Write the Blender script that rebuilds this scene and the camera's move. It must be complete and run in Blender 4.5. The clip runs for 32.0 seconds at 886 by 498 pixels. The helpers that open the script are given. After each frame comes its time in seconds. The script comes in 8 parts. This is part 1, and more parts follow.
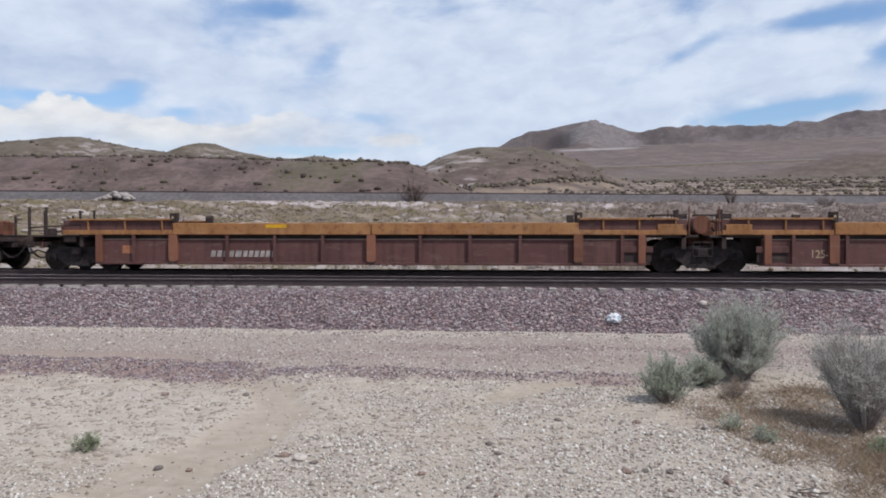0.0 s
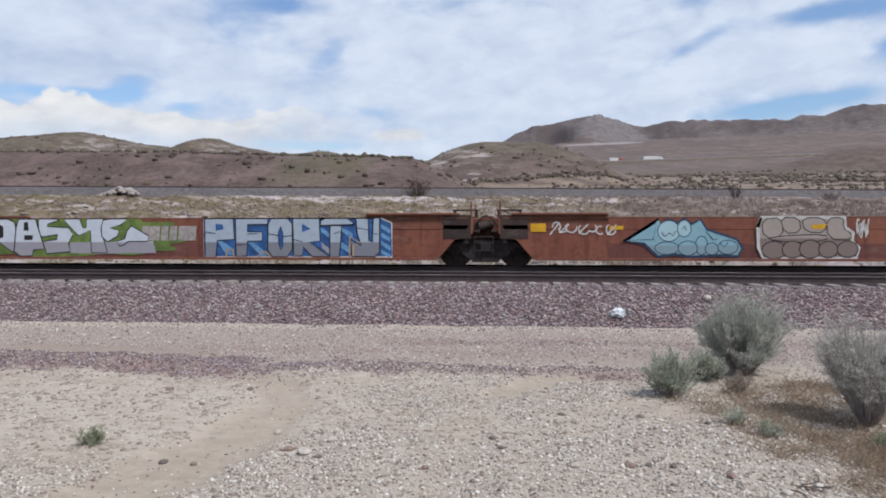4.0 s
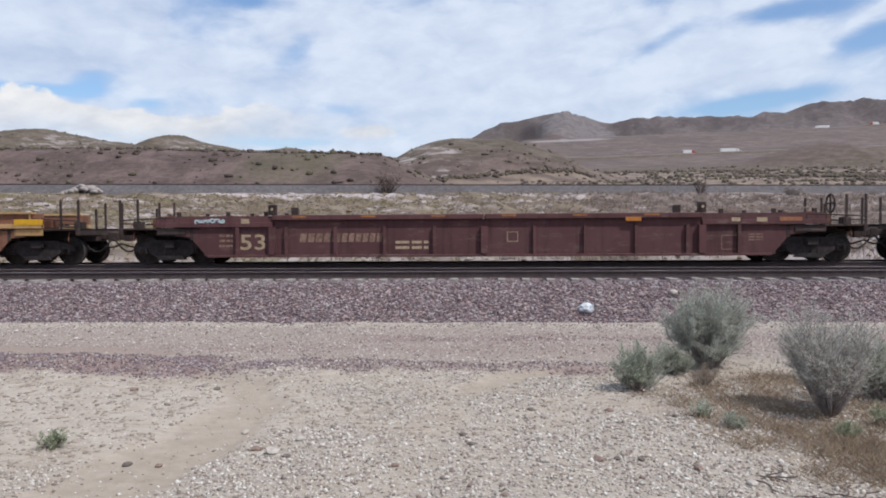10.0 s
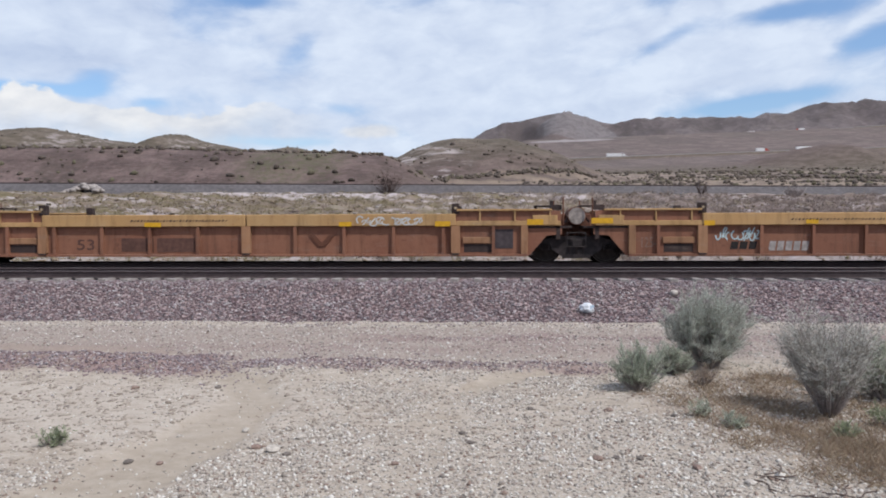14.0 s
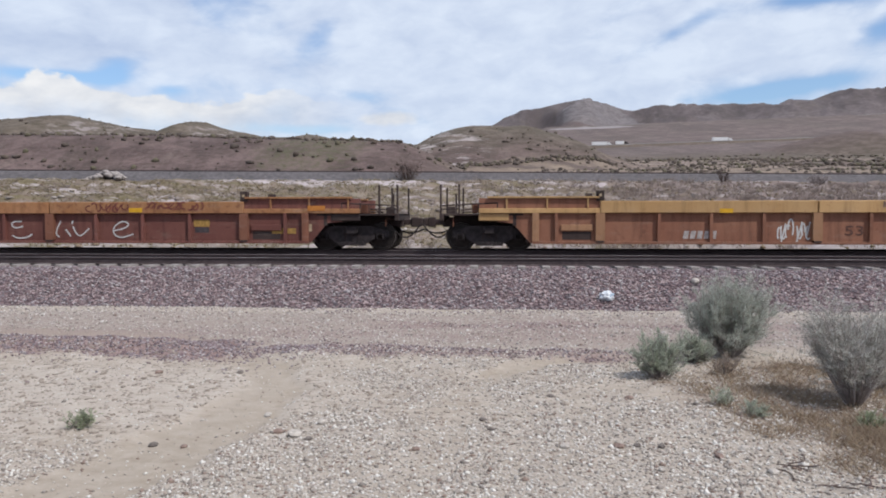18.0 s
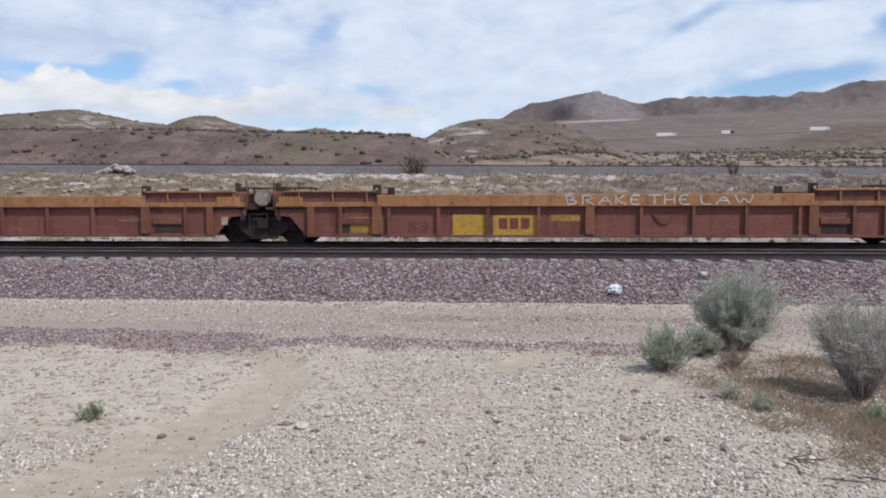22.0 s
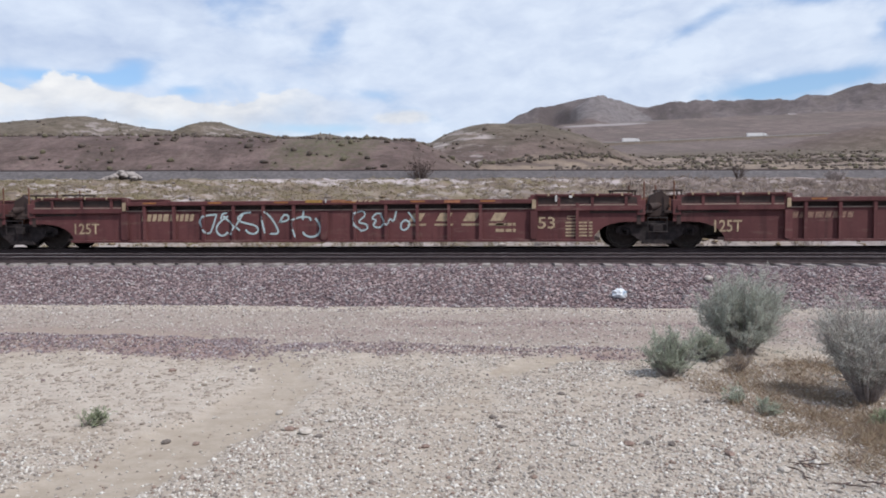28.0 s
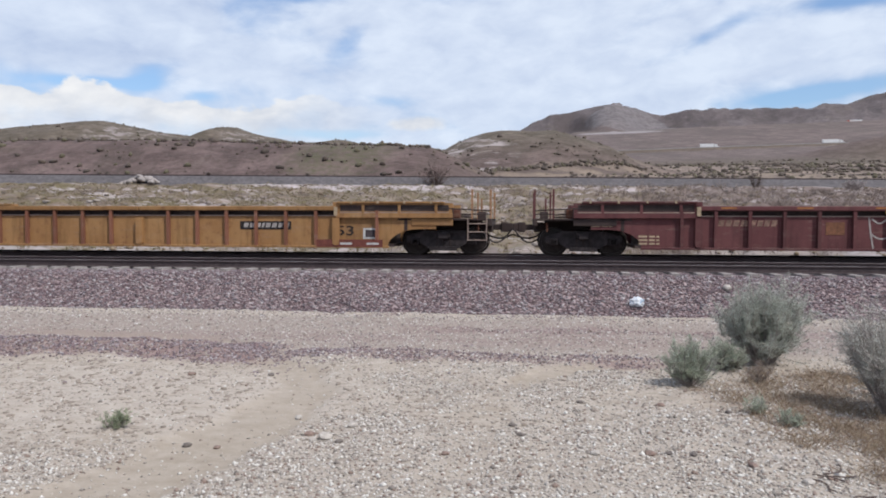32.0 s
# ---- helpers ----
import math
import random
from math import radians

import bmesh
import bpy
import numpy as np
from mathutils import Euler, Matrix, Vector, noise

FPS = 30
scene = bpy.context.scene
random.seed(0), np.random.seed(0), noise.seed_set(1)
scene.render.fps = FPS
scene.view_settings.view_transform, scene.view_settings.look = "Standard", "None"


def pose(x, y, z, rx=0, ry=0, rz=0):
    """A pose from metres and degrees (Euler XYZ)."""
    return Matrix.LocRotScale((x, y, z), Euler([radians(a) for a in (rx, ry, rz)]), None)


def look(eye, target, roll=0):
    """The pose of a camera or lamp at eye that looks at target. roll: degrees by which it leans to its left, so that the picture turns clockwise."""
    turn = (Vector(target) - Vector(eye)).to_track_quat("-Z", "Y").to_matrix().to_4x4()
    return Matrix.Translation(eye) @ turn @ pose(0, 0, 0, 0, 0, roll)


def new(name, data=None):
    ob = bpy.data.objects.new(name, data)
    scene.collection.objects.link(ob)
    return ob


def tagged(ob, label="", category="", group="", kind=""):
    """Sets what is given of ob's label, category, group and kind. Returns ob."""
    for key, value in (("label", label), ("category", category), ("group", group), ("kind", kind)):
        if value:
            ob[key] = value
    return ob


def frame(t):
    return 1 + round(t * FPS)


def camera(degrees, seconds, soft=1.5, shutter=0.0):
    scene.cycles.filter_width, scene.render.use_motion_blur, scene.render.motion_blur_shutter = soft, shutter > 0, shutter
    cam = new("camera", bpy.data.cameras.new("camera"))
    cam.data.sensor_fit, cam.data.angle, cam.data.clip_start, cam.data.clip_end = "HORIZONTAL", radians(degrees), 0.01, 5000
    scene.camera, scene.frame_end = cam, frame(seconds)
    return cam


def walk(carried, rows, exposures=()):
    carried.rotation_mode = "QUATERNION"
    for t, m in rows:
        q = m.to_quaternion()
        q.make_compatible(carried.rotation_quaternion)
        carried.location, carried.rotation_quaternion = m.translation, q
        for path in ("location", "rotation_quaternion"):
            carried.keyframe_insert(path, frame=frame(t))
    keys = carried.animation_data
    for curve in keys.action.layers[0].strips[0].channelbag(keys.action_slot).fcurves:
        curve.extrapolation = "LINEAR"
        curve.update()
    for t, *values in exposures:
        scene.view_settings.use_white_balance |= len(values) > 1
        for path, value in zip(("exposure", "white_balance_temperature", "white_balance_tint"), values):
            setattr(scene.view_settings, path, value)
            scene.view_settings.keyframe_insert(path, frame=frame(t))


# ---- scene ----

# ================= camera and its slow hand-held drift =================
cam = camera(62.13, 32.0, soft=1.9)
PATH = [
    (0, -0.026, -0.006, 1.044, 89.082, -0.034, 4.735),
    (0.5, -0.029, -0.004, 1.037, 88.91, -0.293, 4.658),
    (1, -0.031, -0.009, 1.042, 88.776, -0.524, 4.646),
    (1.5, -0.04, -0.012, 1.038, 88.756, -0.316, 4.548),
    (2, -0.035, -0.017, 1.04, 88.595, -0.281, 5.016),
    (2.5, -0.028, -0.013, 1.041, 88.528, -0.753, 5.289),
    (3, -0.022, -0.015, 1.045, 88.581, -0.452, 5.551),
    (3.5, -0.022, -0.012, 1.041, 88.698, -0.199, 5.446),
    (5.5, -0.005, 0.004, 1.042, 88.547, -0.113, 3.101),
    (6, -0.003, 0.013, 1.042, 88.549, -0.349, 2.67),
    (6.5, -0.009, 0.01, 1.039, 88.644, -0.115, 2.94),
    (7, -0.008, 0.004, 1.042, 88.628, 0.074, 3.176),
    (7.5, -0.013, -0.006, 1.043, 88.671, -0.009, 3.19),
    (8, -0.008, -0.009, 1.041, 88.794, -0.096, 3.044),
    (8.5, -0.017, -0.003, 1.041, 88.848, -0.138, 2.752),
    (9, -0.016, 0.015, 1.038, 88.76, 0.165, 2.588),
    (9.5, -0.014, 0.029, 1.036, 88.545, 0.05, 2.513),
    (10, -0.013, 0.021, 1.036, 88.422, 0.339, 2.671),
    (10.5, -0.015, 0.021, 1.037, 88.364, 0.216, 2.686),
    (11, -0.017, 0.008, 1.035, 88.417, 0.112, 2.745),
    (11.5, -0.012, 0.008, 1.036, 88.497, 0.086, 2.788),
    (12, -0.009, 0.013, 1.032, 88.492, 0.194, 2.77),
    (12.5, -0.007, 0.007, 1.035, 88.441, 0.303, 2.647),
    (13, 0, 0, 1.035, 88.452, 0.355, 2.622),
    (13.5, 0, 0, 1.036, 88.468, 0.354, 2.619),
    (14, -0.004, -0.003, 1.031, 88.421, 0.17, 2.767),
    (14.5, -0.012, -0.006, 1.035, 88.382, -0.015, 3.585),
    (16.5, -0.015, -0.006, 1.038, 88.304, 0.283, 4.484),
    (17, -0.008, 0.008, 1.027, 87.984, -0.083, 4.367),
    (17.5, -0.017, 0.007, 1.026, 87.704, -0.127, 4.159),
    (18, -0.028, -0.003, 1.025, 87.453, 0.045, 4.209),
    (18.5, -0.025, -0.005, 1.023, 87.296, 0.257, 4.352),
    (19, -0.025, -0.011, 1.024, 87.114, -0.019, 4.456),
    (19.5, -0.017, -0.016, 1.023, 86.969, 0.252, 4.527),
    (20, -0, -0.01, 1.021, 86.769, 0.459, 4.597),
    (20.5, 0.002, -0.015, 1.023, 86.66, 0.562, 4.778),
    (21, 0.001, -0.015, 1.022, 86.583, 0.799, 4.929),
    (21.5, -0.003, -0.012, 1.024, 86.704, 0.804, 4.859),
    (22, -0.006, -0.01, 1.022, 86.951, 0.097, 4.866),
    (22.5, -0.006, -0.002, 1.024, 87.022, 0.193, 5.056),
    (23, -0.009, 0.009, 1.021, 87.135, 0.477, 4.889),
    (23.5, -0.021, 0.019, 1.022, 87.079, 0.065, 4.911),
    (24, -0.025, 0.005, 1.022, 87.113, -0.155, 5.288),
    (24.5, -0.02, 0.002, 1.019, 87.109, -0.26, 5.532),
    (25, -0.016, -0.001, 1.025, 87.088, -0.335, 5.771),
    (25.5, -0.012, -0.006, 1.02, 87.12, -0.141, 5.83),
    (27.5, 0.024, -0.016, 1.025, 87.419, 0.791, 5.242),
    (28, 0.016, -0.014, 1.024, 87.323, 0.328, 5.274),
    (28.5, -0.01, -0.019, 1.026, 87.287, -0.019, 5.278),
    (29, -0.022, -0.017, 1.024, 87.287, -0.037, 5.431),
    (29.5, -0.015, -0.023, 1.023, 87.319, -0.304, 5.687),
    (30, -0.024, -0.024, 1.027, 87.519, -0.258, 5.927),
    (30.5, -0.037, -0.018, 1.028, 87.573, -0.049, 6.136),
    (31, -0.039, -0.021, 1.029, 87.716, 0.324, 6.271),
    (31.5, -0.045, -0.023, 1.027, 87.781, 0.145, 6.336),
    (32, -0.053, -0.025, 1.026, 87.828, -0.155, 6.36),
]
walk(cam, [(r[0], pose(*r[1:])) for r in PATH], [(0, -0.12), (6, -0.10), (13, -0.06), (19, -0.07), (25, -0.03), (29, -0.02), (32, -0.04)])

# ================= world: broken cloud over a blue sky, and one sun =================
SUN_EL, SUN_AZ = 54.0, 128.0          # height, and bearing from +y towards +x


def nodes_of(tree):
    tree.nodes.clear()

    def node(kind, **props):
        n = tree.nodes.new(kind)
        ins = props.pop("ins", {})
        for k, v in props.items():
            if k == "operation":
                n.operation = v
            elif k == "use_clamp":
                n.use_clamp = v
            elif k == "data_type":
                n.data_type = v
            elif k == "blend_type":
                n.blend_type = v
            elif k == "interpolation_type":
                n.interpolation_type = v
            elif k == "sky_type":
                n.sky_type = v
            elif k == "sun_disc":
                n.sun_disc = v
            elif k == "sun_elevation":
                n.sun_elevation = v
            elif k == "sun_rotation":
                n.sun_rotation = v
            elif k == "air_density":
                n.air_density = v
            elif k == "dust_density":
                n.dust_density = v
        for k, v in ins.items():
            if isinstance(v, bpy.types.NodeSocket):
                tree.links.new(v, n.inputs[k])
            else:
                n.inputs[k].default_value = v
        return n
    return node


def build_world():
    w = bpy.data.worlds.new("sky")
    scene.world = w
    w.use_nodes = True
    node = nodes_of(w.node_tree)
    out = node("ShaderNodeOutputWorld")
    bg = node("ShaderNodeBackground", ins={"Strength": 1.0})
    w.node_tree.links.new(bg.outputs[0], out.inputs[0])
    sky = node("ShaderNodeTexSky", sky_type="NISHITA", sun_disc=False, sun_elevation=radians(SUN_EL),
               sun_rotation=radians(SUN_AZ), air_density=1.0, dust_density=1.2)
    blue = node("ShaderNodeMix", data_type="RGBA", blend_type="MULTIPLY",
                ins={0: 1.0, 6: sky.outputs[0], 7: (0.125, 0.142, 0.165, 1)}).outputs[2]
    geo = node("ShaderNodeTexCoord")
    sep = node("ShaderNodeSeparateXYZ", ins={0: geo.outputs["Generated"]})

    def m(op, a, b=0.0, c=0.0, clamp=False):
        return node("ShaderNodeMath", operation=op, use_clamp=clamp, ins={0: a, 1: b, 2: c}).outputs[0]
    az = m("ARCTAN2", sep.outputs[0], sep.outputs[1])
    el = m("ARCSINE", sep.outputs[2])
    # cloud deck as seen in perspective: wide streaks low down, larger cells overhead
    lift = m("ADD", m("MAXIMUM", sep.outputs[2], 0.0), 0.22)
    px, py = m("DIVIDE", sep.outputs[0], lift), m("DIVIDE", sep.outputs[1], lift)
    p = node("ShaderNodeCombineXYZ", ins={0: px, 1: py, 2: 0.37}).outputs[0]
    ang = node("ShaderNodeCombineXYZ", ins={0: az, 1: m("MULTIPLY", el, 1.5), 2: 0.0}).outputs[0]
    over = node("ShaderNodeMapRange", interpolation_type="SMOOTHSTEP", ins={0: el, 1: radians(17), 2: radians(32), 3: 0.0, 4: 1.0}).outputs[0]
    tilted = node("ShaderNodeCombineXYZ", ins={0: az, 1: m("SUBTRACT", m("MULTIPLY", el, 2.1), m("MULTIPLY", az, 0.12)), 2: 0.3}).outputs[0]
    low_big = node("ShaderNodeTexNoise", ins={"Vector": tilted, "Scale": 6.0, "Detail": 6.0, "Roughness": 0.5, "Distortion": 0.5}).outputs[0]
    low_fine = node("ShaderNodeTexNoise", ins={"Vector": tilted, "Scale": 19.0, "Detail": 6.0, "Roughness": 0.55, "Distortion": 0.3}).outputs[0]
    big = node("ShaderNodeTexNoise", ins={"Vector": p, "Scale": 1.55, "Detail": 7.0, "Roughness": 0.52, "Distortion": 0.35}).outputs[0]
    fine = node("ShaderNodeTexNoise", ins={"Vector": p, "Scale": 5.5, "Detail": 6.0, "Roughness": 0.6}).outputs[0]
    big = node("ShaderNodeMix", data_type="FLOAT", ins={0: over, 2: low_big, 3: big}).outputs[0]
    fine = node("ShaderNodeMix", data_type="FLOAT", ins={0: over, 2: low_fine, 3: fine}).outputs[0]
    puff = node("ShaderNodeTexNoise", ins={"Vector": ang, "Scale": 15.0, "Detail": 4.0, "Roughness": 0.5}).outputs[0]

    def blob(a, e, ra, re, tilt=0.0):
        da = m("SUBTRACT", az, radians(a))
        de = m("SUBTRACT", m("SUBTRACT", el, radians(e)), m("MULTIPLY", da, tilt))
        q = m("ADD", m("POWER", m("ABSOLUTE", m("DIVIDE", da, radians(ra))), 2.0),
              m("POWER", m("ABSOLUTE", m("DIVIDE", de, radians(re))), 2.0))
        return m("EXPONENT", m("MULTIPLY", q, -1.0))
    cover = m("ADD", m("MULTIPLY", big, 1.0), m("MULTIPLY", fine, 0.32))
    base = m("ADD", cover, SKY_COVER)
    for gain, a, e, ra, re, tilt in SKY_BLOBS:
        base = m("ADD", base, m("MULTIPLY", blob(a, e, ra, re, tilt), gain))
    thick = node("ShaderNodeMapRange", interpolation_type="SMOOTHSTEP",
                 ins={0: base, 1: 0.46, 2: 0.98, 3: 0.0, 4: 1.0}).outputs[0]
    # billowing cumulus bank low over the hills, highest to the left
    top = m("ADD", HEAP_TOP, m("MULTIPLY", m("SUBTRACT", puff, 0.5), 0.075))
    top = m("ADD", top, m("MULTIPLY", blob(-31.5, 8.5, 3.5, 40), 0.014))
    top = m("ADD", top, m("MULTIPLY", blob(-17.5, 8.5, 3.0, 40), 0.008))
    heap = node("ShaderNodeMapRange", interpolation_type="SMOOTHSTEP", ins={0: m("SUBTRACT", top, el), 1: -0.001, 2: 0.006, 3: 0.0, 4: 1.0}).outputs[0]
    heap = m("MULTIPLY", heap, node("ShaderNodeMapRange", interpolation_type="SMOOTHSTEP", ins={0: m("SUBTRACT", top, el), 1: 0.015, 2: 0.055, 3: 1.0, 4: 0.25}).outputs[0])
    heap = m("MULTIPLY", heap, node("ShaderNodeMapRange", interpolation_type="SMOOTHSTEP", ins={0: az, 1: radians(-21), 2: radians(-9), 3: 1.0, 4: 0.0}).outputs[0])
    small = m("MULTIPLY", blob(-8.4, 7.45, 2.6, 0.75), m("MULTIPLY", puff, 1.9))
    heap = m("MAXIMUM", heap, node("ShaderNodeMapRange", interpolation_type="SMOOTHSTEP", ins={0: small, 1: 0.35, 2: 0.75, 3: 0.0, 4: 1.0}).outputs[0])
    shade = node("ShaderNodeMapRange", ins={0: m("ADD", m("MULTIPLY", fine, 0.55), m("MULTIPLY", puff, 0.45)), 1: 0.36, 2: 0.62, 3: 0.0, 4: 1.0}).outputs[0]
    grey = 0.0
    for gain, a, e, ra, re, tilt in SKY_SHADE:
        grey = m("ADD", grey, m("MULTIPLY", blob(a, e, ra, re, tilt), gain))
    tone = m("SUBTRACT", m("ADD", m("MULTIPLY", shade, 0.55), m("MULTIPLY", thick, 0.45)), grey, clamp=True)
    veil = node("ShaderNodeMix", data_type="RGBA", ins={0: tone, 6: (0.50, 0.595, 0.80, 1), 7: (0.785, 0.87, 1.01, 1)}).outputs[2]
    c1 = node("ShaderNodeMix", data_type="RGBA", ins={0: m("MULTIPLY", thick, 0.93), 6: blue, 7: veil}).outputs[2]
    lit = node("ShaderNodeMix", data_type="RGBA", ins={0: m("SUBTRACT", shade, grey, clamp=True), 6: (0.67, 0.715, 0.80, 1), 7: (0.93, 0.94, 0.96, 1)}).outputs[2]
    c2 = node("ShaderNodeMix", data_type="RGBA", ins={0: heap, 6: c1, 7: lit}).outputs[2]
    w.node_tree.links.new(c2, bg.inputs[0])


SKY_COVER = 0.25
HEAP_TOP = radians(8.75)
# gain, bearing, height, half widths, slope: gaps of blue first, then the thick parts
SKY_BLOBS = [(-0.55, -31.5, 9.55, 3.6, 0.40, 0.0), (-0.50, -28.3, 10.0, 1.5, 0.9, 0.25), (-0.28, -24.3, 9.1, 1.2, 0.4, 0.0), (-0.36, -13.7, 13.4, 1.5, 1.3, 0.5), (-0.40, -17.2, 16.6, 2.4, 0.7, 0.0),
             (-0.34, 14.0, 13.6, 2.8, 0.7, 0.45), (-0.36, 13.7, 16.4, 1.4, 1.0, 0.0), (-0.45, 22.4, 14.8, 5.0, 0.7, 0.05), (-0.50, 28.0, 12.5, 3.0, 0.7, 0.15), (-0.60, 20.0, 8.8, 4.2, 0.55, 0.10), (-0.22, -10.5, 9.2, 2.2, 0.45, 0.0), (-0.40, -15.5, 6.6, 4.0, 0.35, 0.0),
             (0.26, -1, 12.0, 10, 4.0, 0.0), (0.28, 17, 11.3, 7, 1.5, 0.1), (0.22, -23, 13.0, 7, 2.6, 0.0), (0.22, 9, 8.2, 5, 1.0, 0.0), (0.2, -35, 12.5, 5, 2.5, 0.0), (0.22, 27.5, 14.0, 2.0, 0.35, 0.45)]
# undersides in shade
SKY_SHADE = [(0.45, -18.0, 7.3, 4.5, 0.55, 0.0), (0.55, -33.0, 11.6, 5.0, 1.3, 0.0), (0.3, -21, 11.5, 6.0, 0.8, 0.0), (0.25, -12.0, 8.2, 5.0, 0.7, 0.0), (0.2, -4, 8.8, 5.0, 0.5, 0.0), (0.1, 5.5, 8.6, 2.5, 0.5, 0.0), (0.12, 16, 10.2, 5.0, 0.5, 0.15), (0.3, -27, 15.5, 6.0, 0.9, 0.0)]
build_world()
sun = new("sun", bpy.data.lights.new("sun", "SUN"))
sun.data.energy, sun.data.angle, sun.data.color = 4.3, radians(0.6), (1.0, 0.96, 0.91)
ca, ce = radians(SUN_AZ), radians(SUN_EL)
sun.matrix_world = look((0, 0, 60), (0 - math.sin(ca) * math.cos(ce), -math.cos(ca) * math.cos(ce), 60 - math.sin(ce)))

# ================= materials =================


def material(name):
    mat = bpy.data.materials.new(name)
    mat.use_nodes = True
    return mat, nodes_of(mat.node_tree)


def finish(mat, node, color, rough=0.85, metal=0.0, bump=None, strength=0.3, dist=0.02, spec=0.3):
    b = node("ShaderNodeBsdfPrincipled")
    o = node("ShaderNodeOutputMaterial")
    link = mat.node_tree.links.new
    link(b.outputs[0], o.inputs[0])
    for key, v in (("Base Color", color), ("Roughness", rough), ("Metallic", metal), ("Specular IOR Level", spec)):
        if isinstance(v, bpy.types.NodeSocket):
            link(v, b.inputs[key])
        else:
            b.inputs[key].default_value = v
    if bump is not None:
        n = node("ShaderNodeBump", ins={"Height": bump, "Strength": strength, "Distance": dist})
        link(n.outputs[0], b.inputs["Normal"])
    return mat


DEPTH = (0.722, 0.715, 0.732)           # every paint and soil a little deeper than its first guess


def rgb(c):
    return (c[0] * DEPTH[0], c[1] * DEPTH[1], c[2] * DEPTH[2], 1.0)


def mixer(node):
    def mix(f, a, b, mode="MIX"):
        return node("ShaderNodeMix", data_type="RGBA", blend_type=mode,
                    ins={0: f, 6: a if isinstance(a, bpy.types.NodeSocket) else rgb(a), 7: b if isinstance(b, bpy.types.NodeSocket) else rgb(b)}).outputs[2]

    def step(v, lo, hi, a=0.0, b=1.0):
        return node("ShaderNodeMapRange", interpolation_type="SMOOTHSTEP", ins={0: v, 1: lo, 2: hi, 3: a, 4: b}).outputs[0]

    def noise_at(vec, scale, detail=5.0, rough=0.55, stretch=None):
        if stretch:
            vec = node("ShaderNodeMapping", ins={"Vector": vec, "Scale": stretch}).outputs[0]
        return node("ShaderNodeTexNoise", ins={"Vector": vec, "Scale": scale, "Detail": detail, "Roughness": rough}).outputs[0]
    return mix, step, noise_at


def car_paint(name, base, fade, rust, amount=0.5, rough=0.75):
    """Weathered freight-car paint: sun-faded, streaked downwards, rusting in patches."""
    mat, node = material(name)
    mix, step, nz = mixer(node)
    p = node("ShaderNodeNewGeometry").outputs["Position"]
    ob = node("ShaderNodeTexCoord").outputs["Object"]
    rnd = node("ShaderNodeObjectInfo").outputs["Random"]
    big = nz(ob, 0.9, 4)
    streak = nz(ob, 1.0, 4, 0.6, (5.0, 5.0, 0.5))
    grain = nz(ob, 38, 5, 0.65)
    spots = nz(ob, 5.5, 7, 0.7)
    c = mix(step(big, 0.35, 0.7), base, fade)
    c = mix(step(streak, 0.45, 0.72, 0, 0.62), c, [v * 0.5 for v in base])
    dust = nz(ob, 2.2, 6, 0.7, (0.6, 1.0, 2.5))
    c = mix(step(dust, 0.52, 0.74, 0, 0.35), c, (0.30, 0.24, 0.20))
    c = mix(step(spots, 0.62 - 0.12 * amount, 0.80 - 0.1 * amount, 0, 0.85), c, rust)
    c = mix(step(grain, 0.35, 0.75, 0.0, 0.25), c, [min(1, v * 1.5) for v in fade])
    v = node("ShaderNodeMapRange", ins={0: rnd, 3: 0.86, 4: 1.12}).outputs[0]
    c = node("ShaderNodeMix", data_type="RGBA", blend_type="MULTIPLY", ins={0: 1.0, 6: c, 7: node("ShaderNodeCombineColor", ins={0: v, 1: v, 2: v}).outputs[0]}).outputs[2]
    return finish(mat, node, c, rough, 0.0, nz(ob, 14, 6), 0.25, 0.01)


def plain(name, base, rough=0.8, metal=0.0, var=0.25, scale=9.0, bump=0.25):
    mat, node = material(name)
    mix, step, nz = mixer(node)
    ob = node("ShaderNodeTexCoord").outputs["Object"]
    n1, n2 = nz(ob, scale, 6, 0.6), nz(ob, scale * 0.12, 3)
    c = mix(step(n1, 0.3, 0.75), [v * (1 - var) for v in base], [min(1, v * (1 + var)) for v in base])
    c = mix(step(n2, 0.4, 0.7, 0, 0.4), c, [v * (1 - 1.5 * var) for v in base])
    return finish(mat, node, c, rough, metal, n1, bump, 0.01)


def stones_mat(name, colors, rough=0.9):
    """Loose stones: every stone its own shade."""
    mat, node = material(name)
    mix, step, nz = mixer(node)
    g = node("ShaderNodeNewGeometry")
    r = node("ShaderNodeValToRGB", ins={0: g.outputs["Random Per Island"]})
    cr = r.color_ramp
    cr.interpolation = "CONSTANT"
    while len(cr.elements) < len(colors):
        cr.elements.new(0.5)
    for i, c in enumerate(colors):
        cr.elements[i].position, cr.elements[i].color = i / len(colors), rgb(c)
    n = nz(g.outputs["Position"], 60, 4)
    c = mix(step(n, 0.3, 0.7, 0, 0.5), r.outputs[0], (0.55, 0.5, 0.47), "MULTIPLY")
    return finish(mat, node, c, rough, 0, n, 0.3, 0.01)


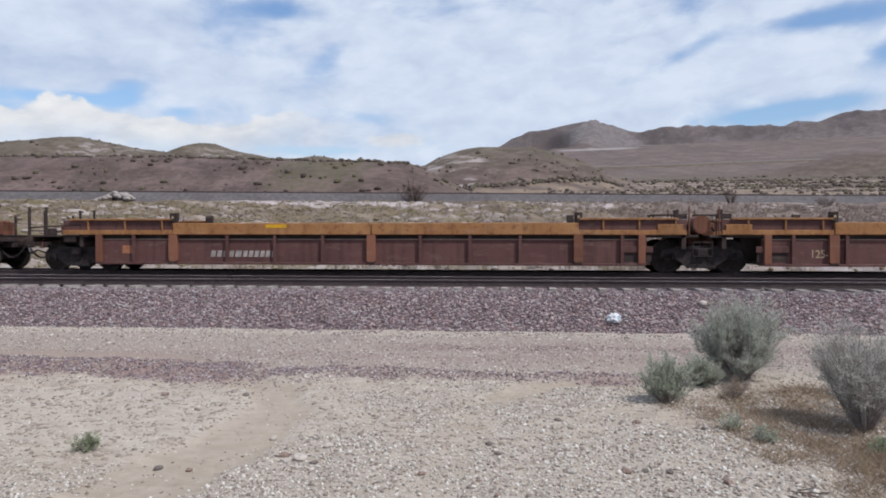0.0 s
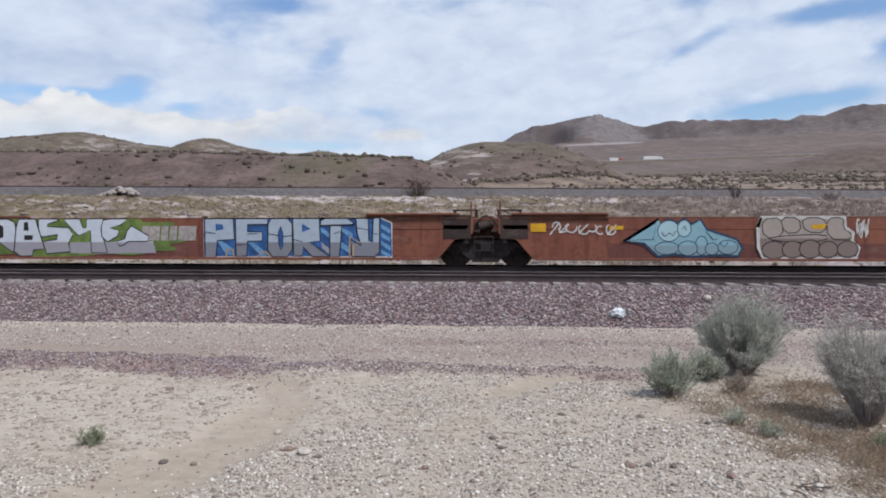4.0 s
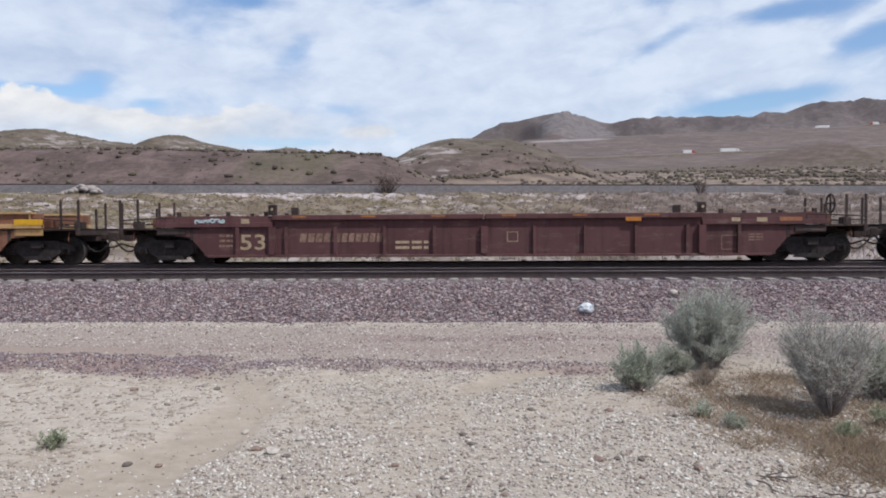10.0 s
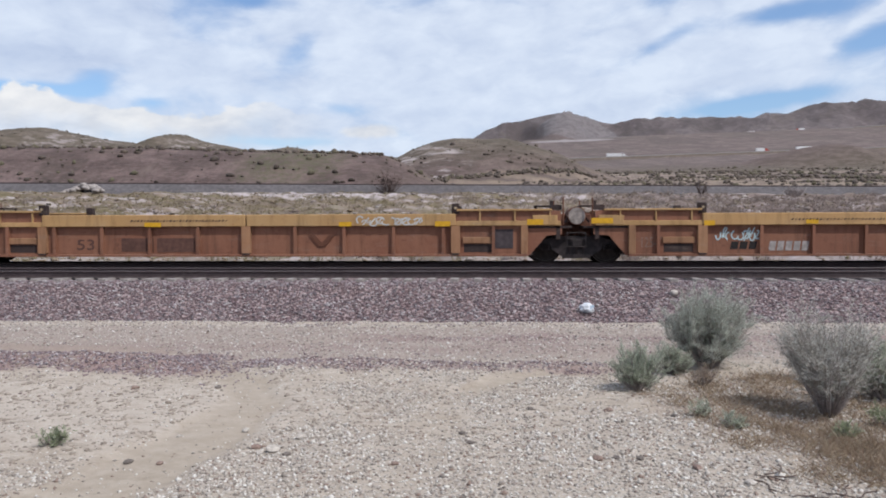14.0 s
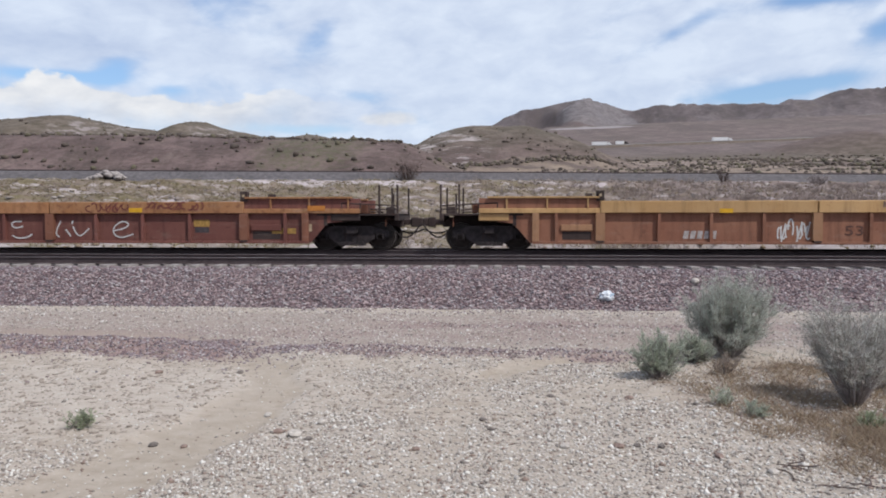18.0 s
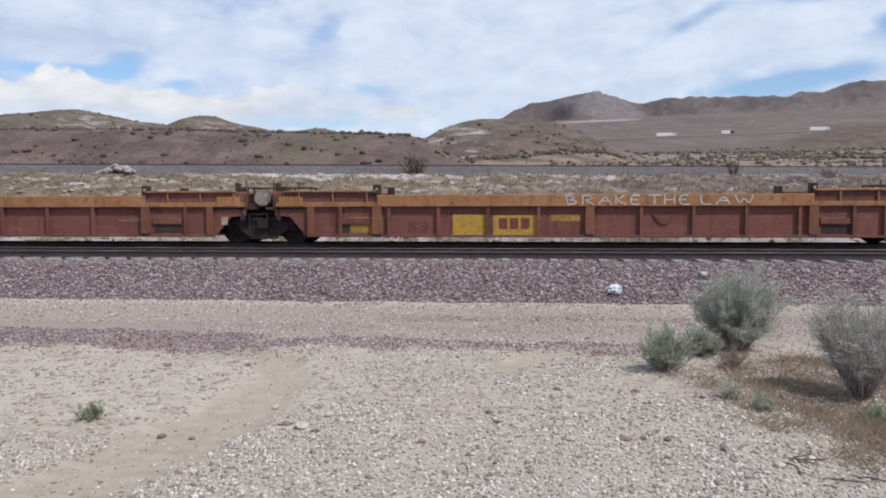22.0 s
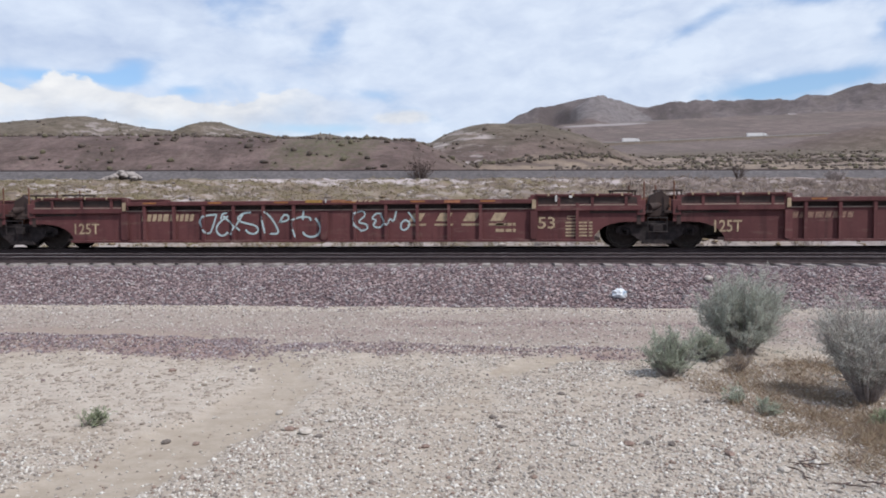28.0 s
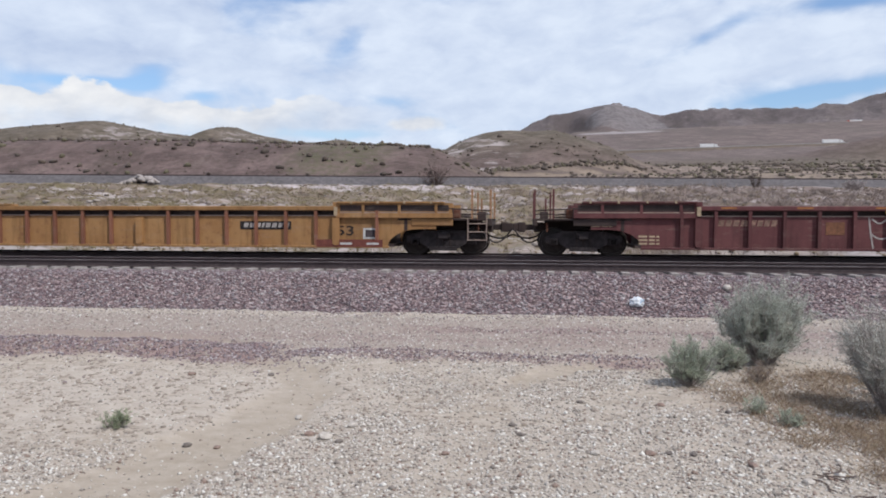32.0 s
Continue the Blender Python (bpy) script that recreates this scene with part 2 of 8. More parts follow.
M = {}
M["panel_a"] = car_paint("rust_brown_paint", (0.158, 0.056, 0.045), (0.195, 0.077, 0.06), (0.10, 0.036, 0.025), 0.7)
M["panel_b"] = car_paint("purple_brown_paint", (0.105, 0.046, 0.043), (0.135, 0.062, 0.056), (0.085, 0.034, 0.024), 0.5)
M["chord_b"] = car_paint("rusted_orange_paint", (0.30, 0.135, 0.05), (0.37, 0.19, 0.08), (0.14, 0.05, 0.026), 1.1)
M["chord_a"] = car_paint("faded_orange_paint", (0.32, 0.145, 0.06), (0.38, 0.195, 0.095), (0.15, 0.056, 0.03), 1.1)
M["panel_y"] = car_paint("tan_brown_paint", (0.225, 0.095, 0.058), (0.27, 0.125, 0.076), (0.13, 0.05, 0.032), 0.7)
M["chord_y"] = car_paint("faded_yellow_paint", (0.45, 0.27, 0.115), (0.50, 0.32, 0.15), (0.26, 0.12, 0.05), 0.4)
M["panel_s"] = car_paint("smooth_brown_paint", (0.195, 0.066, 0.044), (0.25, 0.092, 0.056), (0.10, 0.036, 0.026), 0.9)
M["panel_low"] = car_paint("dull_red_brown", (0.15, 0.052, 0.044), (0.18, 0.068, 0.056), (0.095, 0.035, 0.027), 0.7)
M["panel_m"] = car_paint("maroon_paint", (0.105, 0.034, 0.036), (0.138, 0.05, 0.05), (0.075, 0.03, 0.024), 0.35)
M["panel_d"] = car_paint("dark_maroon_paint", (0.096, 0.039, 0.041), (0.12, 0.053, 0.055), (0.08, 0.034, 0.025), 0.4)
M["panel_g"] = car_paint("dirty_yellow_paint", (0.30, 0.155, 0.06), (0.365, 0.205, 0.085), (0.17, 0.07, 0.035), 0.8)
M["post_y"] = car_paint("tan_post_paint", (0.31, 0.16, 0.085), (0.36, 0.20, 0.11), (0.15, 0.06, 0.03), 0.5)
M["post_a"] = car_paint("brown_post_paint", (0.205, 0.082, 0.05), (0.25, 0.108, 0.066), (0.12, 0.045, 0.025), 0.6)
# sooty end steel; the same dark colour also paints shade in recesses
M["end_dark"] = car_paint("sooty_and_shaded_steel", (0.038, 0.025, 0.024), (0.058, 0.038, 0.034), (0.085, 0.035, 0.022), 0.5)
M["end_rust"] = car_paint("rusty_steel", (0.13, 0.05, 0.03), (0.18, 0.075, 0.045), (0.07, 0.028, 0.018), 0.6)
M["truck"] = plain("oily_cast_steel", (0.036, 0.028, 0.029), 0.75, 0.1, 0.5)
M["dusty_cap"] = plain("dusty_pale_steel", (0.34, 0.30, 0.275), 0.8, 0, 0.45, 6)
M["wheel"] = plain("worn_wheel_steel", (0.035, 0.028, 0.025), 0.6, 0.4, 0.4)
M["tread"] = plain("polished_tread", (0.30, 0.28, 0.27), 0.35, 0.9)
M["yellow"] = plain("safety_yellow_tape", (0.72, 0.40, 0.02), 0.6, 0, 0.15)
# pale tone for thin rims, end rails and steps
M["cream_rim"] = plain("pale_steel_edge", (0.34, 0.26, 0.22), 0.8, 0, 0.2)
M["orange_strip"] = plain("faded_orange_strip", (0.36, 0.15, 0.05), 0.7, 0, 0.25)
M["white"] = plain("chalky_white_paint", (0.62, 0.62, 0.60), 0.8, 0, 0.2)
M["black"] = plain("black_stencil_paint", (0.025, 0.02, 0.02), 0.8, 0, 0.3)
M["cream"] = plain("faded_cream_paint", (0.46, 0.36, 0.24), 0.8, 0, 0.25)
M["rail"] = plain("rusty_rail_steel", (0.085, 0.064, 0.066), 0.75, 0.1, 0.35, 14)
M["railtop"] = plain("bright_rail_head", (0.50, 0.48, 0.47), 0.45, 0.35, 0.15, 20)
M["tie"] = plain("weathered_concrete", (0.36, 0.33, 0.31), 0.9, 0, 0.25, 12)

# ================= ground: one sheet from the feet to the horizon =================
GROUND = -0.95
TRACK_Y, NEAR_Y = 22.9, 18.7           # centre lines of the two near tracks; rail tops are at z = 0


def smooth(a, b, v):
    t = np.clip((v - a) / (b - a), 0, 1)
    return t * t * (3 - 2 * t)


def waves(x, y, seed, size, octaves=4):
    """Cheap smooth noise from turned sine waves, about -1 to 1."""
    r = np.random.RandomState(seed)
    out, amp, tot = 0.0, 1.0, 0.0
    for _ in range(octaves):
        layer = 0.0
        for _ in range(4):
            a, ph, k = r.uniform(0, 6.283), r.uniform(0, 6.283), r.uniform(0.7, 1.4) * 6.283 / size
            layer = layer + np.sin((x * math.cos(a) + y * math.sin(a)) * k + ph + 1.3 * np.sin((y * math.cos(a) - x * math.sin(a)) * k * 0.6 + ph * 2))
        out, tot = out + amp * layer / 2.5, tot + amp
        amp, size = amp * 0.5, size * 0.47
    return out / tot


def crest(x, pts):
    """A ridge line's height through a few summits and saddles."""
    xs, zs = zip(*pts)
    return np.interp(x, xs, zs)


def far_track_y(x):
    return 82.5 + 0.165 * x


FAR_Z = 5.75                            # formation of the far track


def ridge(x, y, line, yc, front, back, pts):
    yy = yc + line * x
    u = np.where(y < yy, (yy - y) / front, (y - yy) / back)
    return crest(x, pts) * np.exp(-np.clip(u, 0, 9) ** 2 * 1.3)


def near_line(x, y, pts):
    """Distance on the plan to a bent line."""
    best = np.full_like(x, 1e9)
    for (ax, ay), (bx, by) in zip(pts, pts[1:]):
        ux, uy = bx - ax, by - ay
        t = np.clip(((x - ax) * ux + (y - ay) * uy) / (ux * ux + uy * uy), 0, 1)
        best = np.minimum(best, np.hypot(x - ax - t * ux, y - ay - t * uy))
    return best


# a worn trail from the service road down past the viewer, and one fainter wheel track
TRAIL = [(-8.5, 11.9), (-5.6, 11.5), (-4.7, 11.0), (-4.0, 10.4), (-3.05, 9.5), (-2.62, 8.5), (-2.6, 7.4), (-2.75, 6.4), (-3.05, 5.3), (-3.6, 4.0)]
WHEEL_TRACK = [(1.7, 10.3), (0.9, 10.1), (0.31, 9.8), (-0.06, 9.15), (-0.29, 8.2), (-0.37, 7.3), (-0.55, 6.0), (-0.9, 4.5)]


def trail_cover(x, y):
    wob = 0.10 * waves(x, y, 31, 1.1, 3)
    w = 0.26 + 0.20 * smooth(9.2, 6.5, y) + 0.25 * smooth(10.6, 12, y)
    a = smooth(w + 0.16, w - 0.10, near_line(x, y, TRAIL) + wob)
    b = smooth(0.30, 0.08, near_line(x, y, WHEEL_TRACK) + wob) * (0.25 + 0.75 * smooth(8.6, 9.3, y))
    return np.maximum(a, b)


def windrow_cover(x, y):
    wob = 0.22 * waves(x, y, 32, 0.9, 3) + 0.25 * waves(x, y, 33, 3.5, 2)
    left = smooth(1.25, 0.75, np.where(y < 10.35, (10.35 - y) / 0.56, (y - 10.35) / 0.95) + wob) * smooth(-3.55, -4.05, x + 0.3 * wob)
    right = smooth(1.2, 0.5, np.abs(y - 10.55 + 0.05 * np.sin(x)) / 0.48 + 1.9 * wob) * smooth(-3.9, -3.4, x) * smooth(2.6, 1.4, x) * 0.8
    band = smooth(1.3, 0.5, np.abs(y - 13.3 - 0.02 * x) / 0.42 + 1.3 * wob) * smooth(-3.0, -1.0, x) * 0.75
    edge = smooth(1.3, 0.3, np.abs(y - 12.1) / 0.45 + 2.2 * wob) * 0.35
    return np.maximum(np.maximum(left, right), np.maximum(band, edge))


def stony_cover(x, y):
    tx = np.interp(y, [p[1] for p in TRAIL[::-1]], [p[0] for p in TRAIL[::-1]])
    side = smooth(0.35, 1.1, x - tx + 0.25 * waves(x, y, 34, 1.4, 3))
    v = side * smooth(11.2, 9.8, y) * np.clip(0.52 + 0.75 * waves(x, y, 35, 1.5, 3), 0, 1)
    low = smooth(6.2, 5.4, y - 0.35 * (x + 4) * (x > -4)) * 0.7
    road = smooth(10.6, 11.4, y) * 0.28
    return np.clip(np.maximum(np.maximum(v, low), road) * (1 - 0.85 * trail_cover(x, y)), 0, 1)


def ground_z(x, y):
    z = np.full_like(x, GROUND)
    # foreground: soft ruts and a low windrow of spilled ballast
    near = (y < 15.5) & (y > -60)
    z = z + np.where(near, 0.035 * waves(x, y, 3, 4.0, 3) * smooth(-40, 2, y), 0)
    z = z + 0.15 * np.exp(-((y - 10.42) / np.where(y < 10.42, 0.42, 0.75)) ** 2) * smooth(-3.6, -4.6, x) * (1 + 0.25 * waves(x, y, 36, 1.0, 2))
    z = z + 0.03 * np.exp(-((y - 10.55) / 0.4) ** 2) * smooth(-3.4, -2.4, x) * smooth(3.0, 1.0, x)
    tr = np.where(near, trail_cover(x, y), 0)
    z = z - 0.035 * tr
    fine = np.where(near, (1 - 0.8 * tr) * smooth(17, 13, y) * smooth(1, 3, y), 0)
    z = z + fine * (0.014 * waves(x, y, 37, 0.9, 3) + 0.010 * np.maximum(0, waves(x, y * 2.2, 38, 0.55, 2)))
    # behind the railway a brushy slope climbs to the far track
    fy = far_track_y(x)
    t = np.clip((y - 27.0) / (fy - 29.0), 0, 1.0)
    slope = (FAR_Z - 0.75 - GROUND) * (0.72 * t + 0.28 * t ** 2)
    z = z + np.where(y > 27, slope, 0)
    bumps = smooth(28, 36, y) * smooth(0, 8, fy - y)
    z = z + bumps * (0.42 * waves(x, y, 11, 9.0, 4) + 0.26 * waves(x, y, 12, 2.6, 3))
    # beyond it a wide plain that rises towards the mountains
    rise = np.interp(y, [88, 120, 250, 500, 750, 1100, 1400, 2000, 4600], [4.4, 7.2, 17.0, 40.0, 73.5, 137.0, 160.0, 130.0, 90.0])
    rise = rise + 0.03 * (x - 230) * smooth(300, 750, y) * smooth(3000, 1500, y)
    rise = 4.4 + (rise - 4.4) * (0.45 + 0.55 * smooth(-0.03, 0.07, x / np.maximum(y, 1)))
    z = np.where(y > fy + 6, np.maximum(rise, 4.4), z)
    n1 = waves(x, y, 21, 160, 5)
    n2 = waves(x, y, 22, 38, 5)
    gully = np.abs(waves(x, y, 24, 75, 4))
    far = smooth(6, 60, y - fy)
    z = z + far * (0.9 * n2 + 0.4 * waves(x, y, 23, 9, 3)) * smooth(0, 200, y) * 0.6
    hills = np.stack([
        ridge(x, y, 0.02, 150, 40, 90, LEFT_NEAR) * (1 + 0.02 * n2),
        ridge(x, y, 0.0, 330, 110, 240, LEFT_FAR) * (1 + 0.015 * n2 - 0.03 * (gully - 0.4) * smooth(330, 260, y)),
        ridge(x, y, 0.0, 600, 150, 110, MOUND) * (1 + 0.01 * n2),
        ridge(x, y, 0.0, 260, 85, 120, MIDDLE) * (1 + 0.015 * n2 - 0.03 * (gully - 0.4) * smooth(260, 220, y)),
        ridge(x, y, 0.0, 1400, 330 + 190 * np.abs(np.sin((x - 110 + 0.12 * (1400 - y)) * 0.0185 + 0.9 * np.sin(x * 0.006))) ** 1.5, 600, BACK) * (1 + 0.004 * n1 - 0.004 - 0.13 * (np.abs(waves(x, y, 25, 230, 4)) - 0.4) * smooth(1400, 1280, y)),
    ])
    return np.where(y > fy + 6, np.max(np.concatenate([hills, z[None]]), 0), z)


# summits and saddles along each ridge: x, height
LEFT_NEAR = [(-400, 15), (-99.6, 17.9), (-51.6, 17.1), (-41, 16.7), (-25.8, 16.2), (-19, 15.8), (-14.2, 13.9), (-7.3, 10.5), (6, 4), (40, 0), (400, 0)]
LEFT_FAR = [(-700, 30), (-300, 38), (-218.9, 45.4), (-192.2, 46.9), (-168.5, 41.7), (-147.4, 38.9), (-139.5, 40.8), (-132.2, 43.9), (-123.9, 40.4),
            (-103.1, 36.4), (-90.1, 36.2), (-82.4, 37.4), (-72.1, 35.5), (-41.4, 33.4), (-21, 27.9), (60, 8), (300, 0)]
MIDDLE = [(-120, 0), (-60, 14), (-32.6, 22.3), (-22.5, 28.4), (-14, 31.2), (-8.5, 32), (1.4, 31.6), (9.4, 31.8), (19.2, 29.3), (27.1, 26.7), (34, 22.5), (42.8, 19), (90, 8), (300, 0)]
MOUND = [(100, 0), (170, 38), (200, 50), (217, 55), (250, 63), (275, 67), (300, 63), (340, 58), (700, 50)]
BACK = [(-2000, 60), (-500, 90), (-89, 131), (-3, 167.5), (39.8, 190.4), (93, 205.5), (122, 209.5), (141, 211.5), (160, 208.5), (188, 202.5), (241, 196.4), (314.5, 195.4), (418.9, 204.6),
        (470.8, 200.8), (553.4, 205), (604.7, 226.2), (640, 232), (755.8, 225), (1000, 230), (2500, 120)]


def build_ground():
    az = np.concatenate([np.arange(-180, -42, 3.0), np.arange(-42, 42, 0.2), np.arange(42, 180, 3.0)])
    a = np.radians(az)
    rings = [0.6]
    while rings[-1] < 4600:
        r = rings[-1]
        rings.append(r * (1.075 if r < 4 else 1.0085 if r < 12.5 else 1.02 if r < 30 else 1.014 if r < 420 else 1.022 if r < 1600 else 1.08))
    rings = np.array(rings)
    X, Y = np.outer(rings, np.sin(a)), np.outer(rings, np.cos(a))
    Z = ground_z(X, Y)
    n, k = X.shape
    verts = np.concatenate([np.stack([X, Y, Z], -1).reshape(-1, 3), [[0, 0, GROUND]]])
    i, j = np.meshgrid(np.arange(n - 1), np.arange(k), indexing="ij")
    j2 = (j + 1) % k
    quads = np.stack([i * k + j, (i + 1) * k + j, (i + 1) * k + j2, i * k + j2], -1).reshape(-1, 4)
    me = bpy.data.meshes.new("ground")
    faces = [tuple(q) for q in quads[:, ::-1].tolist()] + [(n * k, q, (q + 1) % k)[::-1] for q in range(k)]
    me.from_pydata(verts.tolist(), [], faces)
    for p in me.polygons:
        p.use_smooth = True
    xs, ys = verts[:, 0], verts[:, 1]
    for name, cover in (("trail", trail_cover), ("windrow", windrow_cover), ("stony", stony_cover)):
        v = np.where((ys > 2) & (ys < 15.6), cover(xs, ys), 0.0)
        me.attributes.new(name, "FLOAT", "POINT").data.foreach_set("value", v.astype(np.float32))
    ob = new("ground", me)
    me.materials.append(ground_material())
    return tagged(ob, "pale dusty desert ground rising to brown scrubby hills", "ground", kind="structure")


def ground_material():
    mat, node = material("desert_ground")
    mix, step, nz = mixer(node)
    p = node("ShaderNodeNewGeometry").outputs["Position"]
    sep = node("ShaderNodeSeparateXYZ", ins={0: p})
    x, y, z = sep.outputs

    def m(op, a, b=0.0, clamp=False):
        return node("ShaderNodeMath", operation=op, use_clamp=clamp, ins={0: a, 1: b}).outputs[0]

    def spot(cx, cy, rx, ry, edge=0.35, wob=0.9):
        """A soft-edged patch of its own shape on the ground."""
        q = m("ADD", m("POWER", m("ABSOLUTE", m("DIVIDE", m("SUBTRACT", x, cx), rx)), 2.0), m("POWER", m("ABSOLUTE", m("DIVIDE", m("SUBTRACT", y, cy), ry)), 2.0))
        q = m("ADD", q, m("MULTIPLY", m("SUBTRACT", wobble, 0.5), wob * 2))
        return step(q, 1.0 - edge, 1.0 + edge, 1.0, 0.0)
    wobble = nz(p, 0.9, 5, 0.6)
    n_s, n_m, n_l = nz(p, 34, 5, 0.7), nz(p, 4.0, 6, 0.65), nz(p, 0.35, 5, 0.6)
    # --- packed sand and gravel before the track
    sand = mix(step(n_m, 0.32, 0.7), (0.375, 0.322, 0.262), (0.505, 0.447, 0.375))
    sand = mix(step(n_s, 0.45, 0.75, 0, 0.6), sand, (0.555, 0.50, 0.445))
    sand = mix(step(n_s, 0.40, 0.22, 0, 0.5), sand, (0.24, 0.195, 0.165))
    peb = node("ShaderNodeTexVoronoi", ins={"Vector": p, "Scale": 42.0, "Randomness": 1.0}).outputs
    tone = node("ShaderNodeSeparateColor", ins={0: peb["Color"]}).outputs
    body = step(peb["Distance"], 0.30, 0.42, 1.0, 0.0)
    cover = [node("ShaderNodeAttribute") for _ in range(3)]
    for n, key in zip(cover, ("trail", "windrow", "stony")):
        n.attribute_name = key
    trail, windrow, gravelly = [n.outputs["Fac"] for n in cover]
    pale = spot(-4.2, 7.9, 2.6, 1.5, 0.6)
    sand = mix(m("MULTIPLY", pale, 0.4), sand, (0.53, 0.475, 0.415))
    # relief shading of small lumps, painted as dark and pale streaks
    clod = nz(p, 7, 6, 0.72, (0.45, 1.5, 1.0))
    sand = mix(step(clod, 0.54, 0.64, 0, 0.65), sand, (0.27, 0.22, 0.175))
    sand = mix(step(clod, 0.42, 0.33, 0, 0.4), sand, (0.56, 0.51, 0.455))
    lane2 = m("MULTIPLY", step(y, 10.6, 11.4), step(y, 15.0, 14.5))
    sand = mix(m("MULTIPLY", lane2, step(n_m, 0.25, 0.7, 0.45, 0.9)), sand, (0.305, 0.247, 0.222))
    stony = m("MULTIPLY", m("MULTIPLY", body, step(tone[1], 0.30, 0.45)), m("MAXIMUM", gravelly, m("MULTIPLY", step(n_m, 0.4, 0.62), 0.55)))
    sand = mix(m("MULTIPLY", gravelly, 0.3), sand, (0.40, 0.355, 0.305))
    sand = mix(m("MULTIPLY", stony, 0.85), sand, mix(tone[0], (0.21, 0.185, 0.17), (0.70, 0.675, 0.64)))
    sand = mix(m("MULTIPLY", trail, 0.65), sand, mix(step(n_m, 0.3, 0.7), (0.345, 0.29, 0.225), (0.43, 0.37, 0.30)))
    purple = mix(step(n_s, 0.35, 0.7), (0.175, 0.108, 0.108), (0.38, 0.275, 0.26))
    sand = mix(m("MULTIPLY", windrow, m("MULTIPLY", step(n_m, 0.2, 0.5), 0.85)), sand, purple)
    litter = spot(4.2, 8.0, 2.3, 1.9, 0.5)
    dry = mix(step(n_m, 0.35, 0.65), (0.225, 0.165, 0.13), (0.375, 0.305, 0.235))
    sand = mix(m("MULTIPLY", litter, step(n_m, 0.3, 0.6, 0.35, 0.85)), sand, dry)
    # --- scrub slope behind the railway
    slope = mix(step(n_l, 0.35, 0.65), (0.20, 0.158, 0.112), (0.285, 0.23, 0.165))
    slope = mix(step(x, 2, 22, 0, 0.7), slope, (0.225, 0.175, 0.155))
    flat = (0.30, 1.0, 1.0)
    slope = mix(step(nz(p, 1.0, 6, 0.65, flat), 0.50, 0.62, 0, 0.7), slope, (0.115, 0.09, 0.068))
    olive = m("MULTIPLY", step(nz(p, 0.7, 6, 0.65, flat), 0.47, 0.60), step(x, 15, -5, 0.25, 0.9))
    slope = mix(olive, slope, (0.185, 0.155, 0.075))
    chalk = m("MULTIPLY", step(nz(p, 0.55, 6, 0.72, flat), 0.52, 0.60), step(nz(p, 0.07, 3, 0.5), 0.40, 0.58, 0.25, 1.0))
    slope = mix(m("MULTIPLY", chalk, 0.85), slope, (0.53, 0.48, 0.435))
    verge = m("MULTIPLY", step(y, 37, 31), step(nz(p, 0.9, 5, 0.7, flat), 0.36, 0.52, 0.25, 0.85))
    slope = mix(verge, slope, (0.47, 0.425, 0.38))
    under = spot(-16, 74, 13, 2.6, 0.5, 0.5)
    slope = mix(m("MULTIPLY", under, step(nz(p, 0.8, 5, 0.7, flat), 0.40, 0.52, 0.1, 0.85)), slope, (0.55, 0.50, 0.46))
    wash = spot(0.5, 58.5, 7, 1.2, 0.5, 0.5)
    slope = mix(m("MULTIPLY", wash, 0.8), slope, (0.50, 0.44, 0.375))
    # --- hills
    h_m, h_l = nz(p, 0.13, 7, 0.65), nz(p, 0.012, 4, 0.55)
    h_f = nz(p, 0.7, 6, 0.75)
    hill = mix(step(h_m, 0.38, 0.62), (0.105, 0.073, 0.062), (0.198, 0.142, 0.121))
    rill = nz(p, 0.16, 6, 0.65, (1.0, 0.22, 0.6))
    hill = mix(step(rill, 0.50, 0.66, 0, 0.55), hill, (0.085, 0.066, 0.05))
    hill = mix(step(rill, 0.44, 0.32, 0, 0.45), hill, (0.225, 0.175, 0.14))
    hill = mix(step(h_f, 0.50, 0.62, 0, 0.75), hill, (0.080, 0.062, 0.050))
    hill = mix(step(h_f, 0.46, 0.34, 0, 0.55), hill, (0.235, 0.185, 0.15))
    hill = mix(step(nz(p, 0.045, 6, 0.6), 0.52, 0.70, 0, 0.3), hill, (0.145, 0.122, 0.078))
    crumb = nz(p, 1.5, 5, 0.8)
    hill = mix(step(crumb, 0.52, 0.62, 0, 0.55), hill, (0.088, 0.07, 0.058))
    hill = mix(step(crumb, 0.46, 0.37, 0, 0.4), hill, (0.235, 0.19, 0.16))
    back = step(y, 190, 240)
    hill = mix(m("MULTIPLY", back, 0.7), hill, mix(step(h_m, 0.4, 0.62), (0.112, 0.098, 0.062), (0.185, 0.158, 0.110)))
    mottle = nz(p, 0.33, 6, 0.75)
    hill = mix(m("MULTIPLY", back, step(mottle, 0.50, 0.60, 0, 0.6)), hill, (0.082, 0.072, 0.048))
    hill = mix(m("MULTIPLY", back, step(mottle, 0.45, 0.36, 0, 0.55)), hill, (0.245, 0.205, 0.155))
    ledge = nz(p, 0.14, 5, 0.7, (0.5, 1.0, 2.6))
    hill = mix(m("MULTIPLY", spot(-16, 210, 13, 22, 0.5, 0.6), step(ledge, 0.54, 0.60, 0, 0.85)), hill, (0.47, 0.425, 0.375))
    hill = mix(m("MULTIPLY", spot(-34, 136, 9, 16, 0.95, 1.5), step(h_f, 0.40, 0.6, 0.05, 0.5)), hill, (0.125, 0.145, 0.058))
    hill = mix(step(nz(p, 0.06, 7, 0.75), 0.66, 0.72, 0, 0.6), hill, (0.40, 0.35, 0.30))
    bare = m("MAXIMUM", m("MAXIMUM", spot(-168, 298, 16, 20, 0.5, 0.9), spot(-117, 302, 10, 14, 0.5, 0.9)), spot(-27, 232, 12, 26, 0.5, 0.9))
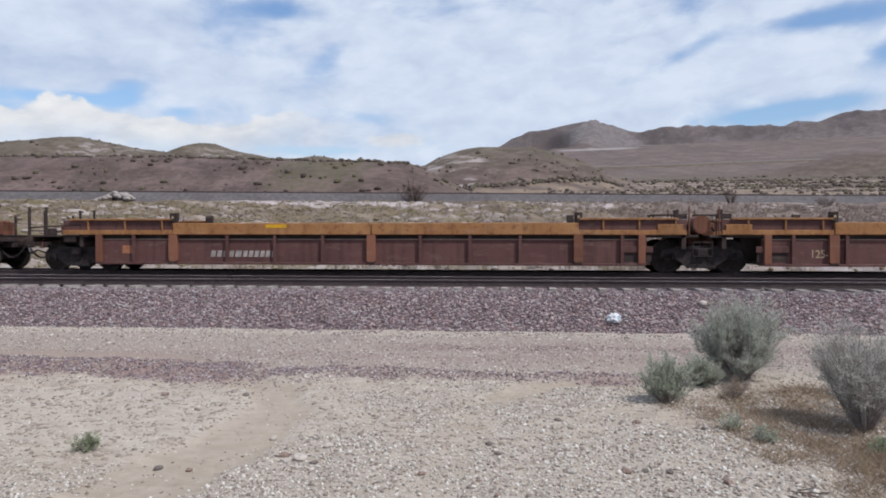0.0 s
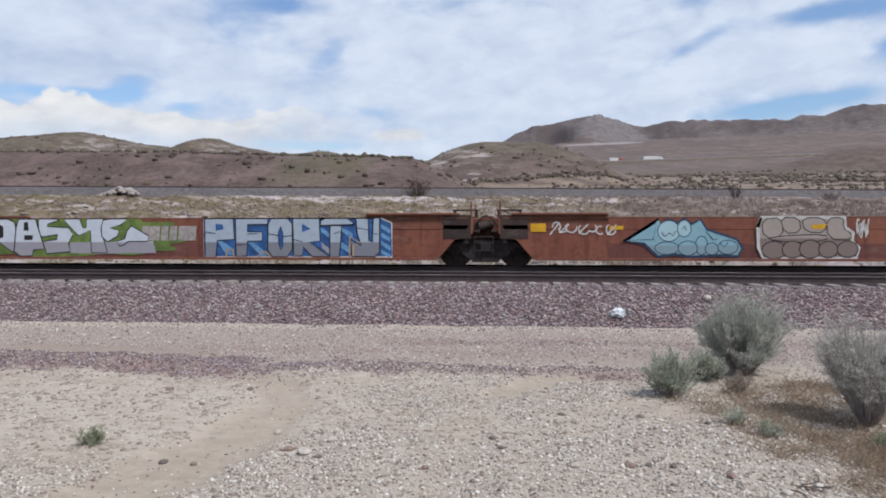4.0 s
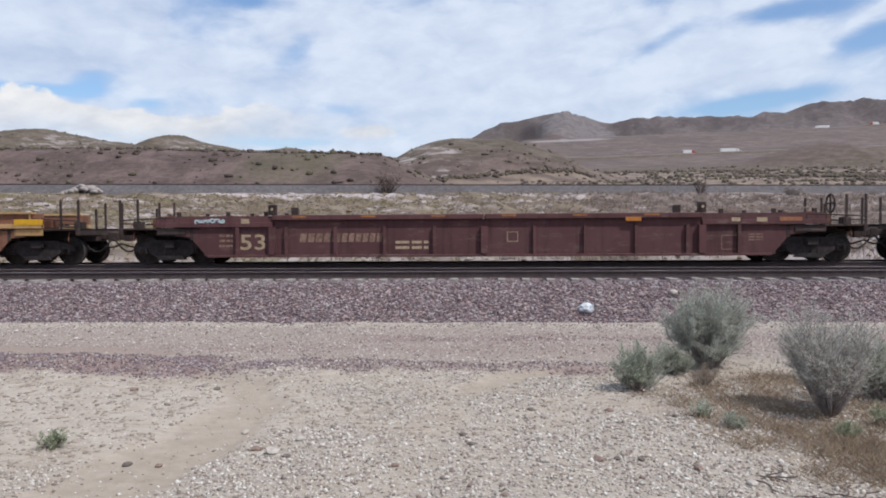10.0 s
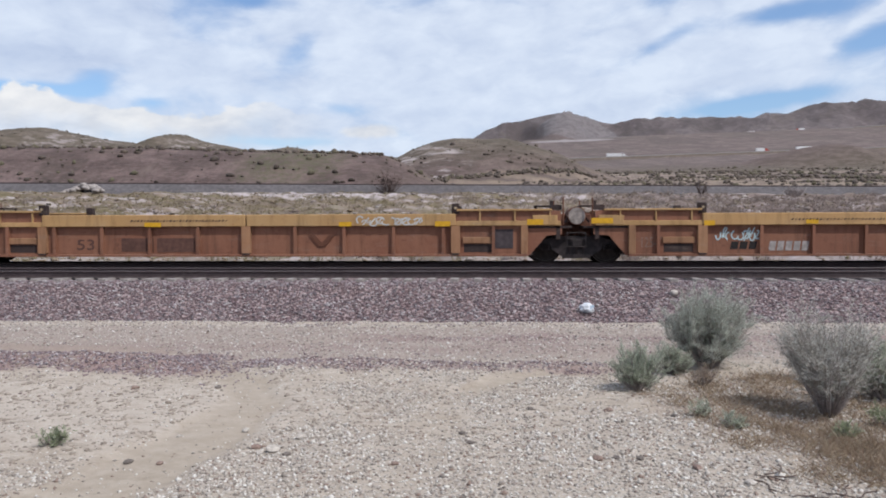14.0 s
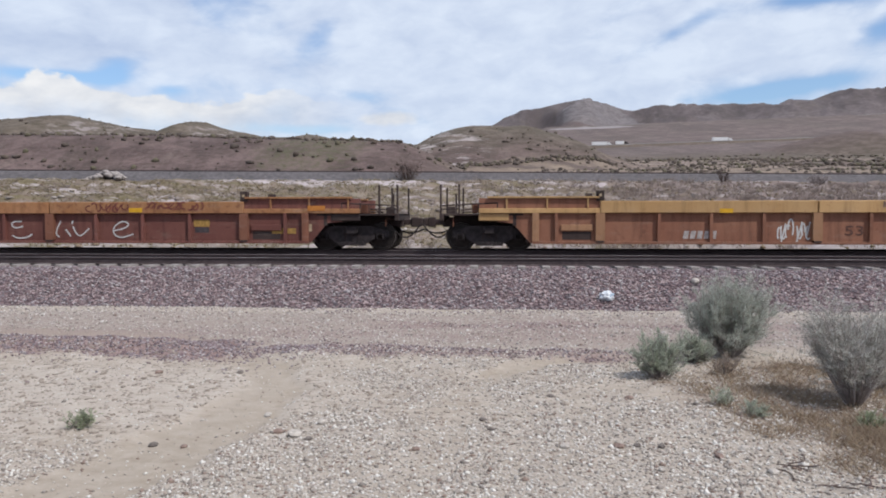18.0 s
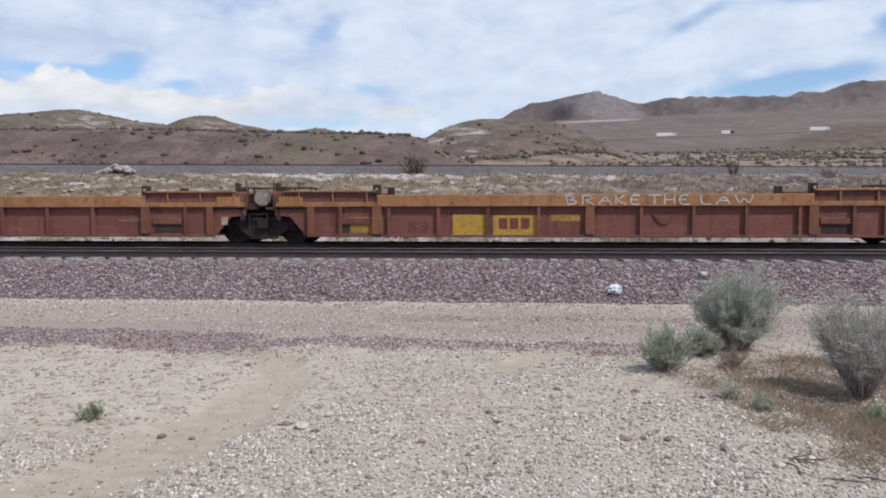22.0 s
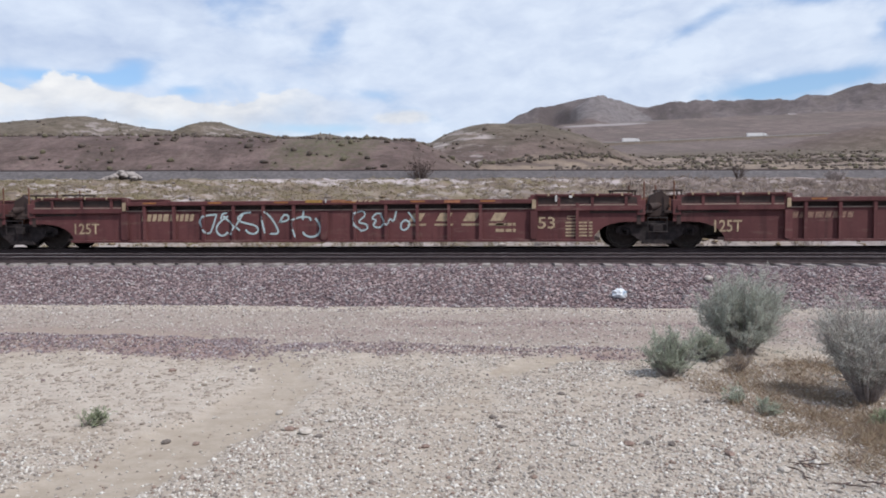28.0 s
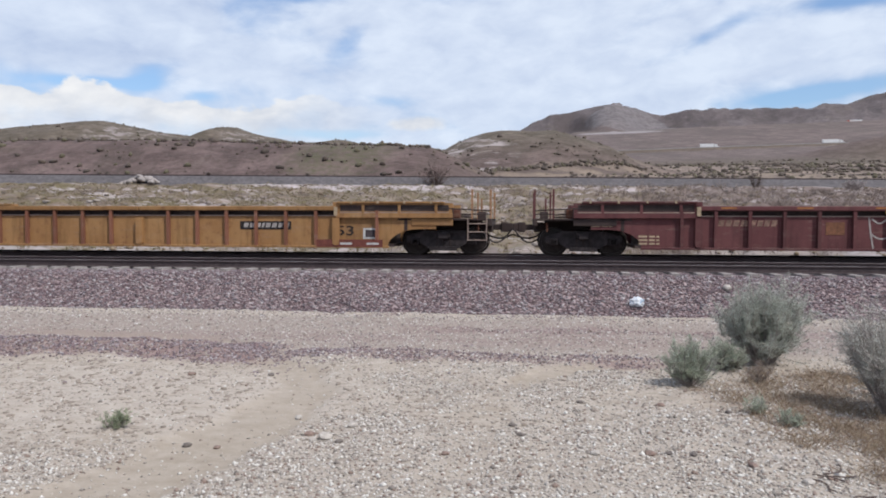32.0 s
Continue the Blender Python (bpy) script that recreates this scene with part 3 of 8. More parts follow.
    hill = mix(m("MULTIPLY", bare, step(nz(p, 0.16, 6, 0.75), 0.50, 0.57, 0, 0.8)), hill, (0.38, 0.335, 0.295))
    plain_c = mix(step(nz(p, 0.045, 6, 0.65, (0.35, 1.0, 1.0)), 0.42, 0.58), (0.175, 0.135, 0.105), (0.34, 0.275, 0.205))
    plain_c = mix(step(nz(p, 0.03, 4, 0.6, (0.5, 1.0, 1.0)), 0.52, 0.60, 0, 0.6), plain_c, (0.15, 0.12, 0.102))
    field = m("MULTIPLY", step(m("SUBTRACT", y, m("MULTIPLY", x, 0.165)), 225, 185), step(nz(p, 0.05, 5, 0.6, (0.3, 1.0, 1.0)), 0.35, 0.5, 0.35, 1.0))
    plain_c = mix(field, plain_c, mix(step(h_m, 0.4, 0.62), (0.215, 0.172, 0.13), (0.34, 0.275, 0.19)))
    thicket = nz(p, 0.085, 6, 0.7, (0.32, 1.0, 1.0))
    plain_c = mix(step(thicket, 0.53, 0.60, 0, 0.75), plain_c, (0.115, 0.088, 0.075))
    plain_c = mix(step(h_m, 0.55, 0.68, 0, 0.6), plain_c, (0.125, 0.097, 0.078))
    right = m("MULTIPLY", step(m("SUBTRACT", x, m("MULTIPLY", step(y, 215, 190), -40.0)), 22, 42), step(y, 520, 330))
    hill = mix(right, hill, plain_c)
    mount = mix(step(nz(p, 0.008, 7, 0.6), 0.4, 0.62), (0.118, 0.099, 0.092), (0.185, 0.157, 0.145))
    mount = mix(step(nz(p, 0.03, 6, 0.7), 0.5, 0.7, 0, 0.5), mount, (0.148, 0.13, 0.095))
    fold = nz(p, 0.018, 6, 0.65, (1.0, 0.25, 0.8))
    mount = mix(step(fold, 0.50, 0.64, 0, 0.6), mount, (0.088, 0.076, 0.070))
    mount = mix(step(fold, 0.45, 0.34, 0, 0.4), mount, (0.225, 0.193, 0.175))
    apron = mix(step(nz(p, 0.05, 7, 0.7), 0.40, 0.62), (0.15, 0.117, 0.101), (0.215, 0.172, 0.145))
    speck = nz(p, 0.11, 6, 0.75)
    mount = mix(step(speck, 0.48, 0.60, 0, 0.55), mount, (0.082, 0.072, 0.064))
    mount = mix(step(speck, 0.45, 0.36, 0, 0.45), mount, (0.235, 0.205, 0.19))
    grit = nz(p, 0.26, 5, 0.8)
    mount = mix(step(grit, 0.52, 0.62, 0, 0.5), mount, (0.085, 0.073, 0.066))
    apron = mix(step(grit, 0.46, 0.36, 0, 0.35), apron, (0.25, 0.21, 0.175))
    apron = mix(step(speck, 0.50, 0.62, 0, 0.6), apron, (0.105, 0.085, 0.074))
    gullies = nz(p, 0.03, 5, 0.6, (1.0, 0.12, 0.5))
    apron = mix(step(gullies, 0.56, 0.64, 0, 0.5), apron, (0.11, 0.09, 0.078))
    apron = mix(step(nz(p, 0.012, 5, 0.6), 0.50, 0.62, 0, 0.5), apron, (0.128, 0.108, 0.088))
    mount = mix(step(y, 1180, 1080), mount, apron)
    # peak's sunlit right facet and shaded left face, painted into the colour
    mount = mix(m("MULTIPLY", spot(172, 1190, 78, 120, 0.06, 0.15), 0.5), mount, mix(step(speck, 0.42, 0.6), (0.26, 0.248, 0.236), (0.17, 0.16, 0.15)))
    mount = mix(m("MULTIPLY", spot(76, 1230, 30, 140, 0.15, 0.25), 0.55), mount, (0.085, 0.068, 0.06))
    mount = mix(m("MULTIPLY", spot(132, 1045, 60, 20, 0.2, 0.35), 0.85), mount, (0.36, 0.335, 0.305))
    mount = mix(m("MULTIPLY", spot(285, 560, 90, 75, 0.4, 0.4), 0.8), mount, mix(step(h_m, 0.42, 0.6), (0.115, 0.082, 0.070), (0.175, 0.128, 0.108)))
    fy = m("ADD", m("MULTIPLY", x, 0.165), 82.5)
    c = mix(step(y, 26, 29), sand, slope)
    c = mix(step(m("SUBTRACT", y, fy), 4, 9), c, hill)
    c = mix(step(y, 480, 620), c, mount)
    # bluish distance haze put into the ground colour beyond the railway
    c = node("ShaderNodeMix", data_type="RGBA", blend_type="MULTIPLY", ins={0: step(y, 26, 29), 6: c, 7: (0.95, 0.94, 1.03, 1)}).outputs[2]
    rough_all = node("ShaderNodeMath", operation="ADD", ins={0: n_s, 1: node("ShaderNodeMath", operation="MULTIPLY", ins={0: h_f, 1: step(y, 80, 120, 0.0, 40.0)}).outputs[0]}).outputs[0]
    return finish(mat, node, c, 0.95, 0, rough_all, 0.5, 0.02, 0.2)


# ================= small mesh tools =================


def add_box(bm, x0, x1, y0, y1, z0, z1):
    vs = [bm.verts.new(v) for v in ((x0, y0, z0), (x1, y0, z0), (x1, y1, z0), (x0, y1, z0), (x0, y0, z1), (x1, y0, z1), (x1, y1, z1), (x0, y1, z1))]
    for f in ((3, 2, 1, 0), (4, 5, 6, 7), (0, 1, 5, 4), (1, 2, 6, 5), (2, 3, 7, 6), (3, 0, 4, 7)):
        bm.faces.new([vs[i] for i in f])


def box(x0, x1, y0, y1, z0, z1, bevel=0.0):
    bm = bmesh.new()
    add_box(bm, min(x0, x1), max(x0, x1), min(y0, y1), max(y0, y1), z0, z1)
    if bevel:
        bmesh.ops.bevel(bm, geom=bm.edges[:], offset=bevel, segments=1, affect="EDGES")
    return bm


def add_prism(bm, outline, y0, y1):
    """An outline in x and z, given thickness along y."""
    a = [bm.verts.new((x, y0, z)) for x, z in outline]
    b = [bm.verts.new((x, y1, z)) for x, z in outline]
    n = len(outline)
    bm.faces.new(a)
    bm.faces.new(b[::-1])
    for i in range(n):
        bm.faces.new((a[i], b[i], b[(i + 1) % n], a[(i + 1) % n]))


def prism(outline, y0, y1):
    bm = bmesh.new()
    add_prism(bm, outline, y0, y1)
    bmesh.ops.recalc_face_normals(bm, faces=bm.faces[:])
    return bm


def add_rod(bm, a, b, r, sides=6):
    a, b = Vector(a), Vector(b)
    q = (b - a).to_track_quat("Z", "Y")
    ring = [[bm.verts.new(e + q @ Vector((r * math.cos(6.2832 * i / sides), r * math.sin(6.2832 * i / sides), 0))) for i in range(sides)] for e in (a, b)]
    for i in range(sides):
        bm.faces.new((ring[0][i], ring[0][(i + 1) % sides], ring[1][(i + 1) % sides], ring[1][i]))
    bm.faces.new(ring[0][::-1])
    bm.faces.new(ring[1])


def rod(*spans, r=0.02, sides=6):
    bm = bmesh.new()
    for a, b in spans:
        add_rod(bm, a, b, r, sides)
    return bm


def mesh_of(name, bm, mat):
    me = bpy.data.meshes.new(name)
    bm.to_mesh(me)
    bm.free()
    me.materials.append(mat)
    return me


def part(name, bm, mat, parent, label="", at=None):
    """One mesh object under a thing or a part."""
    me = bm if isinstance(bm, bpy.types.Mesh) else mesh_of(name, bm, mat)
    ob = new(name, me)
    ob.parent = parent
    if at is not None:
        ob.matrix_basis = at
    return tagged(ob, label)


def thing(name, label, category, group="", kind="", at=None):
    ob = new(name)
    ob.empty_display_size = 0.3
    if at is not None:
        ob.matrix_basis = at
    return tagged(ob, label, category, group, kind)


def scatter_mesh(name, points, sizes, mat, seed, squash=(0.45, 0.8), sub=1):
    """Very many loose stones as one mesh: jittered icospheres."""
    r = np.random.RandomState(seed)
    bm = bmesh.new()
    if sub:
        bmesh.ops.create_icosphere(bm, subdivisions=sub, radius=1.0)
    else:
        corner = [bm.verts.new(v) for v in ((1, 0, 0), (0, 1, 0), (-1, 0, 0), (0, -1, 0), (0, 0, 1), (0, 0, -1))]
        for i in range(4):
            bm.faces.new((corner[i], corner[(i + 1) % 4], corner[4]))
            bm.faces.new((corner[(i + 1) % 4], corner[i], corner[5]))
        bm.verts.index_update()
    bv = np.array([v.co[:] for v in bm.verts])
    bf = np.array([[v.index for v in f.verts] for f in bm.faces])
    bm.free()
    n, k = len(points), len(bv)
    jit = r.uniform(0.62, 1.25, (n, k, 1))
    v = bv[None] * jit * np.stack([r.uniform(0.7, 1.3, n), r.uniform(0.6, 1.0, n), r.uniform(squash[0], squash[1], n)], -1)[:, None]
    a = r.uniform(0, 6.283, n)
    ca_, sa_ = np.cos(a)[:, None], np.sin(a)[:, None]
    v = np.stack([v[..., 0] * ca_ - v[..., 1] * sa_, v[..., 0] * sa_ + v[..., 1] * ca_, v[..., 2]], -1)
    v = v * np.asarray(sizes)[:, None, None] + np.asarray(points)[:, None]
    f = bf[None] + (np.arange(n) * k)[:, None, None]
    me = bpy.data.meshes.new(name)
    me.vertices.add(n * k)
    me.vertices.foreach_set("co", v.reshape(-1))
    nf = n * len(bf)
    me.loops.add(nf * 3)
    me.loops.foreach_set("vertex_index", f.reshape(-1))
    me.polygons.add(nf)
    me.polygons.foreach_set("loop_start", np.arange(nf) * 3)
    me.polygons.foreach_set("loop_total", np.full(nf, 3))
    me.update(calc_edges=True)
    me.validate()
    me.materials.append(mat)
    return new(name, me)


build_ground()

# ================= railway =================
BED_TOP = -0.23
PROFILE = [(15.45, GROUND - 0.05), (15.7, GROUND + 0.04), (16.95, BED_TOP - 0.06), (17.3, BED_TOP), (24.4, BED_TOP), (25.0, BED_TOP - 0.05), (26.6, GROUND - 0.05)]


def bed_z(y):
    ys, zs = zip(*PROFILE)
    return np.interp(y, ys, zs)


M["ballast"] = stones_mat("ballast_stone", [(0.195, 0.137, 0.148), (0.27, 0.20, 0.212), (0.355, 0.30, 0.315), (0.245, 0.225, 0.248), (0.31, 0.24, 0.247), (0.15, 0.123, 0.135), (0.54, 0.51, 0.51), (0.235, 0.172, 0.187)])
M["clod"] = stones_mat("dry_soil_clod", [(0.40, 0.35, 0.295), (0.47, 0.415, 0.355), (0.33, 0.28, 0.235), (0.37, 0.315, 0.265)])
M["gravel"] = stones_mat("pale_gravel", [(0.60, 0.56, 0.50), (0.50, 0.455, 0.40), (0.76, 0.73, 0.67), (0.40, 0.36, 0.32), (0.68, 0.64, 0.57), (0.27, 0.24, 0.215), (0.86, 0.84, 0.79), (0.55, 0.515, 0.465), (0.33, 0.25, 0.21)])


def bed_material():
    mat, node = material("ballast_bed")
    mix, step, nz = mixer(node)
    p = node("ShaderNodeNewGeometry").outputs["Position"]
    v = node("ShaderNodeTexVoronoi", ins={"Vector": p, "Scale": 17.0}).outputs
    cell = node("ShaderNodeSeparateColor", ins={0: v["Color"]}).outputs[0]
    c = mix(step(cell, 0.2, 0.8), (0.20, 0.135, 0.138), (0.42, 0.335, 0.33))
    # shade in the gaps between stones, painted near-black at cell edges
    c = mix(step(v["Distance"], 0.45, 0.75, 0, 0.8), c, (0.05, 0.04, 0.04))
    return finish(mat, node, c, 0.95, 0, v["Distance"], 0.8, 0.04, 0.2)


def build_railway():
    bm = bmesh.new()
    xs = np.arange(-340, 341, 4.0)
    cols = [[bm.verts.new((x, y, z)) for y, z in PROFILE] for x in xs]
    for a, b in zip(cols, cols[1:]):
        for i in range(len(PROFILE) - 1):
            bm.faces.new((a[i], b[i], b[i + 1], a[i + 1]))
    tagged(new("track_bed", mesh_of("track_bed", bm, bed_material())), "reddish-grey crushed-stone railway ballast bed", "track bed", kind="structure")
    rail_out = [(-0.07, -0.17), (0.07, -0.17), (0.07, -0.155), (0.012, -0.145), (0.012, -0.045), (0.036, -0.032), (0.036, -0.006), (0.026, 0), (-0.026, 0), (-0.036, -0.006), (-0.036, -0.032), (-0.012, -0.045), (-0.012, -0.145), (-0.07, -0.155)]
    for name, cy in (("near", NEAR_Y), ("far", TRACK_Y)):
        track = thing("railway_track", "railway track with rusty rails on concrete sleepers" if name == "near" else "railway track under the passing train", "railway track", kind="structure", at=pose(0, cy, 0))
        for side in (-0.755, 0.755):
            bm = bmesh.new()
            for px, pz in rail_out:
                bm.verts.new((-340, side + px, pz))
            bm.verts.ensure_lookup_table()
            ring = bm.verts[:]
            ends = [bm.verts.new((340, v.co.y, v.co.z)) for v in ring]
            n = len(ring)
            for i in range(n):
                bm.faces.new((ring[i], ends[i], ends[(i + 1) % n], ring[(i + 1) % n]))
            bm.faces.new(ring)
            bm.faces.new(ends[::-1])
            bmesh.ops.recalc_face_normals(bm, faces=bm.faces[:])
            me = mesh_of("rail", bm, M["rail"])
            me.materials.append(M["railtop"])
            for p in me.polygons:
                if p.normal.z > 0.9 and p.center.z > -0.01:
                    p.material_index = 1
            part("rail", me, None, track, "rusty steel rail with a bright worn head")
        # sleepers: those in view one by one, the rest joined
        tie = bmesh.new()
        outline = [(-0.11, -0.42), (0.11, -0.42), (0.085, -0.165), (-0.085, -0.165)]
        add_prism(tie, outline, -1.34, 1.34)
        bmesh.ops.recalc_face_normals(tie, faces=tie.faces[:])
        me = mesh_of("sleeper", tie, M["tie"])
        rest = bmesh.new()
        r = random.Random(5)
        half = 62 if name == "near" else 35
        for i in range(-560, 561):
            x = i * 0.57 + r.uniform(-0.012, 0.012)
            if abs(i) <= half:
                part("sleeper", me, None, track, at=pose(x, r.uniform(-0.02, 0.02), r.uniform(-0.008, 0.006), 0, 0, r.uniform(-0.6, 0.6)))
            else:
                add_prism(rest, [(x + a, b) for a, b in outline], -1.3, 1.3)
        ob = part("sleepers", rest, M["tie"], track)
        tagged(ob, kind="stuff")


build_railway()


def build_stones():
    r = np.random.RandomState(8)
    n = 34000
    x = r.uniform(-15.5, 17, n)
    y = 15.45 + 2.2 * r.uniform(0, 1, n) ** 0.95
    keep = (np.abs(x) < 1.6 + 0.72 * y) & ((y < 17.28) | (np.abs((x / 0.57) % 1 - 0.5) < 0.27))
    x, y = x[keep], y[keep]
    ob = scatter_mesh("ballast_stones", np.stack([x, y, bed_z(y) - 0.004 + r.uniform(0, 0.02, len(x))], -1), 0.02 + 0.03 * r.uniform(0, 1, len(x)) ** 1.4, M["ballast"], 9, (0.35, 0.7))
    tagged(ob, "loose reddish-purple and grey crushed ballast stones", "ballast", kind="stuff")
    x, y = r.uniform(-15, 15, 9000), r.uniform(17.3, 24.6, 9000)
    ob = scatter_mesh("crib_stones", np.stack([x, y, np.full(9000, BED_TOP + 0.0)], -1), r.uniform(0.022, 0.045, 9000), M["ballast"], 10)
    tagged(ob, "dusty crushed stone between the rails", "ballast", kind="stuff")


build_stones()

# ================= the train =================
# rail position of the train against time, from a slowly varying speed
SPEEDS = [(0, 8.88), (2, 8.87), (7, 8.785), (12.5, 8.765), (21.5, 8.86), (28.5, 8.93), (32, 8.95)]
TT = np.linspace(0, 32, 961)
VV = np.interp(TT, [a for a, b in SPEEDS], [b for a, b in SPEEDS])
SS = np.concatenate([[0], np.cumsum((VV[1:] + VV[:-1]) / 2 / 30)])
SS = SS - np.interp(13.0, TT, SS)


def travelled(t):
    return float(np.interp(t, TT, SS))


Z_SILL, Z_CHORD, Z_TOP, Z_END = 0.24, 1.115, 1.464, 1.60
W_OUT = 1.47                            # half width over the top chord
WHEELS = []                             # every wheelset, with its radius, for the rolling


def text_mesh(name, words, size, mat, fat=0.0, wide=1.0, shear=0.0, gap=1.0):
    """Painted lettering as a thin sheet that faces -y, its lower left corner at the origin."""
    cu = bpy.data.curves.new(name, "FONT")
    cu.body, cu.size, cu.offset, cu.shear, cu.space_character, cu.resolution_u = words, size, fat, shear, gap, 3
    tmp = bpy.data.objects.new(name, cu)
    scene.collection.objects.link(tmp)
    dg = bpy.context.evaluated_depsgraph_get()
    me = bpy.data.meshes.new_from_object(tmp.evaluated_get(dg))
    bpy.data.objects.remove(tmp)
    bpy.data.curves.remove(cu)
    me.transform(Matrix.Diagonal((wide, 1, 1, 1)))
    me.transform(Matrix.Rotation(radians(90), 4, "X"))
    me.materials.clear()
    me.materials.append(mat)
    return me


def letters(car, words, x, z, size, mat, y, name="lettering", label="", **kw):
    return part(name, text_mesh(name, words, size, M[mat], **kw), None, car, label, at=pose(x, y, z))


def patch(car, x0, x1, z0, z1, mat, y, name="marking", label="", lean=0.0):
    bm = bmesh.new()
    bm.faces.new([bm.verts.new(v) for v in ((x0, y, z0), (x1, y, z0), (x1 + lean, y, z1), (x0 + lean, y, z1))])
    return part(name, bm, M[mat], car, label)


def bars(car, x, z, height, widths, mat, y, gap=0.06, name="number_marking", label=""):
    """Plain bars in place of marks that are not to be lettered."""
    for w in widths:
        patch(car, x, x + w, z, z + height, mat, y, name, label, 0.04)
        x += w + gap


def wheelset_mesh(r):
    bm = bmesh.new()
    prof = [(0.30, 0.05), (0.30, 0.11), (r - 0.075, 0.105), (r - 0.07, 0.135), (r, 0.13), (r + 0.003, 0.04), (r + 0.028, 0.03), (r + 0.028, 0.0), (r - 0.08, 0.0), (r - 0.10, 0.035)]
    n = 28
    for sgn in (-1, 1):
        rings = []
        for rad, off in [(0.085, 0.02), (0.085, 0.15)] + prof[1:2] + prof[2:] + [(0.30, 0.05)]:
            y = sgn * (0.685 + off)
            rings.append([bm.verts.new((rad * math.cos(6.28319 * i / n), y, rad * math.sin(6.28319 * i / n))) for i in range(n)])
        for a, b in zip(rings, rings[1:] + rings[:1]):
            for i in range(n):
                bm.faces.new((a[i], a[(i + 1) % n], b[(i + 1) % n], b[i]))
        # journal end cap with three bolts that show the turning
        add_rod(bm, (0, sgn * 0.80, 0), (0, sgn * 1.12, 0), 0.085, 14)
        for k in range(3):
            cx, cz = 0.05 * math.cos(2.094 * k), 0.05 * math.sin(2.094 * k)
            add_rod(bm, (cx, sgn * 1.11, cz), (cx, sgn * 1.145, cz), 0.016, 6)
    add_rod(bm, (0, -0.7, 0), (0, 0.7, 0), 0.08, 12)
    bmesh.ops.recalc_face_normals(bm, faces=bm.faces[:])
    me = mesh_of("wheelset", bm, M["wheel"])
    me.materials.append(M["tread"])
    for p in me.polygons:
        d = math.hypot(p.center.x, p.center.z)
        p.material_index = 1 if r - 0.006 < d < r + 0.012 and 0.66 < abs(p.center.y) < 0.83 else 0
    return me


WHEEL_MESH = {0.42: wheelset_mesh(0.42), 0.483: wheelset_mesh(0.483)}


def side_frame_mesh(half, r):
    """Cast side frame: arched top member, sagging bottom member, pedestals over the bearings."""
    bm = bmesh.new()
    top = r + 0.30
    o = [(-half - 0.24, r - 0.02), (-half - 0.24, r + 0.16), (-half - 0.1, r + 0.2), (-half + 0.25, top), (half - 0.25, top), (half + 0.1, r + 0.2), (half + 0.24, r + 0.16), (half + 0.24, r - 0.02),
         (half + 0.13, r - 0.02), (half + 0.12, r + 0.1), (half - 0.14, r + 0.1), (half - 0.17, r - 0.06), (0.36, 0.17), (-0.36, 0.17), (-half + 0.17, r - 0.06), (-half + 0.14, r + 0.1), (-half - 0.12, r + 0.1), (-half - 0.13, r - 0.02)]
    add_prism(bm, o, -0.07, 0.07)
    add_prism(bm, [(-half + 0.2, top - 0.07), (-half + 0.2, top + 0.02), (half - 0.2, top + 0.02), (half - 0.2, top - 0.07)], -0.11, 0.11)
    add_prism(bm, [(-0.42, 0.15), (-0.34, 0.27), (0.34, 0.27), (0.42, 0.15)], -0.13, 0.13)
    bmesh.ops.recalc_face_normals(bm, faces=bm.faces[:])
    return mesh_of("side_frame", bm, M["truck"])


def spring_mesh():
    bm = bmesh.new()
    for cx in (-0.2, 0.0, 0.2):
        for k in range(7):
            z = 0.28 + 0.035 * k
            n = 8
            ring = [[bm.verts.new((cx + q * math.cos(6.283 * i / n), q * math.sin(6.283 * i / n) , z + dz)) for i in range(n)] for q, dz in ((0.085, 0), (0.085, 0.02), (0.055, 0.02), (0.055, 0))]
            for a, b in zip(ring, ring[1:] + ring[:1]):
                for i in range(n):
                    bm.faces.new((a[i], a[(i + 1) % n], b[(i + 1) % n], b[i]))
    return mesh_of("spring", bm, M["end_dark"])


SPRING = spring_mesh()
FRAME_MESH = {0.42: side_frame_mesh(0.86, 0.42), 0.483: side_frame_mesh(0.915, 0.483)}


def truck(car, x, r, name="bogie"):
    """A two-axle bogie under a car at x along it."""
    half = 0.86 if r < 0.45 else 0.915
    bm = bmesh.new()
    add_box(bm, -0.2, 0.2, -1.18, 1.18, 0.52, 0.74)
    add_box(bm, -0.3, 0.3, -0.3, 0.3, 0.72, 0.86)
    add_box(bm, -0.15, 0.15, -1.24, -1.1, 0.50, 0.70)
    add_box(bm, -0.15, 0.15, 1.1, 1.24, 0.50, 0.70)
    bmesh.ops.bevel(bm, geom=bm.edges[:], offset=0.02, segments=1, affect="EDGES")
    t = part(name, bm, M["truck"], car, "sooty cast-steel two-axle bogie", at=pose(x, 0, 0))
    for y in (-1.02, 1.02):
        part("side_frame", FRAME_MESH[r], None, t, at=pose(0, y, 0))
        part("spring", SPRING, None, t, at=pose(0, y, 0))
        for s in (-1, 1):
            b = box(s * half - 0.13, s * half + 0.13, y - 0.1, y + 0.1, r - 0.1, r + 0.12, 0.03)
            part("bearing_adapter", b, M["truck"], t)
    part("brake_beam", rod(((-half + 0.55, -0.75, 0.36), (-half + 0.55, 0.75, 0.36)), ((half - 0.55, -0.75, 0.36), (half - 0.55, 0.75, 0.36)), r=0.05), M["truck"], t)
    for s in (-1, 1):
        w = part("wheelset", WHEEL_MESH[r], None, t, at=pose(s * half, 0, r))
        WHEELS.append((w, s * half, r))
    return t


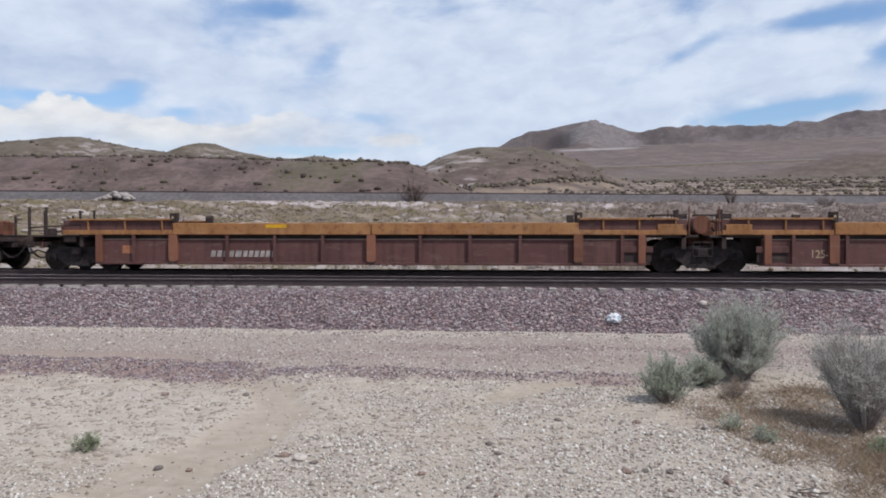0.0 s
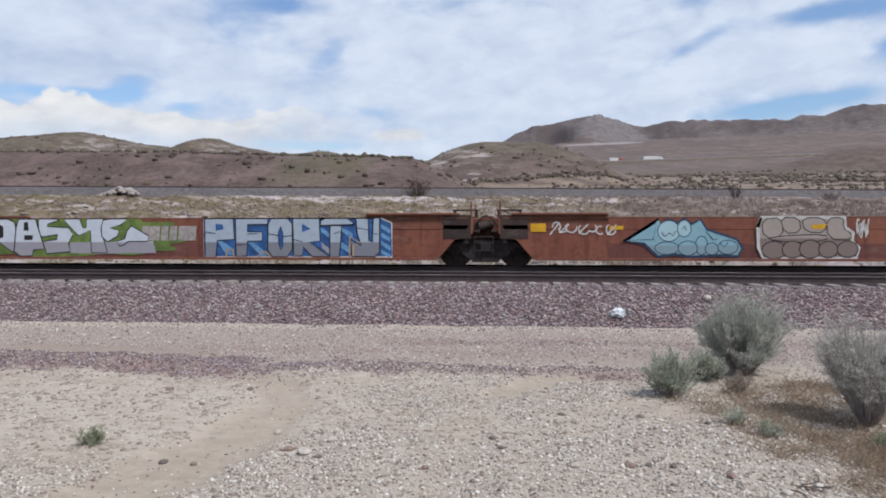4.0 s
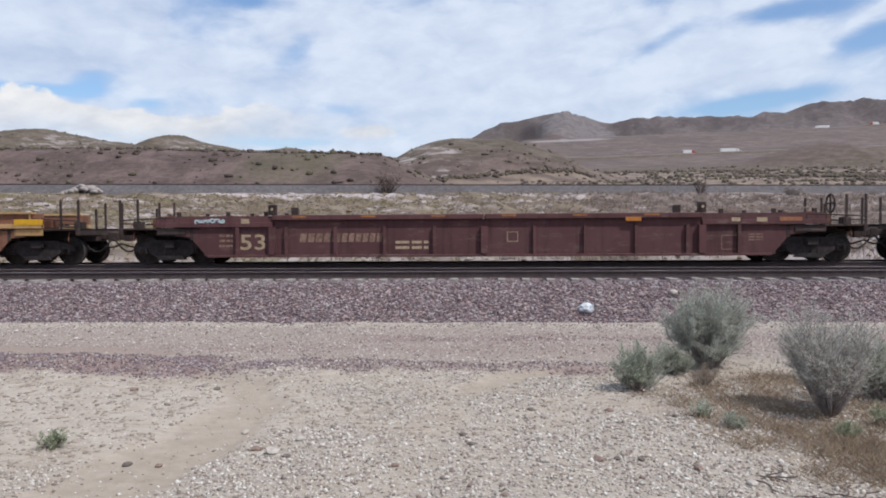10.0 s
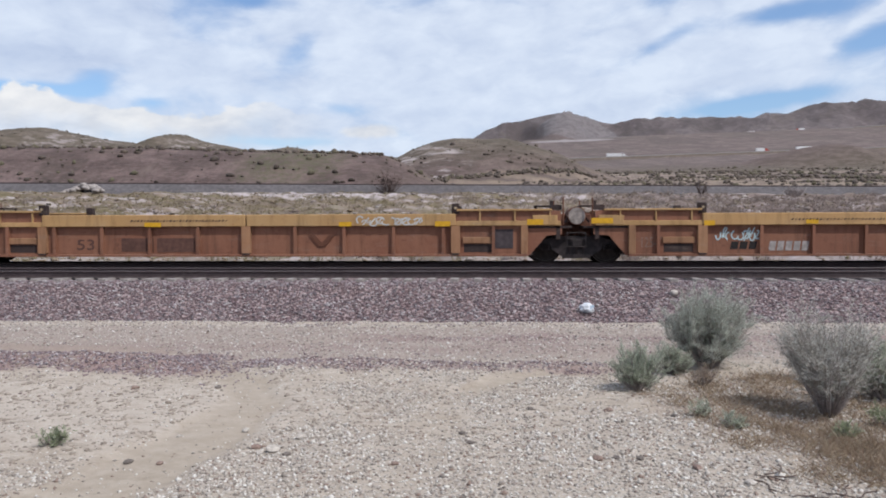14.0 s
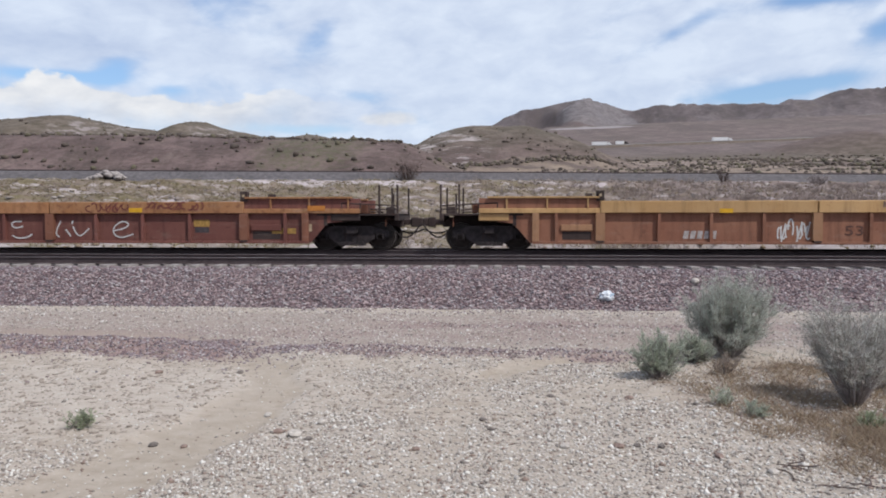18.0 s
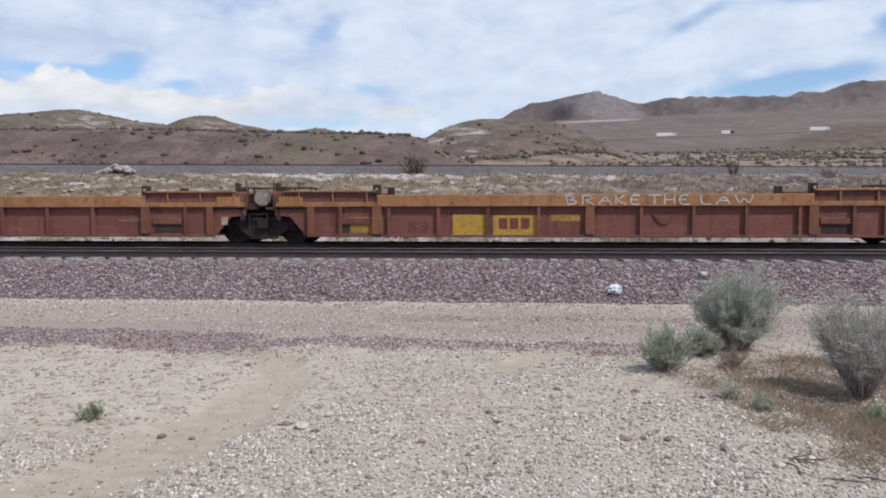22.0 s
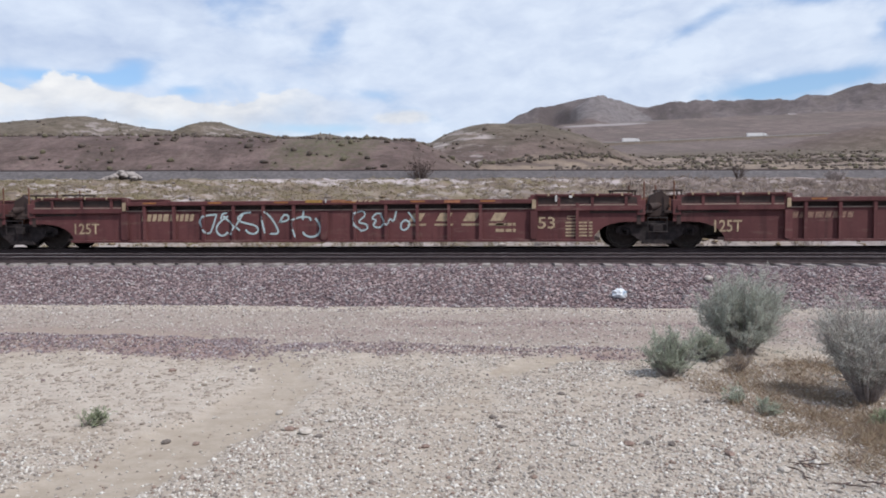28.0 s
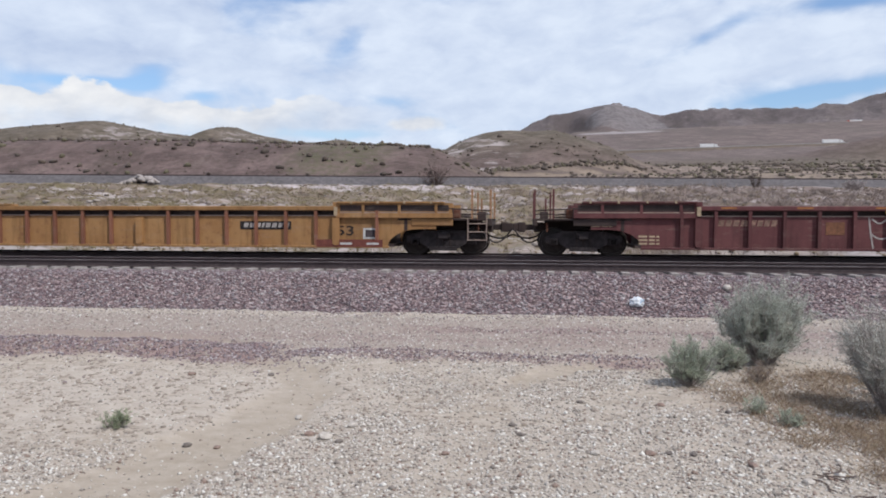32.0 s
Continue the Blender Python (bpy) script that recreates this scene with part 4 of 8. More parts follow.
def coupler(car, x, s):
    """Knuckle coupler with its draft gear, pointing along s."""
    bm = bmesh.new()
    add_box(bm, -0.1, 0.55, -0.09, 0.09, 0.76, 0.94)
    add_box(bm, 0.5, 0.74, -0.16, 0.10, 0.70, 1.0)
    add_box(bm, 0.70, 0.86, -0.17, -0.06, 0.72, 0.98)
    add_box(bm, 0.74, 0.9, 0.02, 0.12, 0.74, 0.96)
    bmesh.ops.bevel(bm, geom=bm.edges[:], offset=0.025, segments=1, affect="EDGES")
    part("coupler", bm, M["end_dark"], car, "sooty knuckle coupler", at=pose(x - s * 0.88, 0, 0, 0, 0, 0 if s > 0 else 180))
    spans = []
    pts = [(x - s * 1.0, 0.35, 0.82)] + [(x - s * (0.85 - 0.12 * k), 0.33 - 0.05 * k, 0.62 - 0.12 * math.sin(0.45 * k)) for k in range(1, 8)]
    for a, b in zip(pts, pts[1:]):
        spans.append((a, b))
    part("air_hose", rod(*spans, r=0.028), M["truck"], car, "sagging black rubber air hose")
    low = [(x - s * (1.0 - 0.14 * k), -0.55, 0.80 - 0.42 * math.sin(0.449 * k)) for k in range(8)]
    part("brake_hose", rod(*zip(low, low[1:]), r=0.026), M["truck"], car, "deep hanging loop of black hose")
    part("draft_box", box(x - s * 0.62, x - s * 1.1, -0.34, 0.34, 0.70, 1.0, 0.03), M["end_dark"], car)
    part("uncoupling_lever", rod(((x - s * 1.0, -1.25, 0.98), (x - s * 0.95, -0.2, 0.92)), ((x - s * 1.0, -1.25, 0.98), (x - s * 1.0, -1.3, 0.72)), r=0.014), M["end_rust"], car)


def side_outline(xl, xr, el, er, arch, zc):
    """The car's side sheet, seen square on: cut away at its ends to clear the wheels."""
    o = []
    if arch:
        o += [(xr - er - 0.15, Z_SILL)]
        for k in range(0, 7):
            a = radians(90 * k / 6)
            o.append((xr - er - 0.1 + 0.95 * (1 - math.cos(a)), Z_SILL + 0.55 * math.sin(a)))
        o += [(xr - er + 1.35, Z_SILL + 0.55), (xr - er + 1.35, zc), (xl + el - 1.35, zc), (xl + el - 1.35, Z_SILL + 0.55)]
        for k in range(6, -1, -1):
            a = radians(90 * k / 6)
            o.append((xl + el + 0.1 - 0.95 * (1 - math.cos(a)), Z_SILL + 0.55 * math.sin(a)))
        o += [(xl + el + 0.15, Z_SILL)]
    else:
        o = [(xr - er, Z_SILL), (xr - er + 0.5, Z_SILL + 0.58), (xr - er + 0.95, Z_SILL + 0.62), (xr - er + 0.95, zc), (xl + el - 0.95, zc), (xl + el - 0.95, Z_SILL + 0.62), (xl + el - 0.5, Z_SILL + 0.58), (xl + el, Z_SILL)]
    return o


POSTS = {}                              # where the upright posts of each car stand
CAR_LABELS = {
    "a": "empty well car with rust-brown panels and orange top chord",
    "b": "empty well car with purple-brown panels and rusted orange chord",
    "y": "empty well car with tan panels and faded yellow top chord",
    "s": "empty smooth-sided brown well car covered in graffiti",
    "m": "empty maroon ribbed well car with white graffiti",
    "d": "empty dark maroon single well car with a big cream 53",
    "g": "empty dirty yellow single well car with dark ends",
}


def well_car(u0, u1, ends, style, label=""):
    """One unit of the train between the rail positions u0 and u1. ends: a joint (A) or a coupler (C) at each end."""
    c, half = (u0 + u1) / 2, (u1 - u0) / 2
    car = thing("well_car", label or CAR_LABELS[style], "freight car", "cars of the train", at=pose(c + travelled(0), TRACK_Y, 0))
    car["rail"] = c
    xl, xr = -half, half
    el, er = (1.4 if ends[0] == "A" else 3.25), (1.4 if ends[1] == "A" else 3.25)
    arch = style in "mg"
    if arch:
        el, er = el + 0.35, er + 0.35
    if style == "b":
        el, er = (1.6 if ends[0] == "A" else 2.75), (1.6 if ends[1] == "A" else 2.75)
    thin = style in "md"
    ribbed = style in "aby"
    panel = M["panel_" + style]
    chord = M[{"a": "chord_a", "b": "chord_b", "y": "chord_y", "s": "panel_s", "m": "panel_m", "d": "panel_d", "g": "panel_g"}[style]]
    gl, gr = xl + (3.55 if ends[0] == "A" else 5.25), xr - (3.55 if ends[1] == "A" else 5.25)     # guide posts
    cl, cr = xl + (0.5 if ends[0] == "A" else 1.75), xr - (0.5 if ends[1] == "A" else 1.75)       # chord ends
    mid = (gl + gr) / 2
    if style == "b":
        out = [(xr - er, Z_SILL), (xr - er, Z_CHORD - 0.13), (xl + el, Z_CHORD - 0.13), (xl + el, Z_SILL)]
    else:
        out = side_outline(xl, xr, el, er, arch, Z_CHORD + (0.07 if style in "mg" else 0.02))
    zt = Z_TOP
    for s in (-1, 1):
        y = s * (1.37 if style == "s" else 1.33)
        face = abs(y) + 0.018
        sheet = part("side_panel", prism(out, y - 0.02, y + 0.02), panel, car)
        # bottom flange
        part("side_sill", box(xl + el + 0.05, xr - er - 0.05, s * 1.36, s * 1.45, Z_SILL - 0.02, Z_SILL + 0.05, 0.008), panel, car)
        # top chord in two lengths with a welded joint at mid-car
        if style == "s":
            part("top_chord", box(gl, gr, s * 1.30, s * 1.40, Z_CHORD, zt, 0.012), chord, car)
            part("top_lip", box(cl, cr, s * 1.27, s * 1.404, zt - 0.03, zt + 0.012, 0.004), M["end_rust"], car)
            # the side is a darker red-brown below z = 0.72
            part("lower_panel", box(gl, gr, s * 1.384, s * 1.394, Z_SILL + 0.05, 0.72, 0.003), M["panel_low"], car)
        else:
            z0 = Z_CHORD + (0.22 if style in "mg" else 0.20 if thin else 0.0)
            for a, b in ((gl, mid - 0.02), (mid + 0.02, gr)):
                part("top_chord", box(a, b, s * 1.27, s * W_OUT, z0, zt, 0.015), chord, car)
            if style in "mg":
                # web behind the slot coloured dark, deepening the shade under the chord
                part("upper_web", box(gl, gr, s * 1.16, s * 1.22, Z_CHORD - 0.1, z0, 0.0), M["end_dark"], car)
                part("panel_rim", box(gl, gr, s * 1.30, s * 1.375, Z_CHORD + 0.05, Z_CHORD + 0.085, 0.006), M["cream_rim"], car)
            elif thin:
                part("upper_web", box(gl, gr, s * 1.30, s * 1.345, Z_CHORD, z0, 0.0), panel, car)
        # raised ends: recessed web under a lip
        for a, b in ((cl, gl), (gr, cr)):
            part("end_chord", box(a, b, s * 1.28, s * (1.402 if style == "s" else W_OUT - 0.03), Z_CHORD, Z_CHORD + 0.14, 0.01), chord, car)
            if style == "d":
                part("end_web", box(a, b, s * 1.28, s * 1.39, Z_CHORD + 0.13, Z_TOP - 0.02), panel, car)
                part("end_rail", box(a + 0.5, b - 0.1, s * 1.12, s * 1.22, Z_END - 0.03, Z_END, 0.004), M["cream_rim"], car, "thin pale rail above the car end")
                for q in (0.6, (b - a) * 0.6, b - a - 0.25):
                    part("rail_foot", box(a + q - 0.05, a + q + 0.05, s * 1.12, s * 1.24, Z_TOP - 0.04, Z_END - 0.03), M["end_dark"], car)
                continue
            part("end_web", box(a, b, s * 1.28, s * (1.37 if style == "s" else 1.39), Z_CHORD + 0.13, Z_END - 0.05), M["panel_" + style] if style != "s" else M["end_rust"], car)
            part("end_lip", box(a + (0.25 if a == cl else 0.03), b - (0.25 if b == cr else 0.03), s * 1.25, s * W_OUT, Z_END - 0.055, Z_END, 0.008), chord, car)
            if ribbed:
                n = 3
                for k in range(n):
                    q = a + (b - a) * (k + 0.7) / n
                    part("web_stiffener", box(q - 0.02, q + 0.02, s * 1.38, s * 1.45, Z_CHORD + 0.13, Z_END - 0.05), chord, car)
        if style == "b":
            # set-back web in near-black, so the slot's shade is in the colour
            part("upper_web", box(xl + el, xr - er, s * 1.18, s * 1.24, Z_CHORD - 0.2, Z_CHORD + 0.05), M["end_dark"], car)
            part("panel_rim", box(xl + el, xr - er, s * 1.30, s * 1.365, Z_CHORD - 0.15, Z_CHORD - 0.12, 0.006), M["cream_rim"], car)
        if ribbed:
            for v, sg, e_kind in ((gl, -1, ends[0]), (gr, 1, ends[1])):
                off = 1.0 if style == "b" else 0.0
                a, b2 = sorted((v + sg * (0.2 + off), v + sg * (1.12 + off)))
                if style == "b" and e_kind == "C":
                    continue
                part("brace_plate", box(a, b2, s * face, s * 1.40, 0.60, 0.78, 0.012), M["post_y"] if style == "y" else panel, car)
                # flat dark sheet on the panel, painted shade of a recess below the brace
                part("dark_recess", box(a + 0.04, b2 - 0.04, s * face, s * (face + 0.004), 0.34, 0.58), M["end_dark"], car)
        # posts
        z_post = Z_CHORD + (0.22 if style in "mg" else 0.0)
        if style != "s":
            pitch = 1.46 if ribbed else 1.46 if style == "d" else 0.93
            xs, k = [], 1
            q = mid + pitch
            while q < xr - er - 0.35:
                xs.append(q)
                q += pitch
            xs += [2 * mid - v for v in xs]
            xs = [v for v in xs if xl + el + 0.3 < v < xr - er - 0.3 and not (style == "m" and 5.18 < v - (xl + xr) / 2 < 5.81) and not (style == "m" and -8.96 < v - (xl + xr) / 2 < -7.01)]
            POSTS[car.name] = [v for v in xs if min(abs(v - gl), abs(v - gr)) >= 0.35]
            for v in xs:
                near_guide = min(abs(v - gl), abs(v - gr)) < 0.35
                if near_guide:
                    continue
                w = 0.045
                part("post", prism([(v - w, Z_SILL + 0.05), (v + w, Z_SILL + 0.05), (v + w, z_post), (v - w, z_post)], s * face, s * 1.45), M["post_a"] if style == "g" else panel, car)
            for v in (gl, mid, gr):
                w = 0.13 if ribbed else 0.10
                o = [(v - w, Z_SILL + 0.10), (v - w * 0.6, Z_SILL + 0.06), (v + w * 0.6, Z_SILL + 0.06), (v + w, Z_SILL + 0.10), (v + w, Z_CHORD), (v - w, Z_CHORD)]
                p = part("pocket_post", prism(o, s * face, s * 1.475), M["post_y"] if style == "y" else M["post_a"] if style in "ab" else panel, car)
                if ribbed:
                    part("pocket_foot", box(v - 0.1, v + 0.1, s * 1.40, s * 1.48, Z_SILL + 0.03, Z_SILL + 0.08), M["end_dark"], p)
            for v in (xl + el + 0.15, xr - er - 0.15) if ribbed else ():
                part("end_post", box(v - 0.10, v + 0.10, s * face, s * 1.455, Z_SILL + 0.05, Z_CHORD, 0.01), M["post_y"] if style == "y" else M["post_a"], car)
        # guide posts that stand up above the chord
        if style in "abyd":
            for v in (gl, gr):
                bm = bmesh.new()
                add_box(bm, v - 0.11, v + 0.11, s * 1.25, s * 1.42, zt, zt + 0.30)
                add_box(bm, v - 0.05, v + 0.05, s * 1.42, s * 1.46, zt + 0.05, zt + 0.26)
                g = part("container_guide", bm, M["end_dark"], car, "dark steel container guide block")
                part("guide_roller", rod(((v, s * 1.44, zt + 0.17), (v, s * 1.475, zt + 0.17)), r=0.04, sides=10), M["cream"], g)
        if style == "s":
            for e_kind, xe, sg in ((ends[0], xl, 1), (ends[1], xr, -1)):
                if e_kind == "A":
                    # darker plate over the side next to the joint
                    part("end_plate", box(xe + sg * 0.42, xe + sg * 1.25, s * 1.30, s * 1.402, 0.84, Z_END - 0.06, 0.01), M["end_dark"], car, "sooty end plate over the bogie")
        if style in "mg":
            for v in (gl, gr):
                g = part("container_guide", box(v - 0.1, v + 0.1, s * 1.25, s * 1.44, zt, zt + 0.12, 0.01), panel, car)
                part("guide_mark", box(v - 0.055, v + 0.055, s * 1.471, s * 1.478, zt - 0.28, zt - 0.02), M["cream"], g)
            for a, b in ((cl, gl), (gr, cr)):
                # thin dark sheet over the web, a recess's shade put into its colour
                part("end_recess", box(a + 0.12, b - 0.12, s * 1.389, s * 1.3925, Z_CHORD + 0.2, Z_END - 0.1), M["end_dark"], car)
                part("end_rim", box(a + 0.12, b - 0.12, s * 1.392, s * 1.435, Z_CHORD + 0.15, Z_CHORD + 0.18, 0.004), M["cream_rim"], car)
                for q in range(3):
                    v = a + (b - a) * (q + 0.75) / 3.2
                    part("web_post", box(v - 0.04, v + 0.04, s * 1.388, s * 1.44, Z_CHORD + 0.14, Z_END - 0.05), panel, car)
                for q in range(4):
                    v = a + (b - a) * (q + 0.6) / 4.4
                    part("lip_clip", box(v - 0.025, v + 0.025, s * 1.44, s * 1.478, Z_END - 0.06, Z_END + 0.02), M["cream"], car)
        if style in "md":
            q = gl + 0.6
            while q < gr - 0.3:
                part("tape", box(q, q + 0.42, s * 1.470, s * 1.4735, zt - 0.075, zt - 0.025), M["orange_strip"], car, "faded orange reflective strip")
                q += 2.05
        if style == "s":
            for v in (gl, gr):
                part("seam", box(v - 0.012, v + 0.012, s * 1.39, s * 1.397, Z_SILL + 0.05, zt - 0.05), panel, car)
    # floor and bulkheads of the well
    part("well_floor", box(xl + el - 0.1, xr - er + 0.1, -1.34, 1.34, Z_SILL + 0.02, Z_SILL + 0.10), M["end_dark"], car)
    for x in (xl + el + 0.2, xr - er - 0.2):
        part("bulkhead", box(x - 0.04, x + 0.04, -1.34, 1.34, Z_SILL + 0.1, Z_CHORD + 0.1), M["end_dark"], car)
    # ends
    for s, kind, x, e in ((-1, ends[0], xl, el), (1, ends[1], xr, er)):
        dark = M["end_dark"]
        if kind == "C":
            part("end_sill", box(x - s * 0.95, x - s * (e - 0.1), -0.35, 0.35, 0.72, 1.08, 0.02), dark, car)
            part("end_deck", box(x - s * 0.60, x - s * (e - 0.2), -1.36, 1.36, Z_CHORD - 0.07, Z_CHORD - 0.01, 0.01), dark, car)
            part("end_beam", box(x - s * 0.60, x - s * 0.72, -1.42, 1.42, Z_CHORD - 0.22, Z_CHORD - 0.01, 0.015), dark, car)
            part("end_apron", box(x - s * 1.75, x - s * (e - 0.62), -1.38, -1.33, Z_CHORD - 0.22, Z_CHORD - 0.02, 0.01), chord if style in "gy" else dark, car)
            part("bolster_plate", box(x - s * (e - 0.4), x - s * (e - 0.5), -1.36, 1.36, 0.75, Z_CHORD, 0.0), dark, car)
            coupler(car, x, s)
            truck(car, x - s * 2.06, 0.42)
            rail_z = Z_CHORD + 0.30
            pole = M["post_y"] if style == "g" else panel if style == "m" else dark
            for off, q, tall in ((0.64, -1.36, 0.84), (0.64, 1.36, 0.84), (1.18, -1.36, 0.84), (1.18, 1.30, 0.84), (1.0, 0.35, 0.62)):
                part("stake", box(x - s * off - 0.028, x - s * off + 0.028, q - 0.03, q + 0.03, Z_CHORD - 0.02, Z_CHORD + tall), pole, car)
            part("handrail", rod(((x - s * 0.64, -1.38, rail_z - 0.08), (x - s * 2.3, -1.38, rail_z)), ((x - s * 1.75, -1.38, Z_CHORD), (x - s * 1.75, -1.38, rail_z)), ((x - s * 2.3, -1.38, Z_CHORD), (x - s * 2.3, -1.38, rail_z)), r=0.022), dark, car)
            part("grab_rail", rod(((x - s * 0.64, -1.38, Z_CHORD + 0.12), (x - s * 1.18, -1.38, Z_CHORD + 0.12)), r=0.02), dark, car)
            part("valve_stand", box(x - s * 0.8, x - s * 1.05, -0.9, -0.6, Z_CHORD - 0.02, Z_CHORD + 0.2, 0.02), dark, car)
            if style == "s":
                bm = bmesh.new()
                add_box(bm, x - s * 0.85 - 0.16, x - s * 0.85 + 0.16, -1.1, -0.7, Z_CHORD, Z_CHORD + 0.42)
                add_rod(bm, (x - s * 1.05, -1.0, Z_CHORD + 0.50), (x - s * 1.75, -1.0, Z_CHORD + 0.66), 0.15, 12)
                add_rod(bm, (x - s * 0.85, -1.05, Z_CHORD + 0.3), (x - s * 0.62, -0.95, Z_CHORD + 0.95), 0.05, 8)
                add_rod(bm, (x - s * 1.75, -1.0, Z_CHORD), (x - s * 1.75, -1.0, Z_CHORD + 0.7), 0.06, 8)
                bmesh.ops.bevel(bm, geom=bm.edges[:], offset=0.008, segments=1, affect="EDGES")
                part("brake_gear", bm, M["end_rust"], car, "rusty hand-brake gear on the end platform")
                part("data_plate", box(x - s * 1.95, x - s * 2.5, -1.412, -1.405, Z_CHORD - 0.05, Z_CHORD + 0.35, 0.004), M["panel_low"], car, "square stencilled plate")
            part("brake_rigging", rod(((x - s * 1.2, -0.9, 1.22), (x - s * 2.6, -0.7, 1.28)), ((x - s * 1.2, -0.4, 1.15), (x - s * 2.5, -0.2, 1.2)), r=0.03), dark, car)
            bm = bmesh.new()
            add_rod(bm, (x - s * 1.9, -0.95, 1.27), (x - s * 2.6, -0.95, 1.27), 0.14, 12)
            part("air_reservoir", bm, M["end_rust"], car, "rusty air reservoir")
            part("valve_box", box(x - s * 1.55, x - s * 1.85, -1.2, -0.8, Z_CHORD, Z_CHORD + 0.26, 0.02), M["end_rust"], car)
            part("end_bracket", prism([(x - s * 1.75, Z_CHORD), (x - s * 2.3, Z_CHORD), (x - s * 2.3, Z_CHORD + 0.36), (x - s * 2.1, Z_CHORD + 0.36)], -1.36, -1.30), M["end_rust"] if style != "y" else M["post_y"], car)
            if s > 0 and style in "sd":
                spokes = []
                for q in range(12):
                    a0, a1 = 6.2832 * q / 12, 6.2832 * (q + 1) / 12
                    spokes.append(((x - s * 1.25, -0.55 + 0.27 * math.cos(a0), 1.72 + 0.27 * math.sin(a0)), (x - s * 1.25, -0.55 + 0.27 * math.cos(a1), 1.72 + 0.27 * math.sin(a1))))
                    if q % 3 == 0:
                        spokes.append(((x - s * 1.25, -0.55, 1.72), spokes[-1][0]))
                spokes.append(((x - s * 1.25, -0.55, 1.05), (x - s * 1.25, -0.55, 1.72)))
                part("brake_wheel", rod(*spokes, r=0.03), dark, car, "spoked hand-brake wheel on a post")
            if style == "g":
                lad = [((x - s * 0.75, -1.43, 0.45), (x - s * 0.75, -1.43, Z_CHORD)), ((x - s * 1.3, -1.43, 0.45), (x - s * 1.3, -1.43, Z_CHORD))]
                lad += [((x - s * 0.75, -1.43, 0.47 + 0.24 * k), (x - s * 1.3, -1.43, 0.47 + 0.24 * k)) for k in range(3)]
                part("step_ladder", rod(*lad, r=0.018), M["cream_rim"], car, "pale steel step ladder")
        else:
            part("end_deck", box(x - s * 0.16, x - s * (e + 0.2), -1.36, 1.36, Z_CHORD - 0.08, Z_CHORD - 0.01, 0.01), dark, car)
            part("bolster_plate", box(x - s * 0.5, x - s * 0.62, -1.36, 1.36, 0.72, Z_CHORD, 0.0), dark, car)
            part("end_frame", box(x - s * 0.16, x - s * 0.5, -0.6, 0.6, 0.8, Z_CHORD + 0.36, 0.03), M["end_rust"], car)
            if s < 0:
                t = truck(car, x, 0.483, "joint_bogie")
                bm = bmesh.new()
                add_box(bm, x - 0.34, x + 0.34, -0.42, 0.42, 0.82, 1.30)
                add_box(bm, x - 0.2, x + 0.26, -0.9, 0.9, 1.25, 1.52)
                bmesh.ops.bevel(bm, geom=bm.edges[:], offset=0.06, segments=2, affect="EDGES")
                part("joint_casting", bm, M["end_rust"], car, "rusty articulated joint between two cars")
                if style in "aby":
                    bm = bmesh.new()
                    add_rod(bm, (x, -1.16, 1.40), (x, -0.3, 1.40), 0.27, 18)
                    tank = part("air_tank", bm, M["end_rust"], car, "rusty air reservoir set across the joint")
                    bm = bmesh.new()
                    add_rod(bm, (x, -1.172, 1.40), (x, -1.155, 1.40), 0.245, 18)
                    part("tank_end", bm, M["dusty_cap"] if style in "ay" else M["end_rust"], tank, "dusty dished end")
                    for q in (-0.62, 0.62):
                        bm = bmesh.new()
                        add_box(bm, x + q - 0.16, x + q + 0.16, -1.3, -1.0, Z_END - 0.02, Z_END + 0.12)
                        add_box(bm, x + q - 0.16, x + q - 0.08, -1.3, -1.0, Z_END + 0.12, Z_END + 0.24)
                        part("corner_box", bm, M["end_dark"], car, "sooty open-topped corner guide")
                    for q in (-0.95, 0.95):
                        part("corner_plate", box(x + q - 0.36, x + q + 0.36, -1.445, -1.39, Z_CHORD + 0.02, Z_CHORD + 0.30, 0.01), chord, car)
                else:
                    bm = bmesh.new()
                    add_rod(bm, (x - 0.22, -1.15, 1.2), (x + 0.2, -1.0, 1.3), 0.12, 12)
                    part("air_tank", bm, M["end_dark"], car, "rusty brake cylinder")
                    for q in (-0.5, 0.5):
                        p = part("corner_block", box(x + q - 0.12, x + q + 0.12, -1.40, -1.2, 0.98, 1.42, 0.015), panel, car)
                        part("corner_slot", box(x + q - 0.05, x + q + 0.05, -1.404, -1.398, 1.04, 1.16), M["end_dark"], p)
                    if style == "m":
                        part("rigging_cover", prism([(x - 0.30, 0.95), (x + 0.3, 0.95), (x + 0.34, 1.5), (x + 0.1, 1.68), (x - 0.2, 1.55)], -1.15, -0.9), M["end_dark"], car, "sooty plate over the joint")
                hose = [(x - 0.35 + 0.09 * q, -1.1, 1.2 + 0.32 * math.sin(0.39 * q)) for q in range(9)]
                part("joint_hose", rod(*zip(hose, hose[1:]), r=0.025), M["truck"], car, "looping black brake hose")
                lad = [((x + 0.22, -1.42, 0.48), (x + 0.22, -1.42, 0.92)), ((x - 0.32, -1.42, 0.48), (x - 0.32, -1.42, 0.92))]
                lad += [((x - 0.32, -1.42, q), (x + 0.22, -1.42, q)) for q in (0.50, 0.72, 0.9)]
                part("crossover_step", rod(*lad, r=0.016), M["truck"], car)
            spans = [((x - s * 0.42, -1.36, Z_CHORD), (x - s * 0.42, -1.36, Z_CHORD + 0.82)), ((x - s * 0.42, 1.36, Z_CHORD), (x - s * 0.42, 1.36, Z_CHORD + 0.82))]
            part("stake", rod(spans[0], r=0.022), M["end_rust"], car)
            part("stake", rod(spans[1], r=0.022), M["end_rust"], car)
